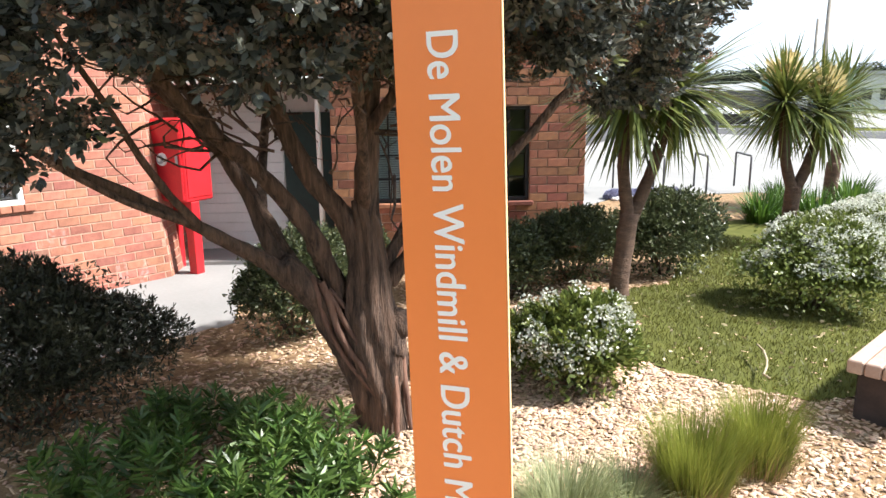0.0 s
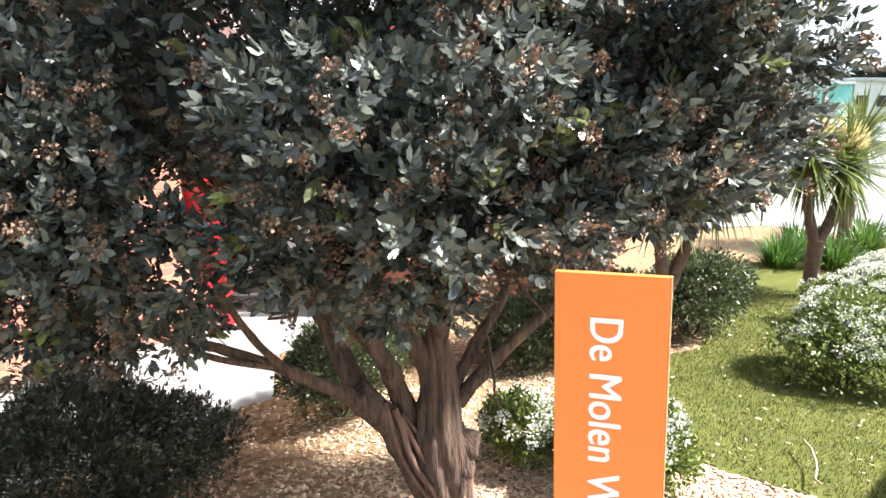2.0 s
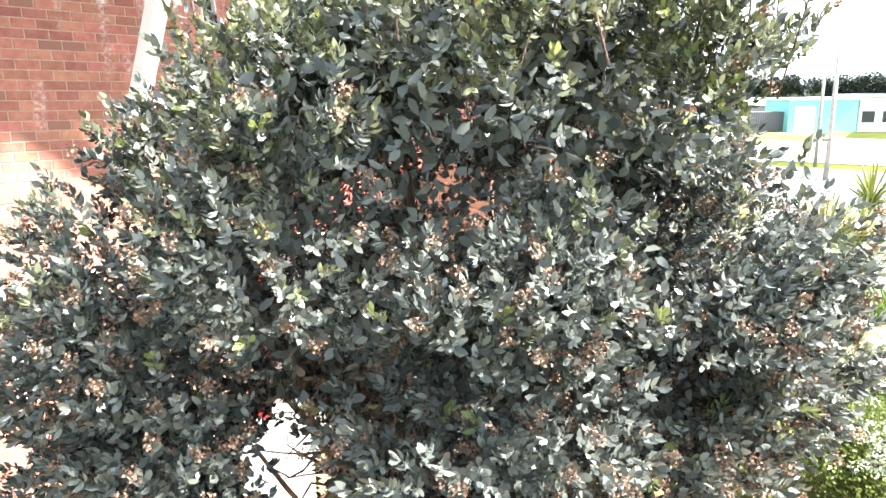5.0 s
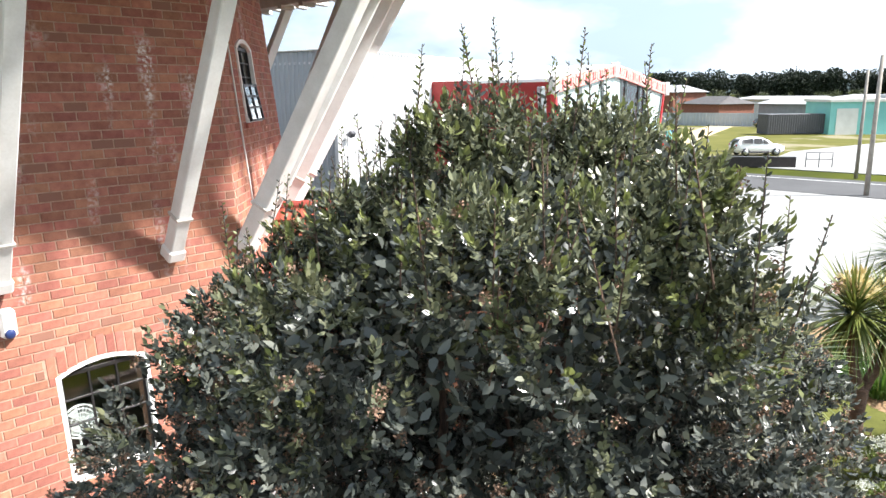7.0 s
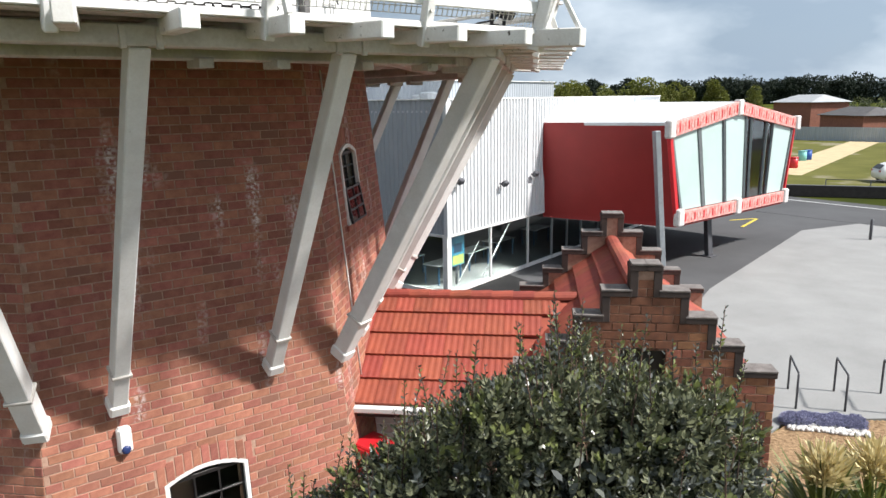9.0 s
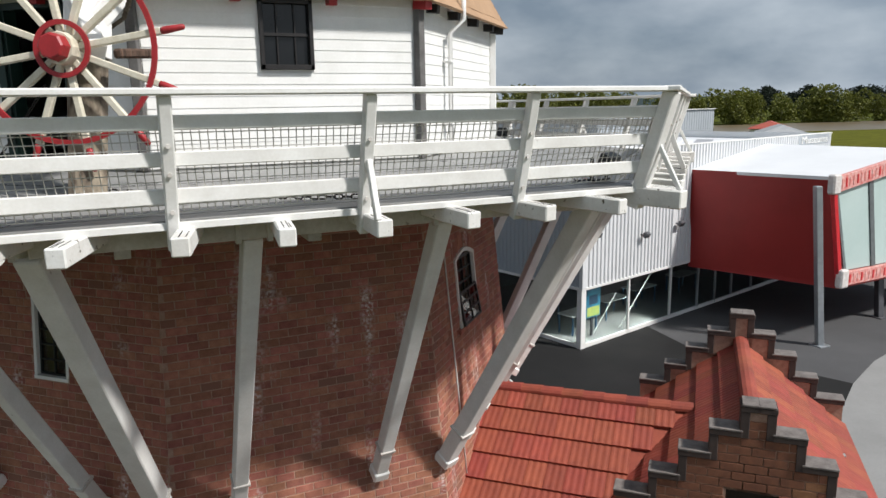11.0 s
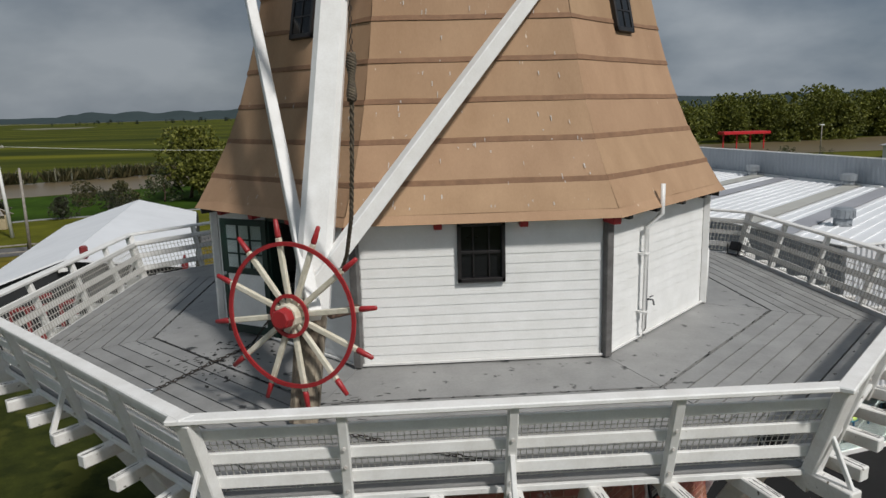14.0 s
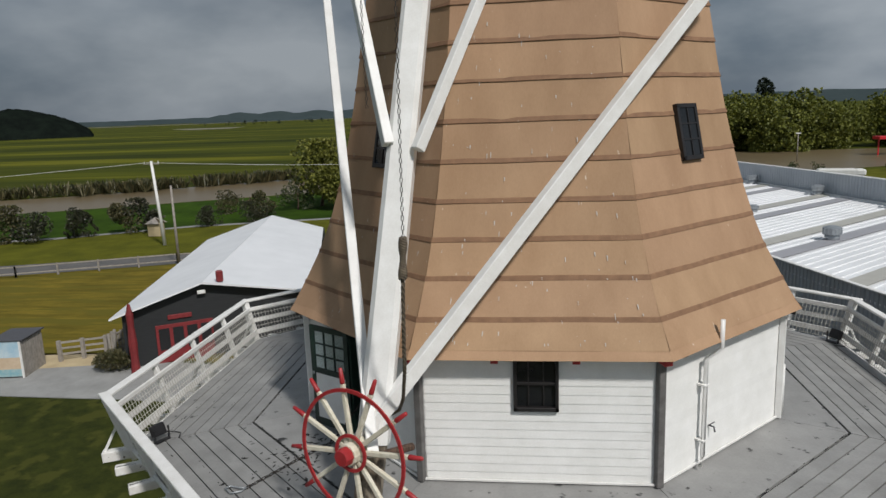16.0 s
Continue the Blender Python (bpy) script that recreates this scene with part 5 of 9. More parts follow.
tube("bow", [(-4.51, -4.34, 7.685), (-4.60, -4.36, 7.685), (-4.78, -4.30, 7.68), (-4.84, -4.38, 7.68), (-4.70, -4.50, 7.675), (-4.55, -4.44, 7.68), (-4.51, -4.34, 7.685)], 0.014, STEEL, shackle, seg=6)


def floodlight(p, yaw, label):
    t = thing("floodlight", label, "floodlight", at=p)
    m = Matrix.Translation(p) @ Matrix.Rotation(radians(yaw), 4, "Z")
    box("head", (-0.13, -0.05, 0.1), (0.13, 0.09, 0.32), BLACKPL, t, "", 0.02, m @ Matrix.Rotation(radians(-25), 4, "X"))
    for s in (-0.15, 0.14):
        box("bracket", (s, -0.02, 0.0), (s + 0.012, 0.02, 0.24), BLACKPL, t, "", 0, m)
    box("base", (-0.15, -0.05, -0.01), (0.15, 0.05, 0.012), BLACKPL, t, "", 0.003, m)
    tube("cable", [m @ Vector(q) for q in ((0.1, 0.05, 0.12), (0.3, 0.1, 0.03), (0.36, -0.05, 0.01), (0.2, -0.2, 0.01))], 0.01, BLACKPL, t)


floodlight((7.02, 2.95, 7.63), -60, "black floodlight standing on the deck")
floodlight((-6.75, -2.75, 7.64), 65, "black floodlight with cable on the deck")
floodlight((2.78, -6.75, 7.64), 200, "black floodlight behind the gallery railing")
CAPEDGE = mat("worn_gable_cap", (0.23, 0.205, 0.19), (0.10, 0.085, 0.078), 0.8, 6, 50, 0.3)

# ---------- stepped-gable shop and its wing ----------
U, V = Vector((0.7071, -0.7071, 0)), Vector((0.7071, 0.7071, 0))


def uv(u, v, z):
    return U * u + V * v + Vector((0, 0, z))


UVM = Matrix((U, V, Vector((0, 0, 1)))).transposed().to_4x4()      # local x = u, y = v
shop = thing("gabled_shop", "small brown brick shop with stepped gables and red tiled roof", "building", at=tuple(uv(8.65, 0.65, G)))
STEPS = [(0.20, 4.68), (0.56, 4.32), (0.93, 3.96), (1.30, 3.58), (1.75, 3.22)]      # half-width, top


def gable(v0, near):
    """One stepped gable wall, its dark block edging and pale caps."""
    bm = bmesh.new()
    th = 0.24
    win = [(7.42, 7.92, 0.72, 2.02), (9.05, 9.62, 0.72, 2.02), (8.30, 8.95, 2.55, 3.48)] if near else []
    lo_prev = 0.0
    prev = 0.0
    if near:
        cols = [8.65 - 1.75, 7.42, 7.92, 9.05, 9.62, 8.65 + 1.75]
        for a, b in zip(cols, cols[1:]):
            if (a, b) in ((7.42, 7.92), (9.05, 9.62)):
                add_box(bm, (a, v0, G), (b, v0 + th, 0.72), UVM)
                add_box(bm, (a, v0, 2.02), (b, v0 + th, 2.5), UVM)
            else:
                add_box(bm, (a, v0, G), (b, v0 + th, 2.5), UVM)
        add_box(bm, (8.65 - 1.75, v0, 2.5), (8.32, v0 + th, 3.10), UVM)
        add_box(bm, (8.98, v0, 2.5), (8.65 + 1.75, v0 + th, 3.10), UVM)
        add_box(bm, (8.65 - 1.30, v0, 3.10), (8.32, v0 + th, 3.46), UVM)
        add_box(bm, (8.98, v0, 3.10), (8.65 + 1.30, v0 + th, 3.46), UVM)
        for hw, top in STEPS[:3]:
            add_box(bm, (8.65 - hw, v0, 3.46), (8.65 + hw, v0 + th, top - 0.08), UVM)
    else:
        for hw, top in STEPS:
            add_box(bm, (8.65 - hw, v0, G if hw > 1.5 else 3.1), (8.65 + hw, v0 + th, top - 0.08), UVM)
    wall = part("gable_wall", bm, MORTAR, shop)
    out = -0.02 if near else 0.0
    below = [3.22, 3.58, 3.96, 4.32, 4.68]
    for i, (hw, top) in enumerate(STEPS):
        inner = STEPS[i - 1][0] if i else 0.0
        drop = 0.36 if i < 4 else 0.10
        for sgn in (-1, 1):
            a, b = sorted((8.65 + sgn * (inner if i else 0), 8.65 + sgn * hw))
            # flat dark course under the cap, and the dark edge of the step
            box("edge_block", (a - 0.02, v0 - 0.03, top - 0.10), (b + 0.02, v0 + th + 0.03, top - 0.025), CAPS, shop, "", 0.006, UVM)
            e0, e1 = sorted((8.65 + sgn * (hw - 0.10), 8.65 + sgn * (hw + 0.012)))
            if i < 4:
                box("edge_block", (e0, v0 - 0.025, top - 0.10 - drop), (e1, v0 + th + 0.025, top - 0.10), CAPS, shop, "", 0.006, UVM)
            box("cap", (a - 0.025 if i else a, v0 - 0.035, top - 0.025), (b + 0.025 if i else b, v0 + th + 0.035, top + 0.004), CAPEDGE, shop, "", 0.006, UVM)
    return wall, win


gw, wins = gable(-1.55, True)
fw, _ = gable(2.72, False)


def shop_bricks(wall, wins):
    def half(z):
        for hw, top in STEPS[::-1]:
            if z < top - 0.11:
                best = hw
                break
        else:
            return 0, 0
        return 8.65 - best, 8.65 + best

    def holes(a, b, z0, z1):
        for s0, s1, h0, h1 in wins:
            if z1 > h0 and z0 < h1 and b > s0 and a < s1:
                return [q for q in ((a, s0), (s1, b)) if q[1] - q[0] > 0.03]
        return [(a, b)]

    lst = lay_bricks((G, 4.58), half, holes, 0.29, 0.1215, 0.011, rnd)
    lst.sort(key=lambda q: abs(q[2] - 1.2) + abs((q[0] + q[1]) / 2 - 9.8) * 0.8)
    shared = {}
    vs, fs = [], []
    for i, q in enumerate(lst):
        if i < 290:
            key = round(q[1] - q[0], 2)
            if key not in shared:
                me = bpy.data.meshes.new("brick")
                me.from_pydata([(s, -d, z) for s, d, z in brick_corners(0, key, 0, q[3] - q[2], 0.010)], [], BOX_F.tolist())
                me.materials.append(BRICK_B)
                shared[key] = me
            ob = new("brick", shared[key])
            ob.parent = wall
            ob.matrix_basis = UVM @ Matrix.Translation((q[0], -1.55 + rnd.uniform(-0.002, 0.002), q[2]))
        else:
            base = len(vs)
            for s, d, z in brick_corners(*q, 0.010):
                vs.append(UVM @ Vector((s, -1.55 - d, z)))
            fs += (BOX_F + base).tolist()
    if vs:
        tagged(raw("bricks", vs, fs, BRICK_B, wall), kind="stuff")


shop_bricks(gw, wins)
# side walls of the shop with brick courses
for s0, sg in ((10.16, 1), (6.90, -1)):
    bm = bmesh.new()
    add_box(bm, (s0, -1.31, G), (s0 + 0.24, 2.72, 2.75), UVM)
    side = part("side_wall", bm, MORTAR, shop)
    lst = lay_bricks((G, 2.74), lambda z: (-1.31, 2.72), lambda a, b, c, d: [(a, b)], 0.29, 0.1215, 0.011, rnd)
    vs, fs = [], []
    face = s0 + 0.24 if sg > 0 else s0
    for q in lst:
        base = len(vs)
        for s, d, z in brick_corners(*q, 0.010):
            vs.append(UVM @ Vector((face + sg * d, s, z)))
        fs += (BOX_F + base).tolist()
    tagged(raw("bricks", vs, fs, BRICK_B, side), kind="stuff")


def shop_window(s0, s1, z0, z1, blind):
    w = thing_part("window", shop)
    y0, y1 = -1.50, -1.40
    for a, b, c, d in ((s0, s0 + 0.05, z0, z1), (s1 - 0.05, s1, z0, z1), (s0, s1, z0, z0 + 0.05), (s0, s1, z1 - 0.05, z1)):
        box("frame", (a, y0, c), (b, y1, d), DARK, w, "", 0.004, UVM)
    box("sash_bar", ((s0 + s1) / 2 - 0.012, y0 + 0.03, z0), ((s0 + s1) / 2 + 0.012, y1 - 0.02, z1), DARK, w, "", 0, UVM)
    for i in (1, 2, 3):
        z = z0 + (z1 - z0) * i / 4
        box("sash_bar", (s0, y0 + 0.03, z - 0.011), (s1, y1 - 0.02, z + 0.011), DARK, w, "", 0, UVM)
    box("pane", (s0 + 0.03, -1.452, z0 + 0.03), (s1 - 0.03, -1.446, z1 - 0.03), GLASS, w, "", 0, UVM).visible_shadow = False
    if blind:
        bm = bmesh.new()
        z = z0 + 0.05
        while z < z1 - 0.05:
            add_box(bm, (s0 + 0.05, -1.39, z), (s1 - 0.05, -1.37, z + 0.02), UVM)
            z += 0.032
        part("blind", bm, PAINT, w, "pale slatted blind")
    box("sill", (s0 - 0.05, -1.62, z0 - 0.06), (s1 + 0.05, -1.40, z0), BRICK_B, w, "", 0.008, UVM)


for s0, s1, z0, z1 in wins[:2]:
    shop_window(s0, s1, z0, z1, s0 < 8)
box("vent_opening", (8.31, -1.46, 2.52), (8.99, -1.40, 3.47), DARK, shop, "dark louvred opening", 0.01, UVM)
box("inner_wall", (7.14, 0.9, G), (10.16, 1.0, 3.0), CONC_D, shop, "", 0, UVM)


def tile_mesh(w, h, ribs):
    """One ribbed roof tile lying in the local xy plane, y up the slope."""
    n = ribs * 4
    xs = [w * i / n for i in range(n + 1)]
    v, f = [], []
    for y, lift in ((0.0, 0.046), (h, 0.004)):
        for i, x in enumerate(xs):
            v.append((x, y, lift + 0.006 * (1 if i % 4 in (1, 2) else 0)))
    for i in range(n):
        f.append((i, i + 1, n + 2 + i, n + 1 + i))
    b = len(v)
    for i, x in enumerate(xs):
        v.append((x, 0.0, -0.004))
    for i in range(n):
        f.append((b + i, b + i + 1, i + 1, i))
    for x0, i0 in ((0, 0), (n, n)):
        b2 = len(v)
        v.append((xs[x0], h, -0.004))
        f.append((b + i0, i0, n + 1 + i0, b2))
    me = bpy.data.meshes.new("roof_tile")
    me.from_pydata(v, [], f)
    me.materials.append(TILE)
    return me


def tiled_slope(parent, origin, along, up, width, length, rows, tw, keep=None):
    """Rows of tiles on a slope: origin at the eave's start, along the eave, up the slope."""
    along, up = Vector(along).normalized(), Vector(up).normalized()
    nrm = along.cross(up)
    if nrm.z < 0:
        nrm = -nrm
    m = Matrix((along, up, nrm)).transposed().to_4x4()
    flip = m.to_3x3().determinant() < 0
    h = length / rows
    n = round(width / tw)
    w = width / n
    me = tile_mesh(w - 0.003, h + 0.03, 3)
    for r in range(rows):
        for c in range(n):
            p = Vector(origin) + along * (c * w) + up * (r * h) + nrm * 0.0
            if keep and not keep(p + along * w / 2 + up * h / 2):
                continue
            ob = new("roof_tile", me)
            ob.parent = parent
            m2 = m.copy()
            m2.translation = p
            ob.matrix_parent_inverse = parent.matrix_basis.inverted()
            ob.matrix_basis = m2


def roof_plane(name, pts, parent, material, th=0.05):
    bm = bmesh.new()
    a = [bm.verts.new(p) for p in pts]
    b = [bm.verts.new(Vector(p) - Vector((0, 0, th))) for p in pts]
    bm.faces.new(a)
    bm.faces.new(b[::-1])
    for i in range(len(pts)):
        bm.faces.new((a[i], b[i], b[(i + 1) % len(pts)], a[(i + 1) % len(pts)]))
    return part(name, bm, material, parent)


# main roof of the shop between the gables: ridge along v
RZ, EZ, EW = 4.12, 2.72, 1.78
for sg in (-1, 1):
    e0, e1 = uv(8.65 + sg * EW, -1.31, EZ), uv(8.65 + sg * EW, 2.72, EZ)
    r0, r1 = uv(8.65, -1.31, RZ), uv(8.65, 2.72, RZ)
    pl = roof_plane("roof", [e0, e1, r1, r0] if sg > 0 else [e1, e0, r0, r1], shop, TILE)
    L = (r0 - e0).length
    tiled_slope(pl, e0 + Vector((0, 0, 0.02)), e1 - e0, r0 - e0, 4.03, L, 5, 0.31)
for i in range(11):
    a, b = uv(8.65, -1.3 + i * 0.365, RZ + 0.03), uv(8.65, -1.3 + i * 0.365 + 0.38, RZ + 0.045)
    bm = bmesh.new()
    m, n = frame_between(a, b)
    vs = []
    for y in (0, n):
        vs.append([bm.verts.new(m @ Vector((0.13 * math.cos(t), y, 0.10 * math.sin(t) - 0.02))) for t in np.linspace(-0.2, math.pi + 0.2, 8)])
    for j in range(7):
        bm.faces.new((vs[0][j], vs[0][j + 1], vs[1][j + 1], vs[1][j]))
    bm.faces.new(vs[0])
    bm.faces.new(vs[1][::-1])
    part("ridge_tile", bm, TILE, shop)

# wing between the windmill and the shop: ridge along u
wing = thing("entrance_wing", "low red-tiled wing joining shop and windmill", "building", at=tuple(uv(5.6, 0, G)))
WE, WR, WZE, WZR = -1.42, 0.80, 2.42, 3.52
U0, U1 = 4.22, 7.0
e0, e1, r0, r1 = uv(U0 + 0.22, WE, WZE), uv(U1, WE, WZE), uv(U0 + 0.02, WR, WZR), uv(U1 + 0.9, WR, WZR)
pl = roof_plane("roof", [e0, e1, r1, r0], wing, TILE)
tiled_slope(pl, uv(U0 - 0.02, WE, WZE + 0.02), U, (uv(0, WR, WZR) - uv(0, WE, WZE)), 3.72, (uv(0, WR, WZR) - uv(0, WE, WZE)).length, 5, 0.31,
            keep=lambda p: p.dot(U) < U1 - 0.02 + max(0, (p.z - 3.0)) * 1.3 and p.dot(U) > 4.31 + 0.0 * p.z)
b0, b1 = uv(U0, 2.9, WZE), uv(U1, 2.9, WZE)
roof_plane("roof", [b1, b0, r0, r1], wing, TILE)
for i in range(10):
    a, b = uv(U0 + 0.05 + i * 0.36, WR, WZR + 0.02), uv(U0 + 0.05 + i * 0.36 + 0.38, WR, WZR + 0.035)
    bm = bmesh.new()
    m, n = frame_between(a, b)
    vs = []
    for y in (0, n):
        vs.append([bm.verts.new(m @ Vector((0.13 * math.cos(t), y, 0.09 * math.sin(t) - 0.02))) for t in np.linspace(-0.2, math.pi + 0.2, 8)])
    for j in range(7):
        bm.faces.new((vs[0][j], vs[0][j + 1], vs[1][j + 1], vs[1][j]))
    bm.faces.new(vs[0])
    bm.faces.new(vs[1][::-1])
    part("ridge_tile", bm, TILE, wing)
beam("gutter", uv(U0 + 0.25, WE - 0.05, WZE - 0.03), uv(U1 - 0.05, WE - 0.05, WZE - 0.03), 0.11, 0.10, PAINT, wing, "white gutter along the eave", 0.02)
beam("fascia", uv(U0 + 0.3, WE + 0.03, WZE - 0.08), uv(U1 - 0.05, WE + 0.03, WZE - 0.08), 0.03, 0.2, DARK, wing, "", 0.004)
tube("downpipe", [uv(6.72, WE + 0.0, WZE - 0.1), uv(6.72, WE + 0.08, WZE - 0.3), uv(6.72, WE + 0.08, G)], 0.04, PAINT, wing)
# recessed wall of pale boards
bm = bmesh.new()
add_box(bm, (4.3, -0.42, G), (6.95, -0.30, 2.5), UVM)
rec = part("wall", bm, PAINT_OLD, wing)
for i in range(17):
    z = G + 0.02 + i * 0.15
    box("board", (4.6, -0.45, z), (6.1, -0.42, z + 0.143), BOARD, rec, "", 0.006, UVM)
box("ceiling", (4.4, -1.4, 2.33), (6.95, -0.3, 2.37), DARK, wing, "", 0, UVM)
box("shop_door", (6.12, -0.47, G), (6.88, -0.42, 1.95), GREEN_DK, wing, "dark green door with oval plate", 0.006, UVM)
bm = bmesh.new()
bmesh.ops.create_cone(bm, cap_ends=True, segments=24, radius1=0.12, radius2=0.12, depth=0.012, matrix=UVM @ Matrix.Translation((6.4, -0.48, 1.15)) @ Matrix.Rotation(math.pi / 2, 4, "X") @ Matrix.Diagonal((1.5, 0.5, 1, 1)))
part("door_plate", bm, PAINT, wing, "small white oval plate")
area("doorstep", [tuple(uv(u, v, 0)[:2]) for u, v in ((4.3, -1.35), (6.9, -1.35), (6.9, -0.3), (4.3, -0.3))], G + 0.07, CONC_D, "grey concrete doorstep slab", "doorstep")


def hose_cabinet():
    """The red fire hose cabinet on its stand at the tower's corner."""
    t = thing("fire_hose_cabinet", "bright red steel fire hose cabinet on a stand", "cabinet")
    M = UVM @ Matrix.Translation((5.03, -1.96, 0)) @ Matrix.Rotation(radians(-32), 4, "Z")
    box("body", (-0.64, 0.02, 0.84), (0, 0.50, 1.92), REDBRIGHT, t, "", 0.02, M)
    box("door", (-0.63, -0.012, 0.87), (-0.01, 0.018, 1.89), REDBRIGHT, t, "", 0.012, M)
    box("side_panel", (0.002, 0.06, 0.90), (0.012, 0.46, 1.86), REDBRIGHT, t, "", 0.004, M)
    for z in (1.05, 1.70):
        box("hinge", (-0.66, -0.02, z), (-0.635, 0.01, z + 0.09), STEEL_D, t, "", 0.004, M)
    box("latch", (-0.09, -0.03, 1.33), (-0.05, -0.012, 1.45), STEEL, t, "", 0.004, M)
    turn = Matrix.Rotation(math.pi / 2, 4, "X")
    for nm, r, dz, material, label in (("dial", 0.085, 0.030, PAINT, "round white dial"), ("dial_ring", 0.060, 0.045, STEEL, "grey ring"), ("dial_hub", 0.026, 0.06, PAINT, "")):
        bm = bmesh.new()
        bmesh.ops.create_cone(bm, cap_ends=True, segments=24, radius1=r, radius2=r * 0.92, depth=dz, matrix=M @ Matrix.Translation((-0.33, -0.012 - dz / 2, 1.40)) @ turn)
        part(nm, bm, material, t, label)
    box("leg", (-0.14, 0.10, G), (0.0, 0.24, 0.84), REDBRIGHT, t, "", 0.008, M)
    box("leg", (-0.60, 0.32, G), (-0.52, 0.40, 0.84), REDBRIGHT, t, "", 0.008, M)
    tube("water_pipe", [tuple(M @ Vector(q)) for q in ((-0.24, 0.2, 0.84), (-0.24, 0.2, 0.45), (-0.16, 0.17, 0.36), (-0.16, 0.17, G))], 0.022, REDBRIGHT, t, seg=8)


hose_cabinet()

# ---------- museum ----------
museum = thing("museum", "white corrugated museum with glazed ground floor", "museum", at=(12.3, 6.4, G))
D1 = Vector((0.968, 0.2504, 0)).normalized()
D2 = Vector((-D1.y, D1.x, 0))
MM = Matrix((D1, D2, Vector((0, 0, 1)))).transposed().to_4x4()
MM.translation = Vector((12.45, 6.68, 0))


def corrugated(name, p, q, z0, z1, material, parent, pitch=0.19, depth=0.03, label=""):
    """A wall of trapezoid-ribbed sheet from p to q (plan), with a back."""
    p, q = Vector((*p, 0)), Vector((*q, 0))
    L = (q - p).length
    d = (q - p).normalized()
    n = Vector((d.y, -d.x, 0))
    m = max(2, int(L / pitch))
    v, f = [], []
    pts = []
    for i in range(m):
        s = L * i / m
        w = L / m
        for fr, o in ((0, 0), (0.32, 0), (0.45, depth), (0.82, depth), (0.95, 0)):
            pts.append((s + w * fr, o))
    pts.append((L, 0))
    for s, o in pts:
        b = p + d * s + n * o
        v += [(b.x, b.y, z0), (b.x, b.y, z1)]
    k = len(pts)
    for i in range(k - 1):
        f.append((2 * i, 2 * i + 2, 2 * i + 3, 2 * i + 1))
    b = len(v)
    for s in (0, L):
        c = p + d * s - n * 0.15
        v += [(c.x, c.y, z0), (c.x, c.y, z1)]
    f += [(b, b + 1, b + 3, b + 2), (0, 1, b + 1, b), (2 * k - 2, b + 2, b + 3, 2 * k - 1)]
    return raw(name, v, f, material, parent, label)


def mp(u, v):
    w = MM @ Vector((u, v, 0))
    return (w.x, w.y)


GZ = 2.08
WT = 6.86          # top of the outer walls
corrugated("wall", mp(0, 0), mp(19.5, 0), GZ, WT, CORR, museum, 0.22, 0.055)
box("parapet_post", (5.4, -0.07, GZ), (5.62, 0.1, WT + 0.03), CORR, museum, "", 0.01, MM)
# West walls: the grey puts the shade on white steel into the colour.
corrugated("wall", mp(0, 24), mp(0, 0), GZ, WT, CORR_G, museum, 0.22, 0.035)
corrugated("wall", mp(-0.2, 60), mp(-0.2, 24), G, WT - 0.1, CORR_G, museum, 0.22, 0.035)
corrugated("wall", mp(19.5, 0), mp(19.5, 20), G, WT, CORR, museum, 0.3, 0.035)
box("corner_trim", (-0.06, -0.06, GZ), (0.10, 0.10, WT + 0.03), CORR, museum, "", 0.01, MM)
box("corner_column", (-0.04, -0.02, G), (0.22, 0.2, GZ), PAINT, museum, "", 0.01, MM)
box("fascia", (-0.06, -0.05, GZ - 0.06), (19.5, 0.02, GZ + 0.04), PAINT, museum, "", 0.01, MM)
box("fascia", (-0.05, 0, GZ - 0.06), (0.02, 24, GZ + 0.04), PAINT, museum, "", 0.01, MM)
box("plinth", (0.0, 0.0, G), (19.5, 0.12, 0.0), PAINT, museum, "", 0.006, MM)
box("plinth", (0.0, 0.0, G), (0.12, 7.0, 0.0), PAINT, museum, "", 0.006, MM)
for u in (2.75, 5.55, 7.6, 9.0, 10.4, 12.2, 14.4, 16.6, 19.3):
    box("mullion", (u, 0.0, G), (u + 0.08, 0.1, GZ), PAINT if u < 6 else STEEL, museum, "", 0.006, MM)
prev = 0.22
for u in (2.75, 5.55, 7.6, 9.0, 10.4, 12.2, 14.4, 16.6, 19.3):
    box("pane", (prev, 0.045, 0.0), (u, 0.055, GZ - 0.06), GLASS, museum, "", 0, MM).visible_shadow = False
    prev = u + 0.08
for v in (2.2, 4.6, 7.0):
    box("mullion", (0.0, v, G), (0.1, v + 0.08, GZ), PAINT, museum, "", 0.006, MM)
prev = 0.2
for v in (2.2, 4.6, 7.0):
    box("pane", (0.045, prev, 0.0), (0.055, v, GZ - 0.06), GLASS, museum, "", 0, MM).visible_shadow = False
    prev = v + 0.08
corrugated("wall", mp(0, 24), mp(0, 7.08), G, GZ, CORR, museum, 0.22, 0.035)
box("inner_floor", (0.1, 0.1, G), (19.4, 8.0, 0.01), CONC_D, museum, "", 0, MM)
box("inner_wall", (0.1, 8.0, G), (19.4, 8.15, GZ), mat("museum_inner_wall", (0.20, 0.21, 0.21), (0.14, 0.15, 0.15), 0.8, 1, 20, 0.05), museum, "", 0, MM)
box("inner_ceiling", (0.1, 0.1, GZ), (19.4, 8.0, GZ + 0.1), mat("museum_inner_ceiling", (0.30, 0.30, 0.30), (0.24, 0.24, 0.24), 0.8, 1, 20, 0.05), museum, "", 0, MM)
beam("wind_brace", MM @ Vector((2.5, 0.2, 0.1)), MM @ Vector((4.8, 0.2, 2.3)), 0.04, 0.04, PAINT, museum)
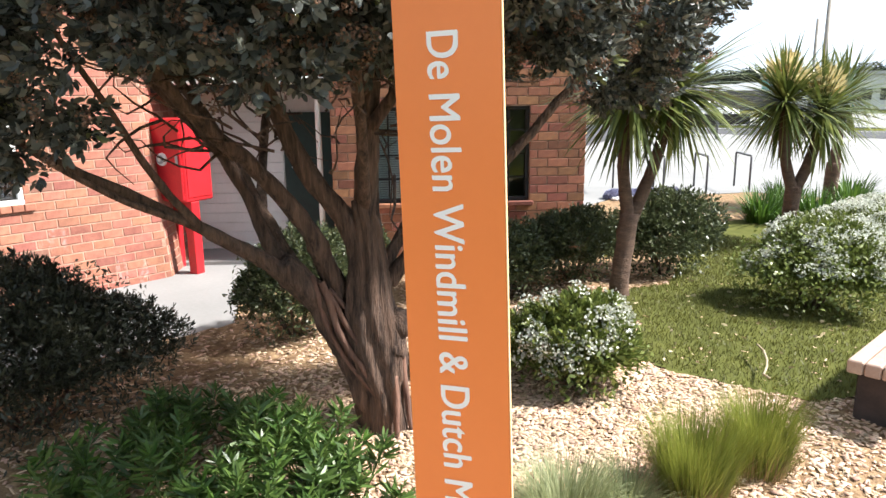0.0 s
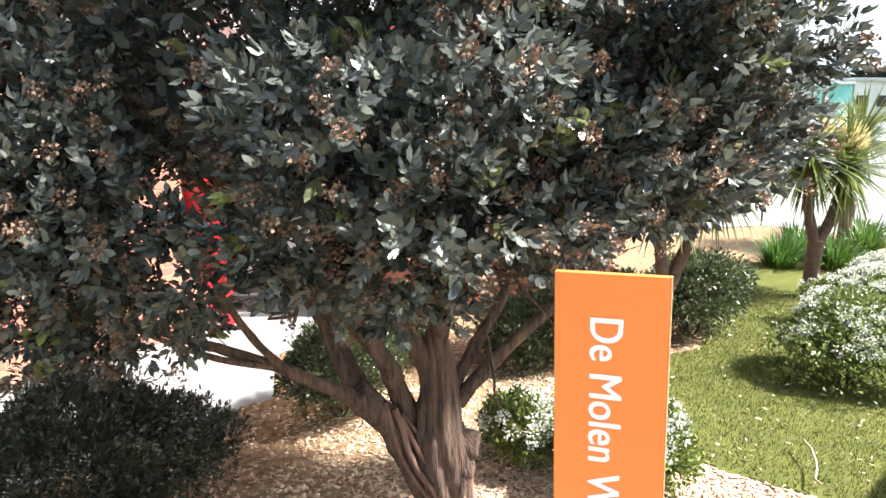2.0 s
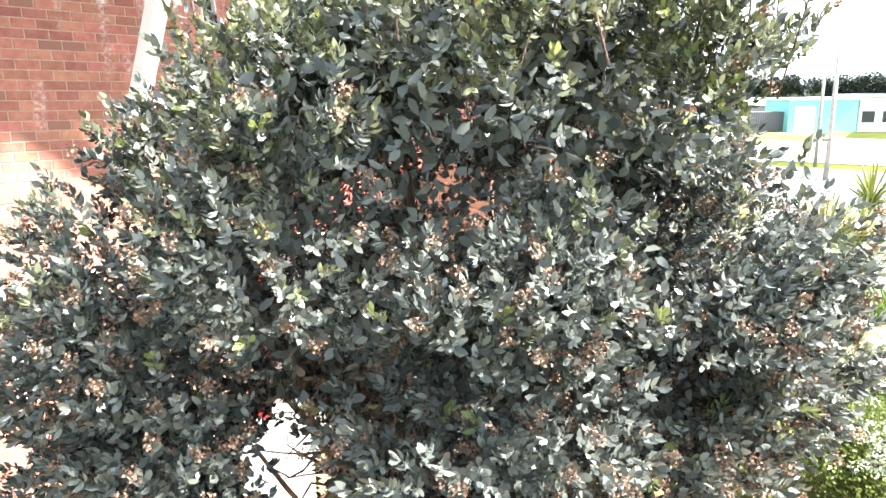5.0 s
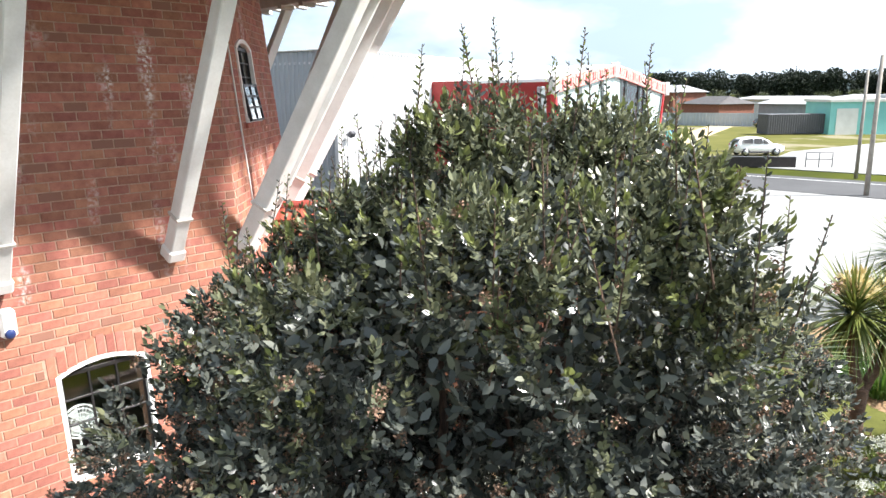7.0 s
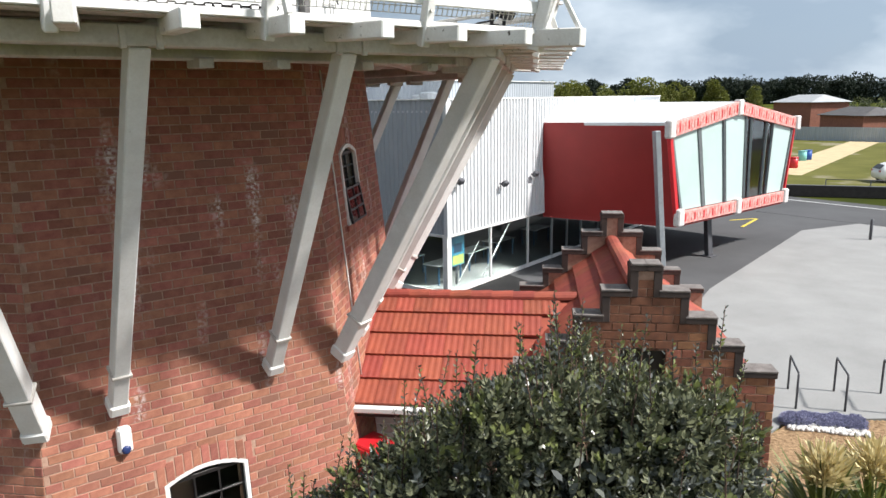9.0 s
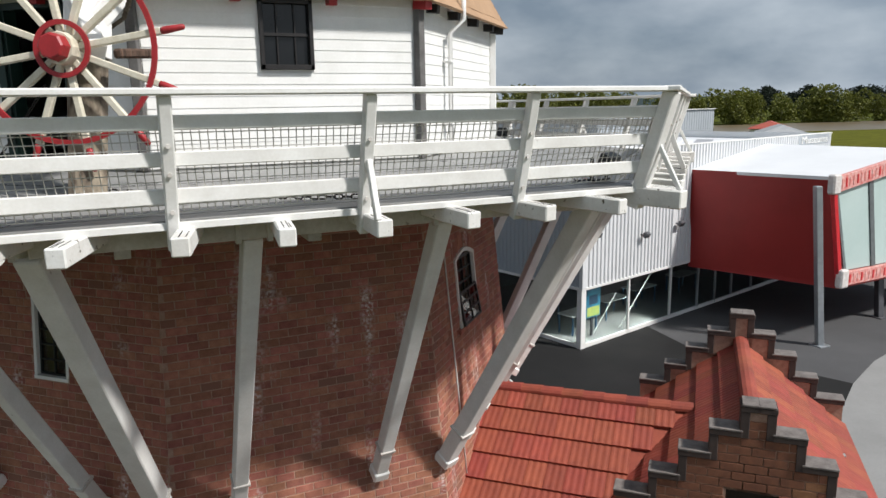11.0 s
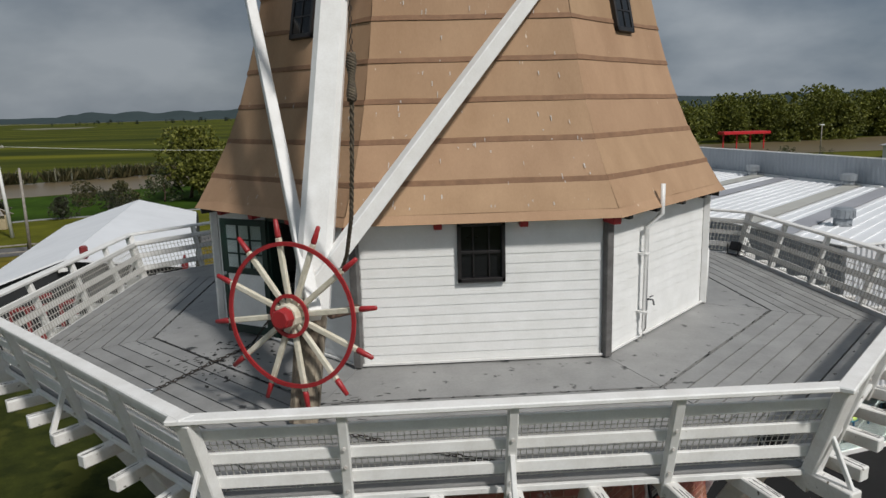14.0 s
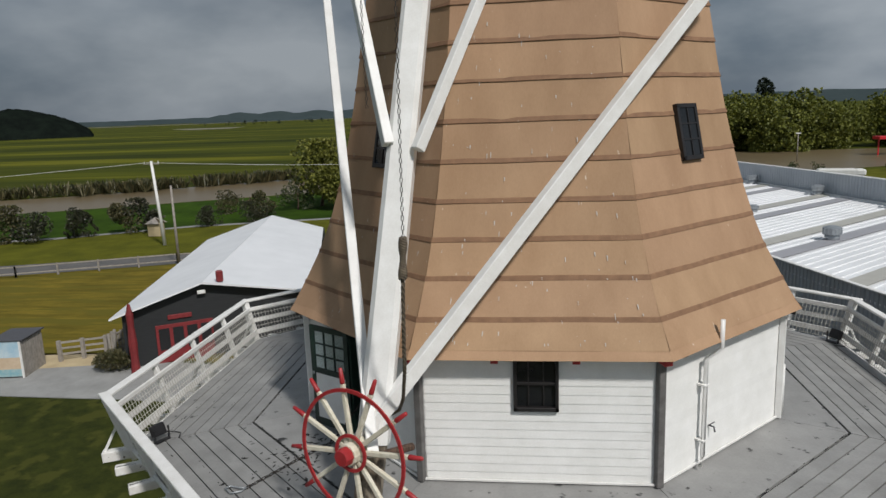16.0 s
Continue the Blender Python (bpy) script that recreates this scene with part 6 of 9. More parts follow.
beam("wind_brace", MM @ Vector((1.0, 0.25, 0.2)), MM @ Vector((2.3, 0.25, 1.5)), 0.03, 0.03, PAINT, museum)
# roof
box("wall_cap", (-0.08, -0.06, WT), (19.6, 0.12, WT + 0.05), PAINT, museum, "", 0.006, MM)
box("wall_cap", (-0.08, 0.13, WT), (0.12, 60, WT + 0.05), PAINT, museum, "", 0.006, MM)
box("roof", (0.0, 0.16, 6.42), (16.5, 60.0, 6.50), ROOFW, museum, "", 0, MM)
box("roof", (16.5, 0.16, 6.42), (19.4, 12.4, 6.50), ROOFW, museum, "", 0, MM)


def slanted(bm, v0, half, z0, z1, u0=0.2, u1=16.3, k=0.54):
    """A strip across the roof that runs askew to its edges, from u0 to u1."""
    u0 = max(u0, (0.4 - v0) / k)
    if u1 - u0 < 0.5:
        return
    c = [MM @ Vector((u, v0 + k * u + e, z)) for z in (z0, z1) for u, e in ((u0, -half), (u1, -half), (u1, half), (u0, half))]
    w = [bm.verts.new(q) for q in c]
    for f in ((0, 3, 2, 1), (4, 5, 6, 7), (0, 1, 5, 4), (1, 2, 6, 5), (2, 3, 7, 6), (3, 0, 4, 7)):
        bm.faces.new([w[i] for i in f])


bm = bmesh.new()
for i in range(110):
    slanted(bm, -8.0 + i * 0.56, 0.03, 6.50, 6.545)
tagged(part("roof_rib", bm, ROOFW, museum), kind="stuff")
GREYSHEET = mat("grey_roof_sheet", (0.36, 0.36, 0.38), (0.30, 0.30, 0.32), 0.45, 0.5, 20, 0.02)
for v in (-1.5, 5.6, 12.9, 20.1, 27.3, 34.5, 41.7):
    for off, m in ((0.0, SKYL), (-2.2, GREYSHEET)):
        bm = bmesh.new()
        slanted(bm, v + off, 0.48, 6.55, 6.565)
        if len(bm.faces):
            part("skylight", bm, m, museum, "dull translucent roof sheet" if m is SKYL else "grey roof sheet")
corrugated("parapet", mp(16.5, 62), mp(16.5, 12.5), 6.4, 8.05, CORR_G, museum, 0.3, 0.03)
corrugated("parapet", mp(16.5, 12.5), mp(30.0, 12.5), 6.4, 8.05, CORR_G, museum, 0.3, 0.03)
box("parapet_cap", (16.38, 12.5, 8.05), (16.66, 62, 8.10), PAINT, museum, "", 0, MM)
box("parapet_cap", (16.38, 12.36, 8.052), (30.0, 12.62, 8.102), PAINT, museum, "", 0, MM)
box("roof_gutter", (16.2, 12.7, 6.5), (16.42, 60, 6.62), PAINT, museum, "", 0.01, MM)


def roof_vent(u, v, r=0.34, h=0.5, z=6.5, label="round galvanised roof vent"):
    t = thing("roof_vent", label, "vent", "roof vents", at=tuple(MM @ Vector((u, v, z))))
    p = MM @ Vector((u, v, z))
    tube("throat", [p, p + Vector((0, 0, h * 0.5))], r * 0.8, STEEL, t, seg=20)
    bm = bmesh.new()
    add_tube(bm, [p + Vector((0, 0, h * 0.45)), p + Vector((0, 0, h * 0.9)), p + Vector((0, 0, h))], [r, r, r * 0.6], 20)
    part("cowl", bm, STEEL, t)
    for i in range(16):
        a = 2 * math.pi * i / 16
        q = p + Vector((r * math.cos(a), r * math.sin(a), h * 0.46))
        beam("fin", q, q + Vector((0, 0, h * 0.42)), 0.02, 0.03, STEEL, t, "", 0)


for u, v in ((15.7, 14.3), (15.7, 21.8), (15.8, 29.2), (15.9, 37.7), (5.7, 13.9), (4.8, 4.6)):
    roof_vent(u, v, 0.42, 0.72)
roof_vent(7.5, 23.6, 0.3, 0.45)


def wall_lamp(u, z):
    t = thing("wall_lamp", "small dark security floodlight on the white wall", "lamp", "museum wall lamps")
    p = MM @ Vector((u, -0.06, z))
    box("arm", (u - 0.03, -0.22, z - 0.02), (u + 0.03, 0.0, z + 0.03), STEEL_D, t, "", 0.004, MM)
    box("head", (-0.14, -0.09, -0.11), (0.14, 0.09, 0.11), STEEL_D, t, "", 0.03, MM @ Matrix.Translation((u, -0.28, z + 0.02)) @ Matrix.Rotation(radians(35), 4, "X"))


wall_lamp(3.35, 3.63)
wall_lamp(5.65, 3.80)
wall_lamp(0.45, 4.0)


def poster_stand():
    t = thing("poster", "blue and yellow poster standing behind the glass", "poster")
    box("board", (0.75, 0.4, 0.75), (1.55, 0.44, 2.05), mat("poster_blue", (0.05, 0.30, 0.40), (0.02, 0.14, 0.26), 0.5, 2, 10, 0), t, "", 0, MM)
    box("panel", (0.80, 0.392, 0.80), (1.50, 0.399, 1.15), mat("poster_yellow", (0.55, 0.52, 0.10), (0.30, 0.42, 0.12), 0.5, 3, 10, 0), t, "yellow-green lower field", 0, MM)
    box("panel", (0.90, 0.392, 1.25), (1.38, 0.399, 1.6), mat("poster_dark", (0.02, 0.05, 0.10), None, 0.5, 3, 10, 0), t, "dark lettering block", 0, MM)
    box("leg", (1.1, 0.45, 0.0), (1.2, 0.5, 0.8), STEEL_D, t, "", 0, MM)


poster_stand()


def display_table(u, v, w=1.5, d=0.8):
    t = thing("display_table", "white display table with papers inside the museum", "table", "museum tables", at=tuple(MM @ Vector((u, v, 0))))
    box("top", (u, v, 0.74), (u + w, v + d, 0.78), PAINT, t, "", 0.01, MM)
    for a, b in ((0.05, 0.05), (w - 0.1, 0.05), (0.05, d - 0.1), (w - 0.1, d - 0.1)):
        box("leg", (u + a, v + b, 0), (u + a + 0.05, v + b + 0.05, 0.74), mat("blue_leg", (0.05, 0.14, 0.25), None, 0.5), t, "", 0, MM)


for u, v in ((0.5, 0.8), (0.4, 2.6), (3.0, 1.2), (5.4, 1.5), (8.8, 1.6)):
    display_table(u, v)

# red cantilevered box with its gabled glass front
redbox = thing("museum_red_box", "dark red cantilevered upper room with a gabled glass front", "building", at=(24.5, 5, 2))
FL_T, FR_T, FL_B, FR_B = Vector((20.24, 3.15, 5.90)), Vector((32.35, 4.40, 5.745)), Vector((21.17, 3.21, 1.95)), Vector((30.97, 4.03, 1.82))
APEX = Vector((26.25, 3.94, 6.586))
BL_T, BL_B = Vector((18.86, 8.35, 5.87)), Vector((19.04, 8.40, 1.99))
BR_T, BR_B = Vector((31.0, 11.5, 5.80)), Vector((30.3, 11.3, 1.95))
BAP = Vector((24.3, 11.3, 6.62))


def solid(name, front, back, material, parent, label=""):
    bm = bmesh.new()
    a = [bm.verts.new(p) for p in front]
    b = [bm.verts.new(p) for p in back]
    bm.faces.new(a)
    bm.faces.new(b[::-1])
    for i in range(len(a)):
        bm.faces.new((a[i], b[i], b[(i + 1) % len(a)], a[(i + 1) % len(a)]))
    return part(name, bm, material, parent, label)




def panel(name, pts, material, th, parent, label=""):
    pts = [Vector(p) for p in pts]
    n = (pts[1] - pts[0]).cross(pts[2] - pts[0]).normalized() * th
    return solid(name, pts, [p + n for p in pts], material, parent, label)




def warped_wall(a, b, c, d, n=14):
    """A wall between four corners that lie in no plane, with an even twist."""
    v, f = [], []
    for i in range(n + 1):
        for j in range(n + 1):
            v.append(a.lerp(b, i / n).lerp(d.lerp(c, i / n), j / n))
    k = len(v)
    v += [p + Vector((0.14, 0.02, 0)) for p in v]
    for i in range(n):
        for j in range(n):
            q = i * (n + 1) + j
            f += [(q, q + 1, q + n + 2, q + n + 1), (k + q, k + q + n + 1, k + q + n + 2, k + q + 1)]
    return raw("side_wall", v, f, REDWALL, redbox, smooth=True)


warped_wall(FL_B, FL_T, BL_T, BL_B)
panel("side_wall", [FR_T, FR_B, BR_B, BR_T], REDWALL, 0.12, redbox)
panel("floor", [FL_B, BL_B, BR_B, FR_B], REDWALL, 0.15, redbox)
panel("roof", [FL_T, APEX, BAP, BL_T], ROOFW, -0.12, redbox, "white steel roof sheet")
panel("roof", [APEX, FR_T, BR_T, BAP], ROOFW, -0.12, redbox, "white steel roof sheet")
PATTERN = mat("patterned_white_red_panel", (0.70, 0.47, 0.43), (0.55, 0.13, 0.11), 0.6, 6.0, 14, 0.05)


def border(p, q, w, nm="carved_panel"):
    d = (APEX - BAP).normalized()
    bm = bmesh.new()
    m, n = frame_between(Vector(p) + d * 0.08, Vector(q) + d * 0.08, d)
    add_box(bm, (-w / 2, 0, -0.08), (w / 2, n, 0.08), m, 0.01)
    ob = part(nm, bm, PATTERN, redbox, "red and white carved border panel")
    k = int(n / 0.24)
    for i in range(k):
        y = n * (i + 0.5) / k
        bm = bmesh.new()
        add_box(bm, (-w * 0.30, y - 0.05, 0.081), (w * 0.30, y + 0.04, 0.095), m, 0.0)
        part("relief", bm, REDBRIGHT if i % 3 == 1 else PATTERN, ob)
    return ob


dn = Vector((0, 0, -0.25))
border(FL_T + dn + Vector((0.2, 0, 0)), APEX + dn, 0.55)
border(APEX + dn, FR_T + dn + Vector((-0.2, 0, 0)), 0.55)
border(FL_B - dn * 0.9, (FL_B + FR_B) / 2 - dn * 0.9, 0.5)
border((FL_B + FR_B) / 2 - dn * 0.9, FR_B - dn * 0.9, 0.5)
for p in (FL_T + dn, FR_T + dn, FL_B - dn, FR_B - dn, APEX + dn, (FL_B + FR_B) / 2 - dn * 0.9):
    box("carved_block", (-0.2, -0.24, -0.34), (0.2, 0.05, 0.34), mat("carved_white", (0.72, 0.70, 0.68), (0.5, 0.45, 0.42), 0.7, 9, 30, 0.4), redbox, "white carved block", 0.05, Matrix.Translation(p))
beam("red_edge", FL_B, FL_T, 0.16, 0.2, REDBRIGHT, redbox)
beam("red_edge", FR_B, FR_T, 0.16, 0.2, REDBRIGHT, redbox)


def front_pt(f, g):
    """f across, g up between the lower border and the rake."""
    lo = FL_B.lerp(FR_B, f) + Vector((0, 0, 0.5))
    top = FL_T.lerp(APEX, f * 2) if f < 0.5 else APEX.lerp(FR_T, f * 2 - 1)
    return lo.lerp(top + Vector((0, 0, -0.5)), g)


back = (BAP - APEX).normalized()
MULLION = mat("grey_mullion", (0.17, 0.19, 0.19), (0.11, 0.12, 0.125), 0.45, 5, 50, 0.05)
cuts = [0.02, 0.2, 0.385, 0.57, 0.615, 0.745, 0.80, 0.975]
for a, b in zip(cuts, cuts[1:]):
    dark_gap = abs((a, b)[0] - 0.57) < 0.01 or abs(a - 0.745) < 0.01
    clear = abs(a - 0.615) < 0.01
    pts = [front_pt(a + 0.004, 0), front_pt(b - 0.004, 0), front_pt(b - 0.004, 1), front_pt(a + 0.004, 1)]
    if a < 0.5 < b:
        pts = [front_pt(a + 0.004, 0), front_pt(b - 0.004, 0), front_pt(b - 0.004, 1), front_pt(0.5, 1), front_pt(a + 0.004, 1)]
    panel("pane", pts, GLASS if (clear or dark_gap) else mat("frosted_panel", (0.45, 0.55, 0.53), (0.40, 0.50, 0.48), 0.25, 0.5, 20, 0) if "frosted_panel" not in bpy.data.materials else bpy.data.materials["frosted_panel"], -0.04, redbox, "" if clear else "pale green frosted glass")
for c in cuts + [0.21, 0.395]:
    beam("mullion", front_pt(c, 0) - back * 0.02, front_pt(c, 1) - back * 0.02, 0.10 if c not in (0.21, 0.395) else 0.05, 0.14, MULLION, redbox, "", 0.005)
panel("inner_back", [BL_B + Vector((1.0, -1.2, 0.1)), BR_B + Vector((-1, -1.5, 0.1)), BR_T + Vector((-1, -1.5, -0.2)), BL_T + Vector((1.0, -1.2, -0.2))], CONC_D, 0.1, redbox)
post = thing("steel_post", "tall galvanised steel post beside the red box", "post", at=(20.0, 3.0, G))
beam("post_shaft", (20.2, 3.05, G), (19.72, 3.30, 5.60), 0.28, 0.22, STEEL, post, "", 0.02)
box("base_plate", (19.95, 2.8, G), (20.45, 3.3, G + 0.05), STEEL, post, "", 0.005)
post = thing("steel_post", "slanting dark steel column under the red box", "post", at=(24.8, 3.9, G))
beam("post_shaft", (25.28, 4.25, G), (25.35, 4.5, 1.95), 0.26, 0.26, STEEL_D, post, "", 0.02)
box("base_plate", (25.03, 4.0, G), (25.53, 4.5, G + 0.05), STEEL_D, post, "", 0.005)
# name letters on the far parapet
tx = bpy.data.curves.new("roof_letters", "FONT")
tx.body = "Museums"
tx.size = 1.0
tx.extrude = 0.03
tob = bpy.data.objects.new("roof_letters", tx)
scene.collection.objects.link(tob)
bpy.context.view_layer.update()
lm = bpy.data.meshes.new_from_object(tob)
bpy.data.objects.remove(tob)
lob = link_mesh("roof_lettering", lm, PAINT)
lm.materials.clear()
lm.materials.append(PAINT)
wide = 2.85 / (max(v.co.x for v in lm.vertices) - min(v.co.x for v in lm.vertices))
lob.matrix_basis = MM @ Matrix.Translation((16.1, -0.06, 6.45)) @ Matrix.Rotation(math.pi / 2, 4, "X") @ Matrix.Diagonal((wide, 0.5, 1, 1))
box("letter_board", (15.85, -0.055, 6.38), (19.2, -0.03, 6.86), CORR_G, museum, "plain grey board behind the letters", 0, MM)
tagged(lob, "white raised letters reading Museums on the museum wall", "sign")

# ---------- plants ----------


def unit(a):
    return a / np.maximum(np.linalg.norm(a, axis=-1, keepdims=True), 1e-9)


def leaf_polys(P, A, L, W, rs, fold=0.25, face=None):
    """Six-cornered leaves at P pointing along A (n, 3), turned to face (n, 3) if given; L, W: lengths and widths (n,)."""
    n = len(P)
    A = unit(A)
    look_at = unit(rs.normal(size=(n, 3)))
    if face is not None:
        look_at = unit(face + look_at * 0.45)
    R = unit(np.cross(A, look_at))
    N = np.cross(R, A)
    L, W = L[:, None], W[:, None]
    up = N * W * fold
    v = np.stack([P, P + A * L * 0.30 - R * W * 0.46 + up, P + A * L * 0.68 - R * W * 0.42 + up * 0.8, P + A * L - N * L * 0.06, P + A * L * 0.68 + R * W * 0.42 + up * 0.8, P + A * L * 0.30 + R * W * 0.46 + up], 1)
    return v


def rosettes(P, D, n, L, W, rs, spread=1.1, back=0.09, lift=None):
    """n leaves round each shoot tip P that points along D."""
    m = len(P)
    D = unit(D)
    pp = np.repeat(P, n, 0)
    dd = np.repeat(D, n, 0)
    side = unit(np.cross(dd, rs.normal(size=(m * n, 3))))
    k = np.tile(np.arange(n) / n, m)[:, None]
    ax = unit(dd * (1.0 - 0.75 * k) + side * spread * (0.35 + 0.75 * k) + rs.normal(size=(m * n, 3)) * 0.12)
    pos = pp - dd * back * k
    s = rs.uniform(0.7, 1.15, m * n)
    return leaf_polys(pos, ax, L * s, W * s * rs.uniform(0.85, 1.15, m * n), rs, 0.25, -dd if lift else None)


def sphere_dirs(n, rs):
    return unit(rs.normal(size=(n, 3)))


def limb(name, pts, r0, r1, material, parent, seg=10, sub=4, knob=0.06, even=0.6):
    """A smooth tapered limb through a few control points."""
    pts = [Vector(p) for p in pts]
    fine = []
    n = len(pts)
    for i in range(n - 1):
        p0, p1, p2, p3 = pts[max(i - 1, 0)], pts[i], pts[i + 1], pts[min(i + 2, n - 1)]
        for j in range(sub):
            t = j / sub
            fine.append(0.5 * ((2 * p1) + (p2 - p0) * t + (2 * p0 - 5 * p1 + 4 * p2 - p3) * t * t + (3 * p1 - p0 - 3 * p2 + p3) * t ** 3))
    fine.append(pts[-1])
    bm = bmesh.new()
    m = len(fine)
    add_tube(bm, fine, [r0 + (r1 - r0) * (i / (m - 1)) ** even for i in range(m)], seg)
    for v in bm.verts:
        q = noise.noise(v.co * 5.0) * knob * r0 * 3 + noise.noise(v.co * 16.0) * knob * r0 + noise.noise((v.co.x * 24, v.co.y * 24, v.co.z * 2.5)) * r0 * 0.22
        v.co += Vector((noise.noise(v.co * 4 + Vector((7, 0, 0))), noise.noise(v.co * 4 + Vector((0, 9, 0))), 0)).normalized() * q if v.co.length else Vector()
    return part(name, bm, material, parent, smooth=True)


def main_tree():
    t = thing("tree", "dense evergreen tree with dark glossy leaves and bronze buds", "tree", at=(0.55, -10.2, 0.0))
    rs = np.random.RandomState(3)
    # trunk: a stout fluted bole with a swelling below the fork, flaring at the ground
    bole = ((-0.15, 0.56, -10.17, 0.235), (0.05, 0.555, -10.165, 0.185), (0.25, 0.535, -10.165, 0.172), (0.45, 0.50, -10.155, 0.196), (0.62, 0.475, -10.145, 0.205),
            (0.78, 0.455, -10.14, 0.190), (0.95, 0.445, -10.15, 0.150), (1.15, 0.435, -10.17, 0.118), (1.35, 0.42, -10.18, 0.095), (1.55, 0.37, -10.19, 0.06))
    bm = bmesh.new()
    rings = []
    for i in range(46):
        z = -0.15 + i * 1.70 / 45
        j = max(k for k in range(len(bole) - 1) if bole[k][0] <= z + 1e-6)
        f = (z - bole[j][0]) / (bole[j + 1][0] - bole[j][0])
        f = f * f * (3 - 2 * f)
        cx, cy, r = (bole[j][k] + (bole[j + 1][k] - bole[j][k]) * f for k in (1, 2, 3))
        ringv = []
        for k in range(60):
            a = 2 * math.pi * k / 60
            twist = a + 0.5 * z
            flute = 1 + 0.05 * math.sin(5 * twist + 2) + 0.04 * math.sin(11 * twist + 1) + 0.16 * noise.noise((math.cos(a) * 2.0, math.sin(a) * 2.0, z * 2.4)) + 0.075 * noise.noise((math.cos(twist) * 11, math.sin(twist) * 11, z * 1.6)) + 0.05 * noise.noise((math.cos(twist) * 22, math.sin(twist) * 22, z * 4))
            ringv.append(bm.verts.new((cx + math.cos(a) * r * flute, cy + math.sin(a) * r * flute, z)))
        rings.append(ringv)
    for p, q in zip(rings, rings[1:]):
        for k in range(60):
            bm.faces.new((p[k], p[(k + 1) % 60], q[(k + 1) % 60], q[k]))
    bm.faces.new(rings[-1])
    part("trunk", bm, BARK, t, smooth=True)
    # burl with a cut knot
    for x, y, z, r in ((0.555, -10.305, 0.74, 0.085), (0.52, -10.31, 0.60, 0.075), (0.60, -10.32, 0.77, 0.05)):
        bm = bmesh.new()
        bmesh.ops.create_icosphere(bm, subdivisions=3, radius=r, matrix=Matrix.Translation((x, y, z)) @ Matrix.Diagonal((1, 1, 1.25, 1)))
        for v in bm.verts:
            v.co += v.normal * r * (0.22 * noise.noise(v.co * 14) + 0.12 * noise.noise(v.co * 36))
        part("burl", bm, BARK, t, smooth=True)
    # stringy roots run down the leaning stem
    for pts, r in (([(0.13, -9.99, 1.10), (0.135, -10.03, 0.98), (0.16, -10.05, 0.83), (0.21, -10.09, 0.66), (0.29, -10.15, 0.48), (0.40, -10.25, 0.28)], 0.021),
                   ([(0.16, -10.04, 1.06), (0.175, -10.09, 0.94), (0.20, -10.12, 0.78), (0.24, -10.16, 0.64), (0.33, -10.23, 0.46), (0.47, -10.24, 0.15)], 0.024),
                   ([(0.18, -10.07, 1.01), (0.23, -10.13, 0.84), (0.28, -10.18, 0.70), (0.35, -10.24, 0.54), (0.47, -10.23, 0.28)], 0.020),
                   ([(0.22, -10.04, 1.0), (0.29, -10.13, 0.86), (0.36, -10.21, 0.72), (0.46, -10.20, 0.52)], 0.018),
                   ([(0.10, -9.95, 1.13), (0.17, -9.99, 0.93), (0.22, -10.05, 0.72), (0.30, -10.10, 0.5)], 0.018),
                   ([(0.55, -10.33, 0.55), (0.56, -10.35, 0.3), (0.58, -10.38, 0.02)], 0.026),
                   ([(0.48, -10.33, 0.42), (0.47, -10.35, 0.22), (0.44, -10.38, -0.02)], 0.026)):
        limb("root", pts, r, r * 0.6, BARK_R, t, 8, 6, 0.12, 1.0)
    # leaning stem and the limbs that leave it
    limb("limb", [(0.50, -10.13, 0.05), (0.42, -10.09, 0.42), (0.27, -10.0, 0.78), (0.12, -9.93, 1.02), (-0.02, -9.88, 1.18)], 0.13, 0.085, BARK, t, 20, 8, 0.07, 1.0)
    limb("limb", [(0.10, -9.93, 1.03), (-0.10, -9.9, 1.20), (-0.36, -9.86, 1.38), (-0.62, -9.82, 1.55), (-1.25, -9.85, 1.92), (-1.82, -9.75, 2.30)], 0.066, 0.012, BARK, t, 16, 8, 0.10, 0.8)
    limb("limb", [(-0.50, -9.84, 1.47), (-0.78, -9.9, 1.80), (-1.0, -9.95, 2.15), (-1.28, -9.98, 2.6)], 0.032, 0.010, BARK, t, 10, 6, 0.10)
    limb("limb", [(-0.55, -9.83, 1.50), (-1.0, -9.9, 1.72), (-1.45, -9.95, 2.05), (-1.8, -10.0, 2.5)], 0.024, 0.008, BARK, t, 10, 6, 0.10)
    limb("limb", [(0.12, -9.93, 1.0), (0.0, -9.75, 1.30), (-0.18, -9.6, 1.83), (-0.65, -9.3, 2.55), (-0.9, -9.2, 3.4)], 0.056, 0.014, BARK, t, 14, 8, 0.10, 0.9)
    limb("limb", [(0.14, -9.92, 0.98), (0.08, -9.7, 1.32), (-0.02, -9.25, 2.0), (-0.2, -8.85, 2.6), (-0.3, -8.7, 3.3)], 0.062, 0.014, BARK, t, 14, 8, 0.10, 0.9)
    # upright stem and its limbs
    limb("limb", [(0.48, -10.17, 0.6), (0.44, -10.18, 1.1), (0.40, -10.19, 1.5), (0.38, -10.3, 2.2), (0.30, -10.45, 3.0), (0.5, -10.5, 4.2)], 0.11, 0.02, BARK, t, 18, 8, 0.08, 0.9)
    limb("limb", [(0.42, -10.12, 0.72), (0.30, -10.0, 1.02), (0.10, -9.98, 1.42), (-0.22, -9.95, 1.80), (-0.62, -9.95, 2.15), (-0.95, -10.0, 2.62), (-1.1, -10.0, 3.4)], 0.085, 0.014, BARK, t, 16, 8, 0.10, 0.9)
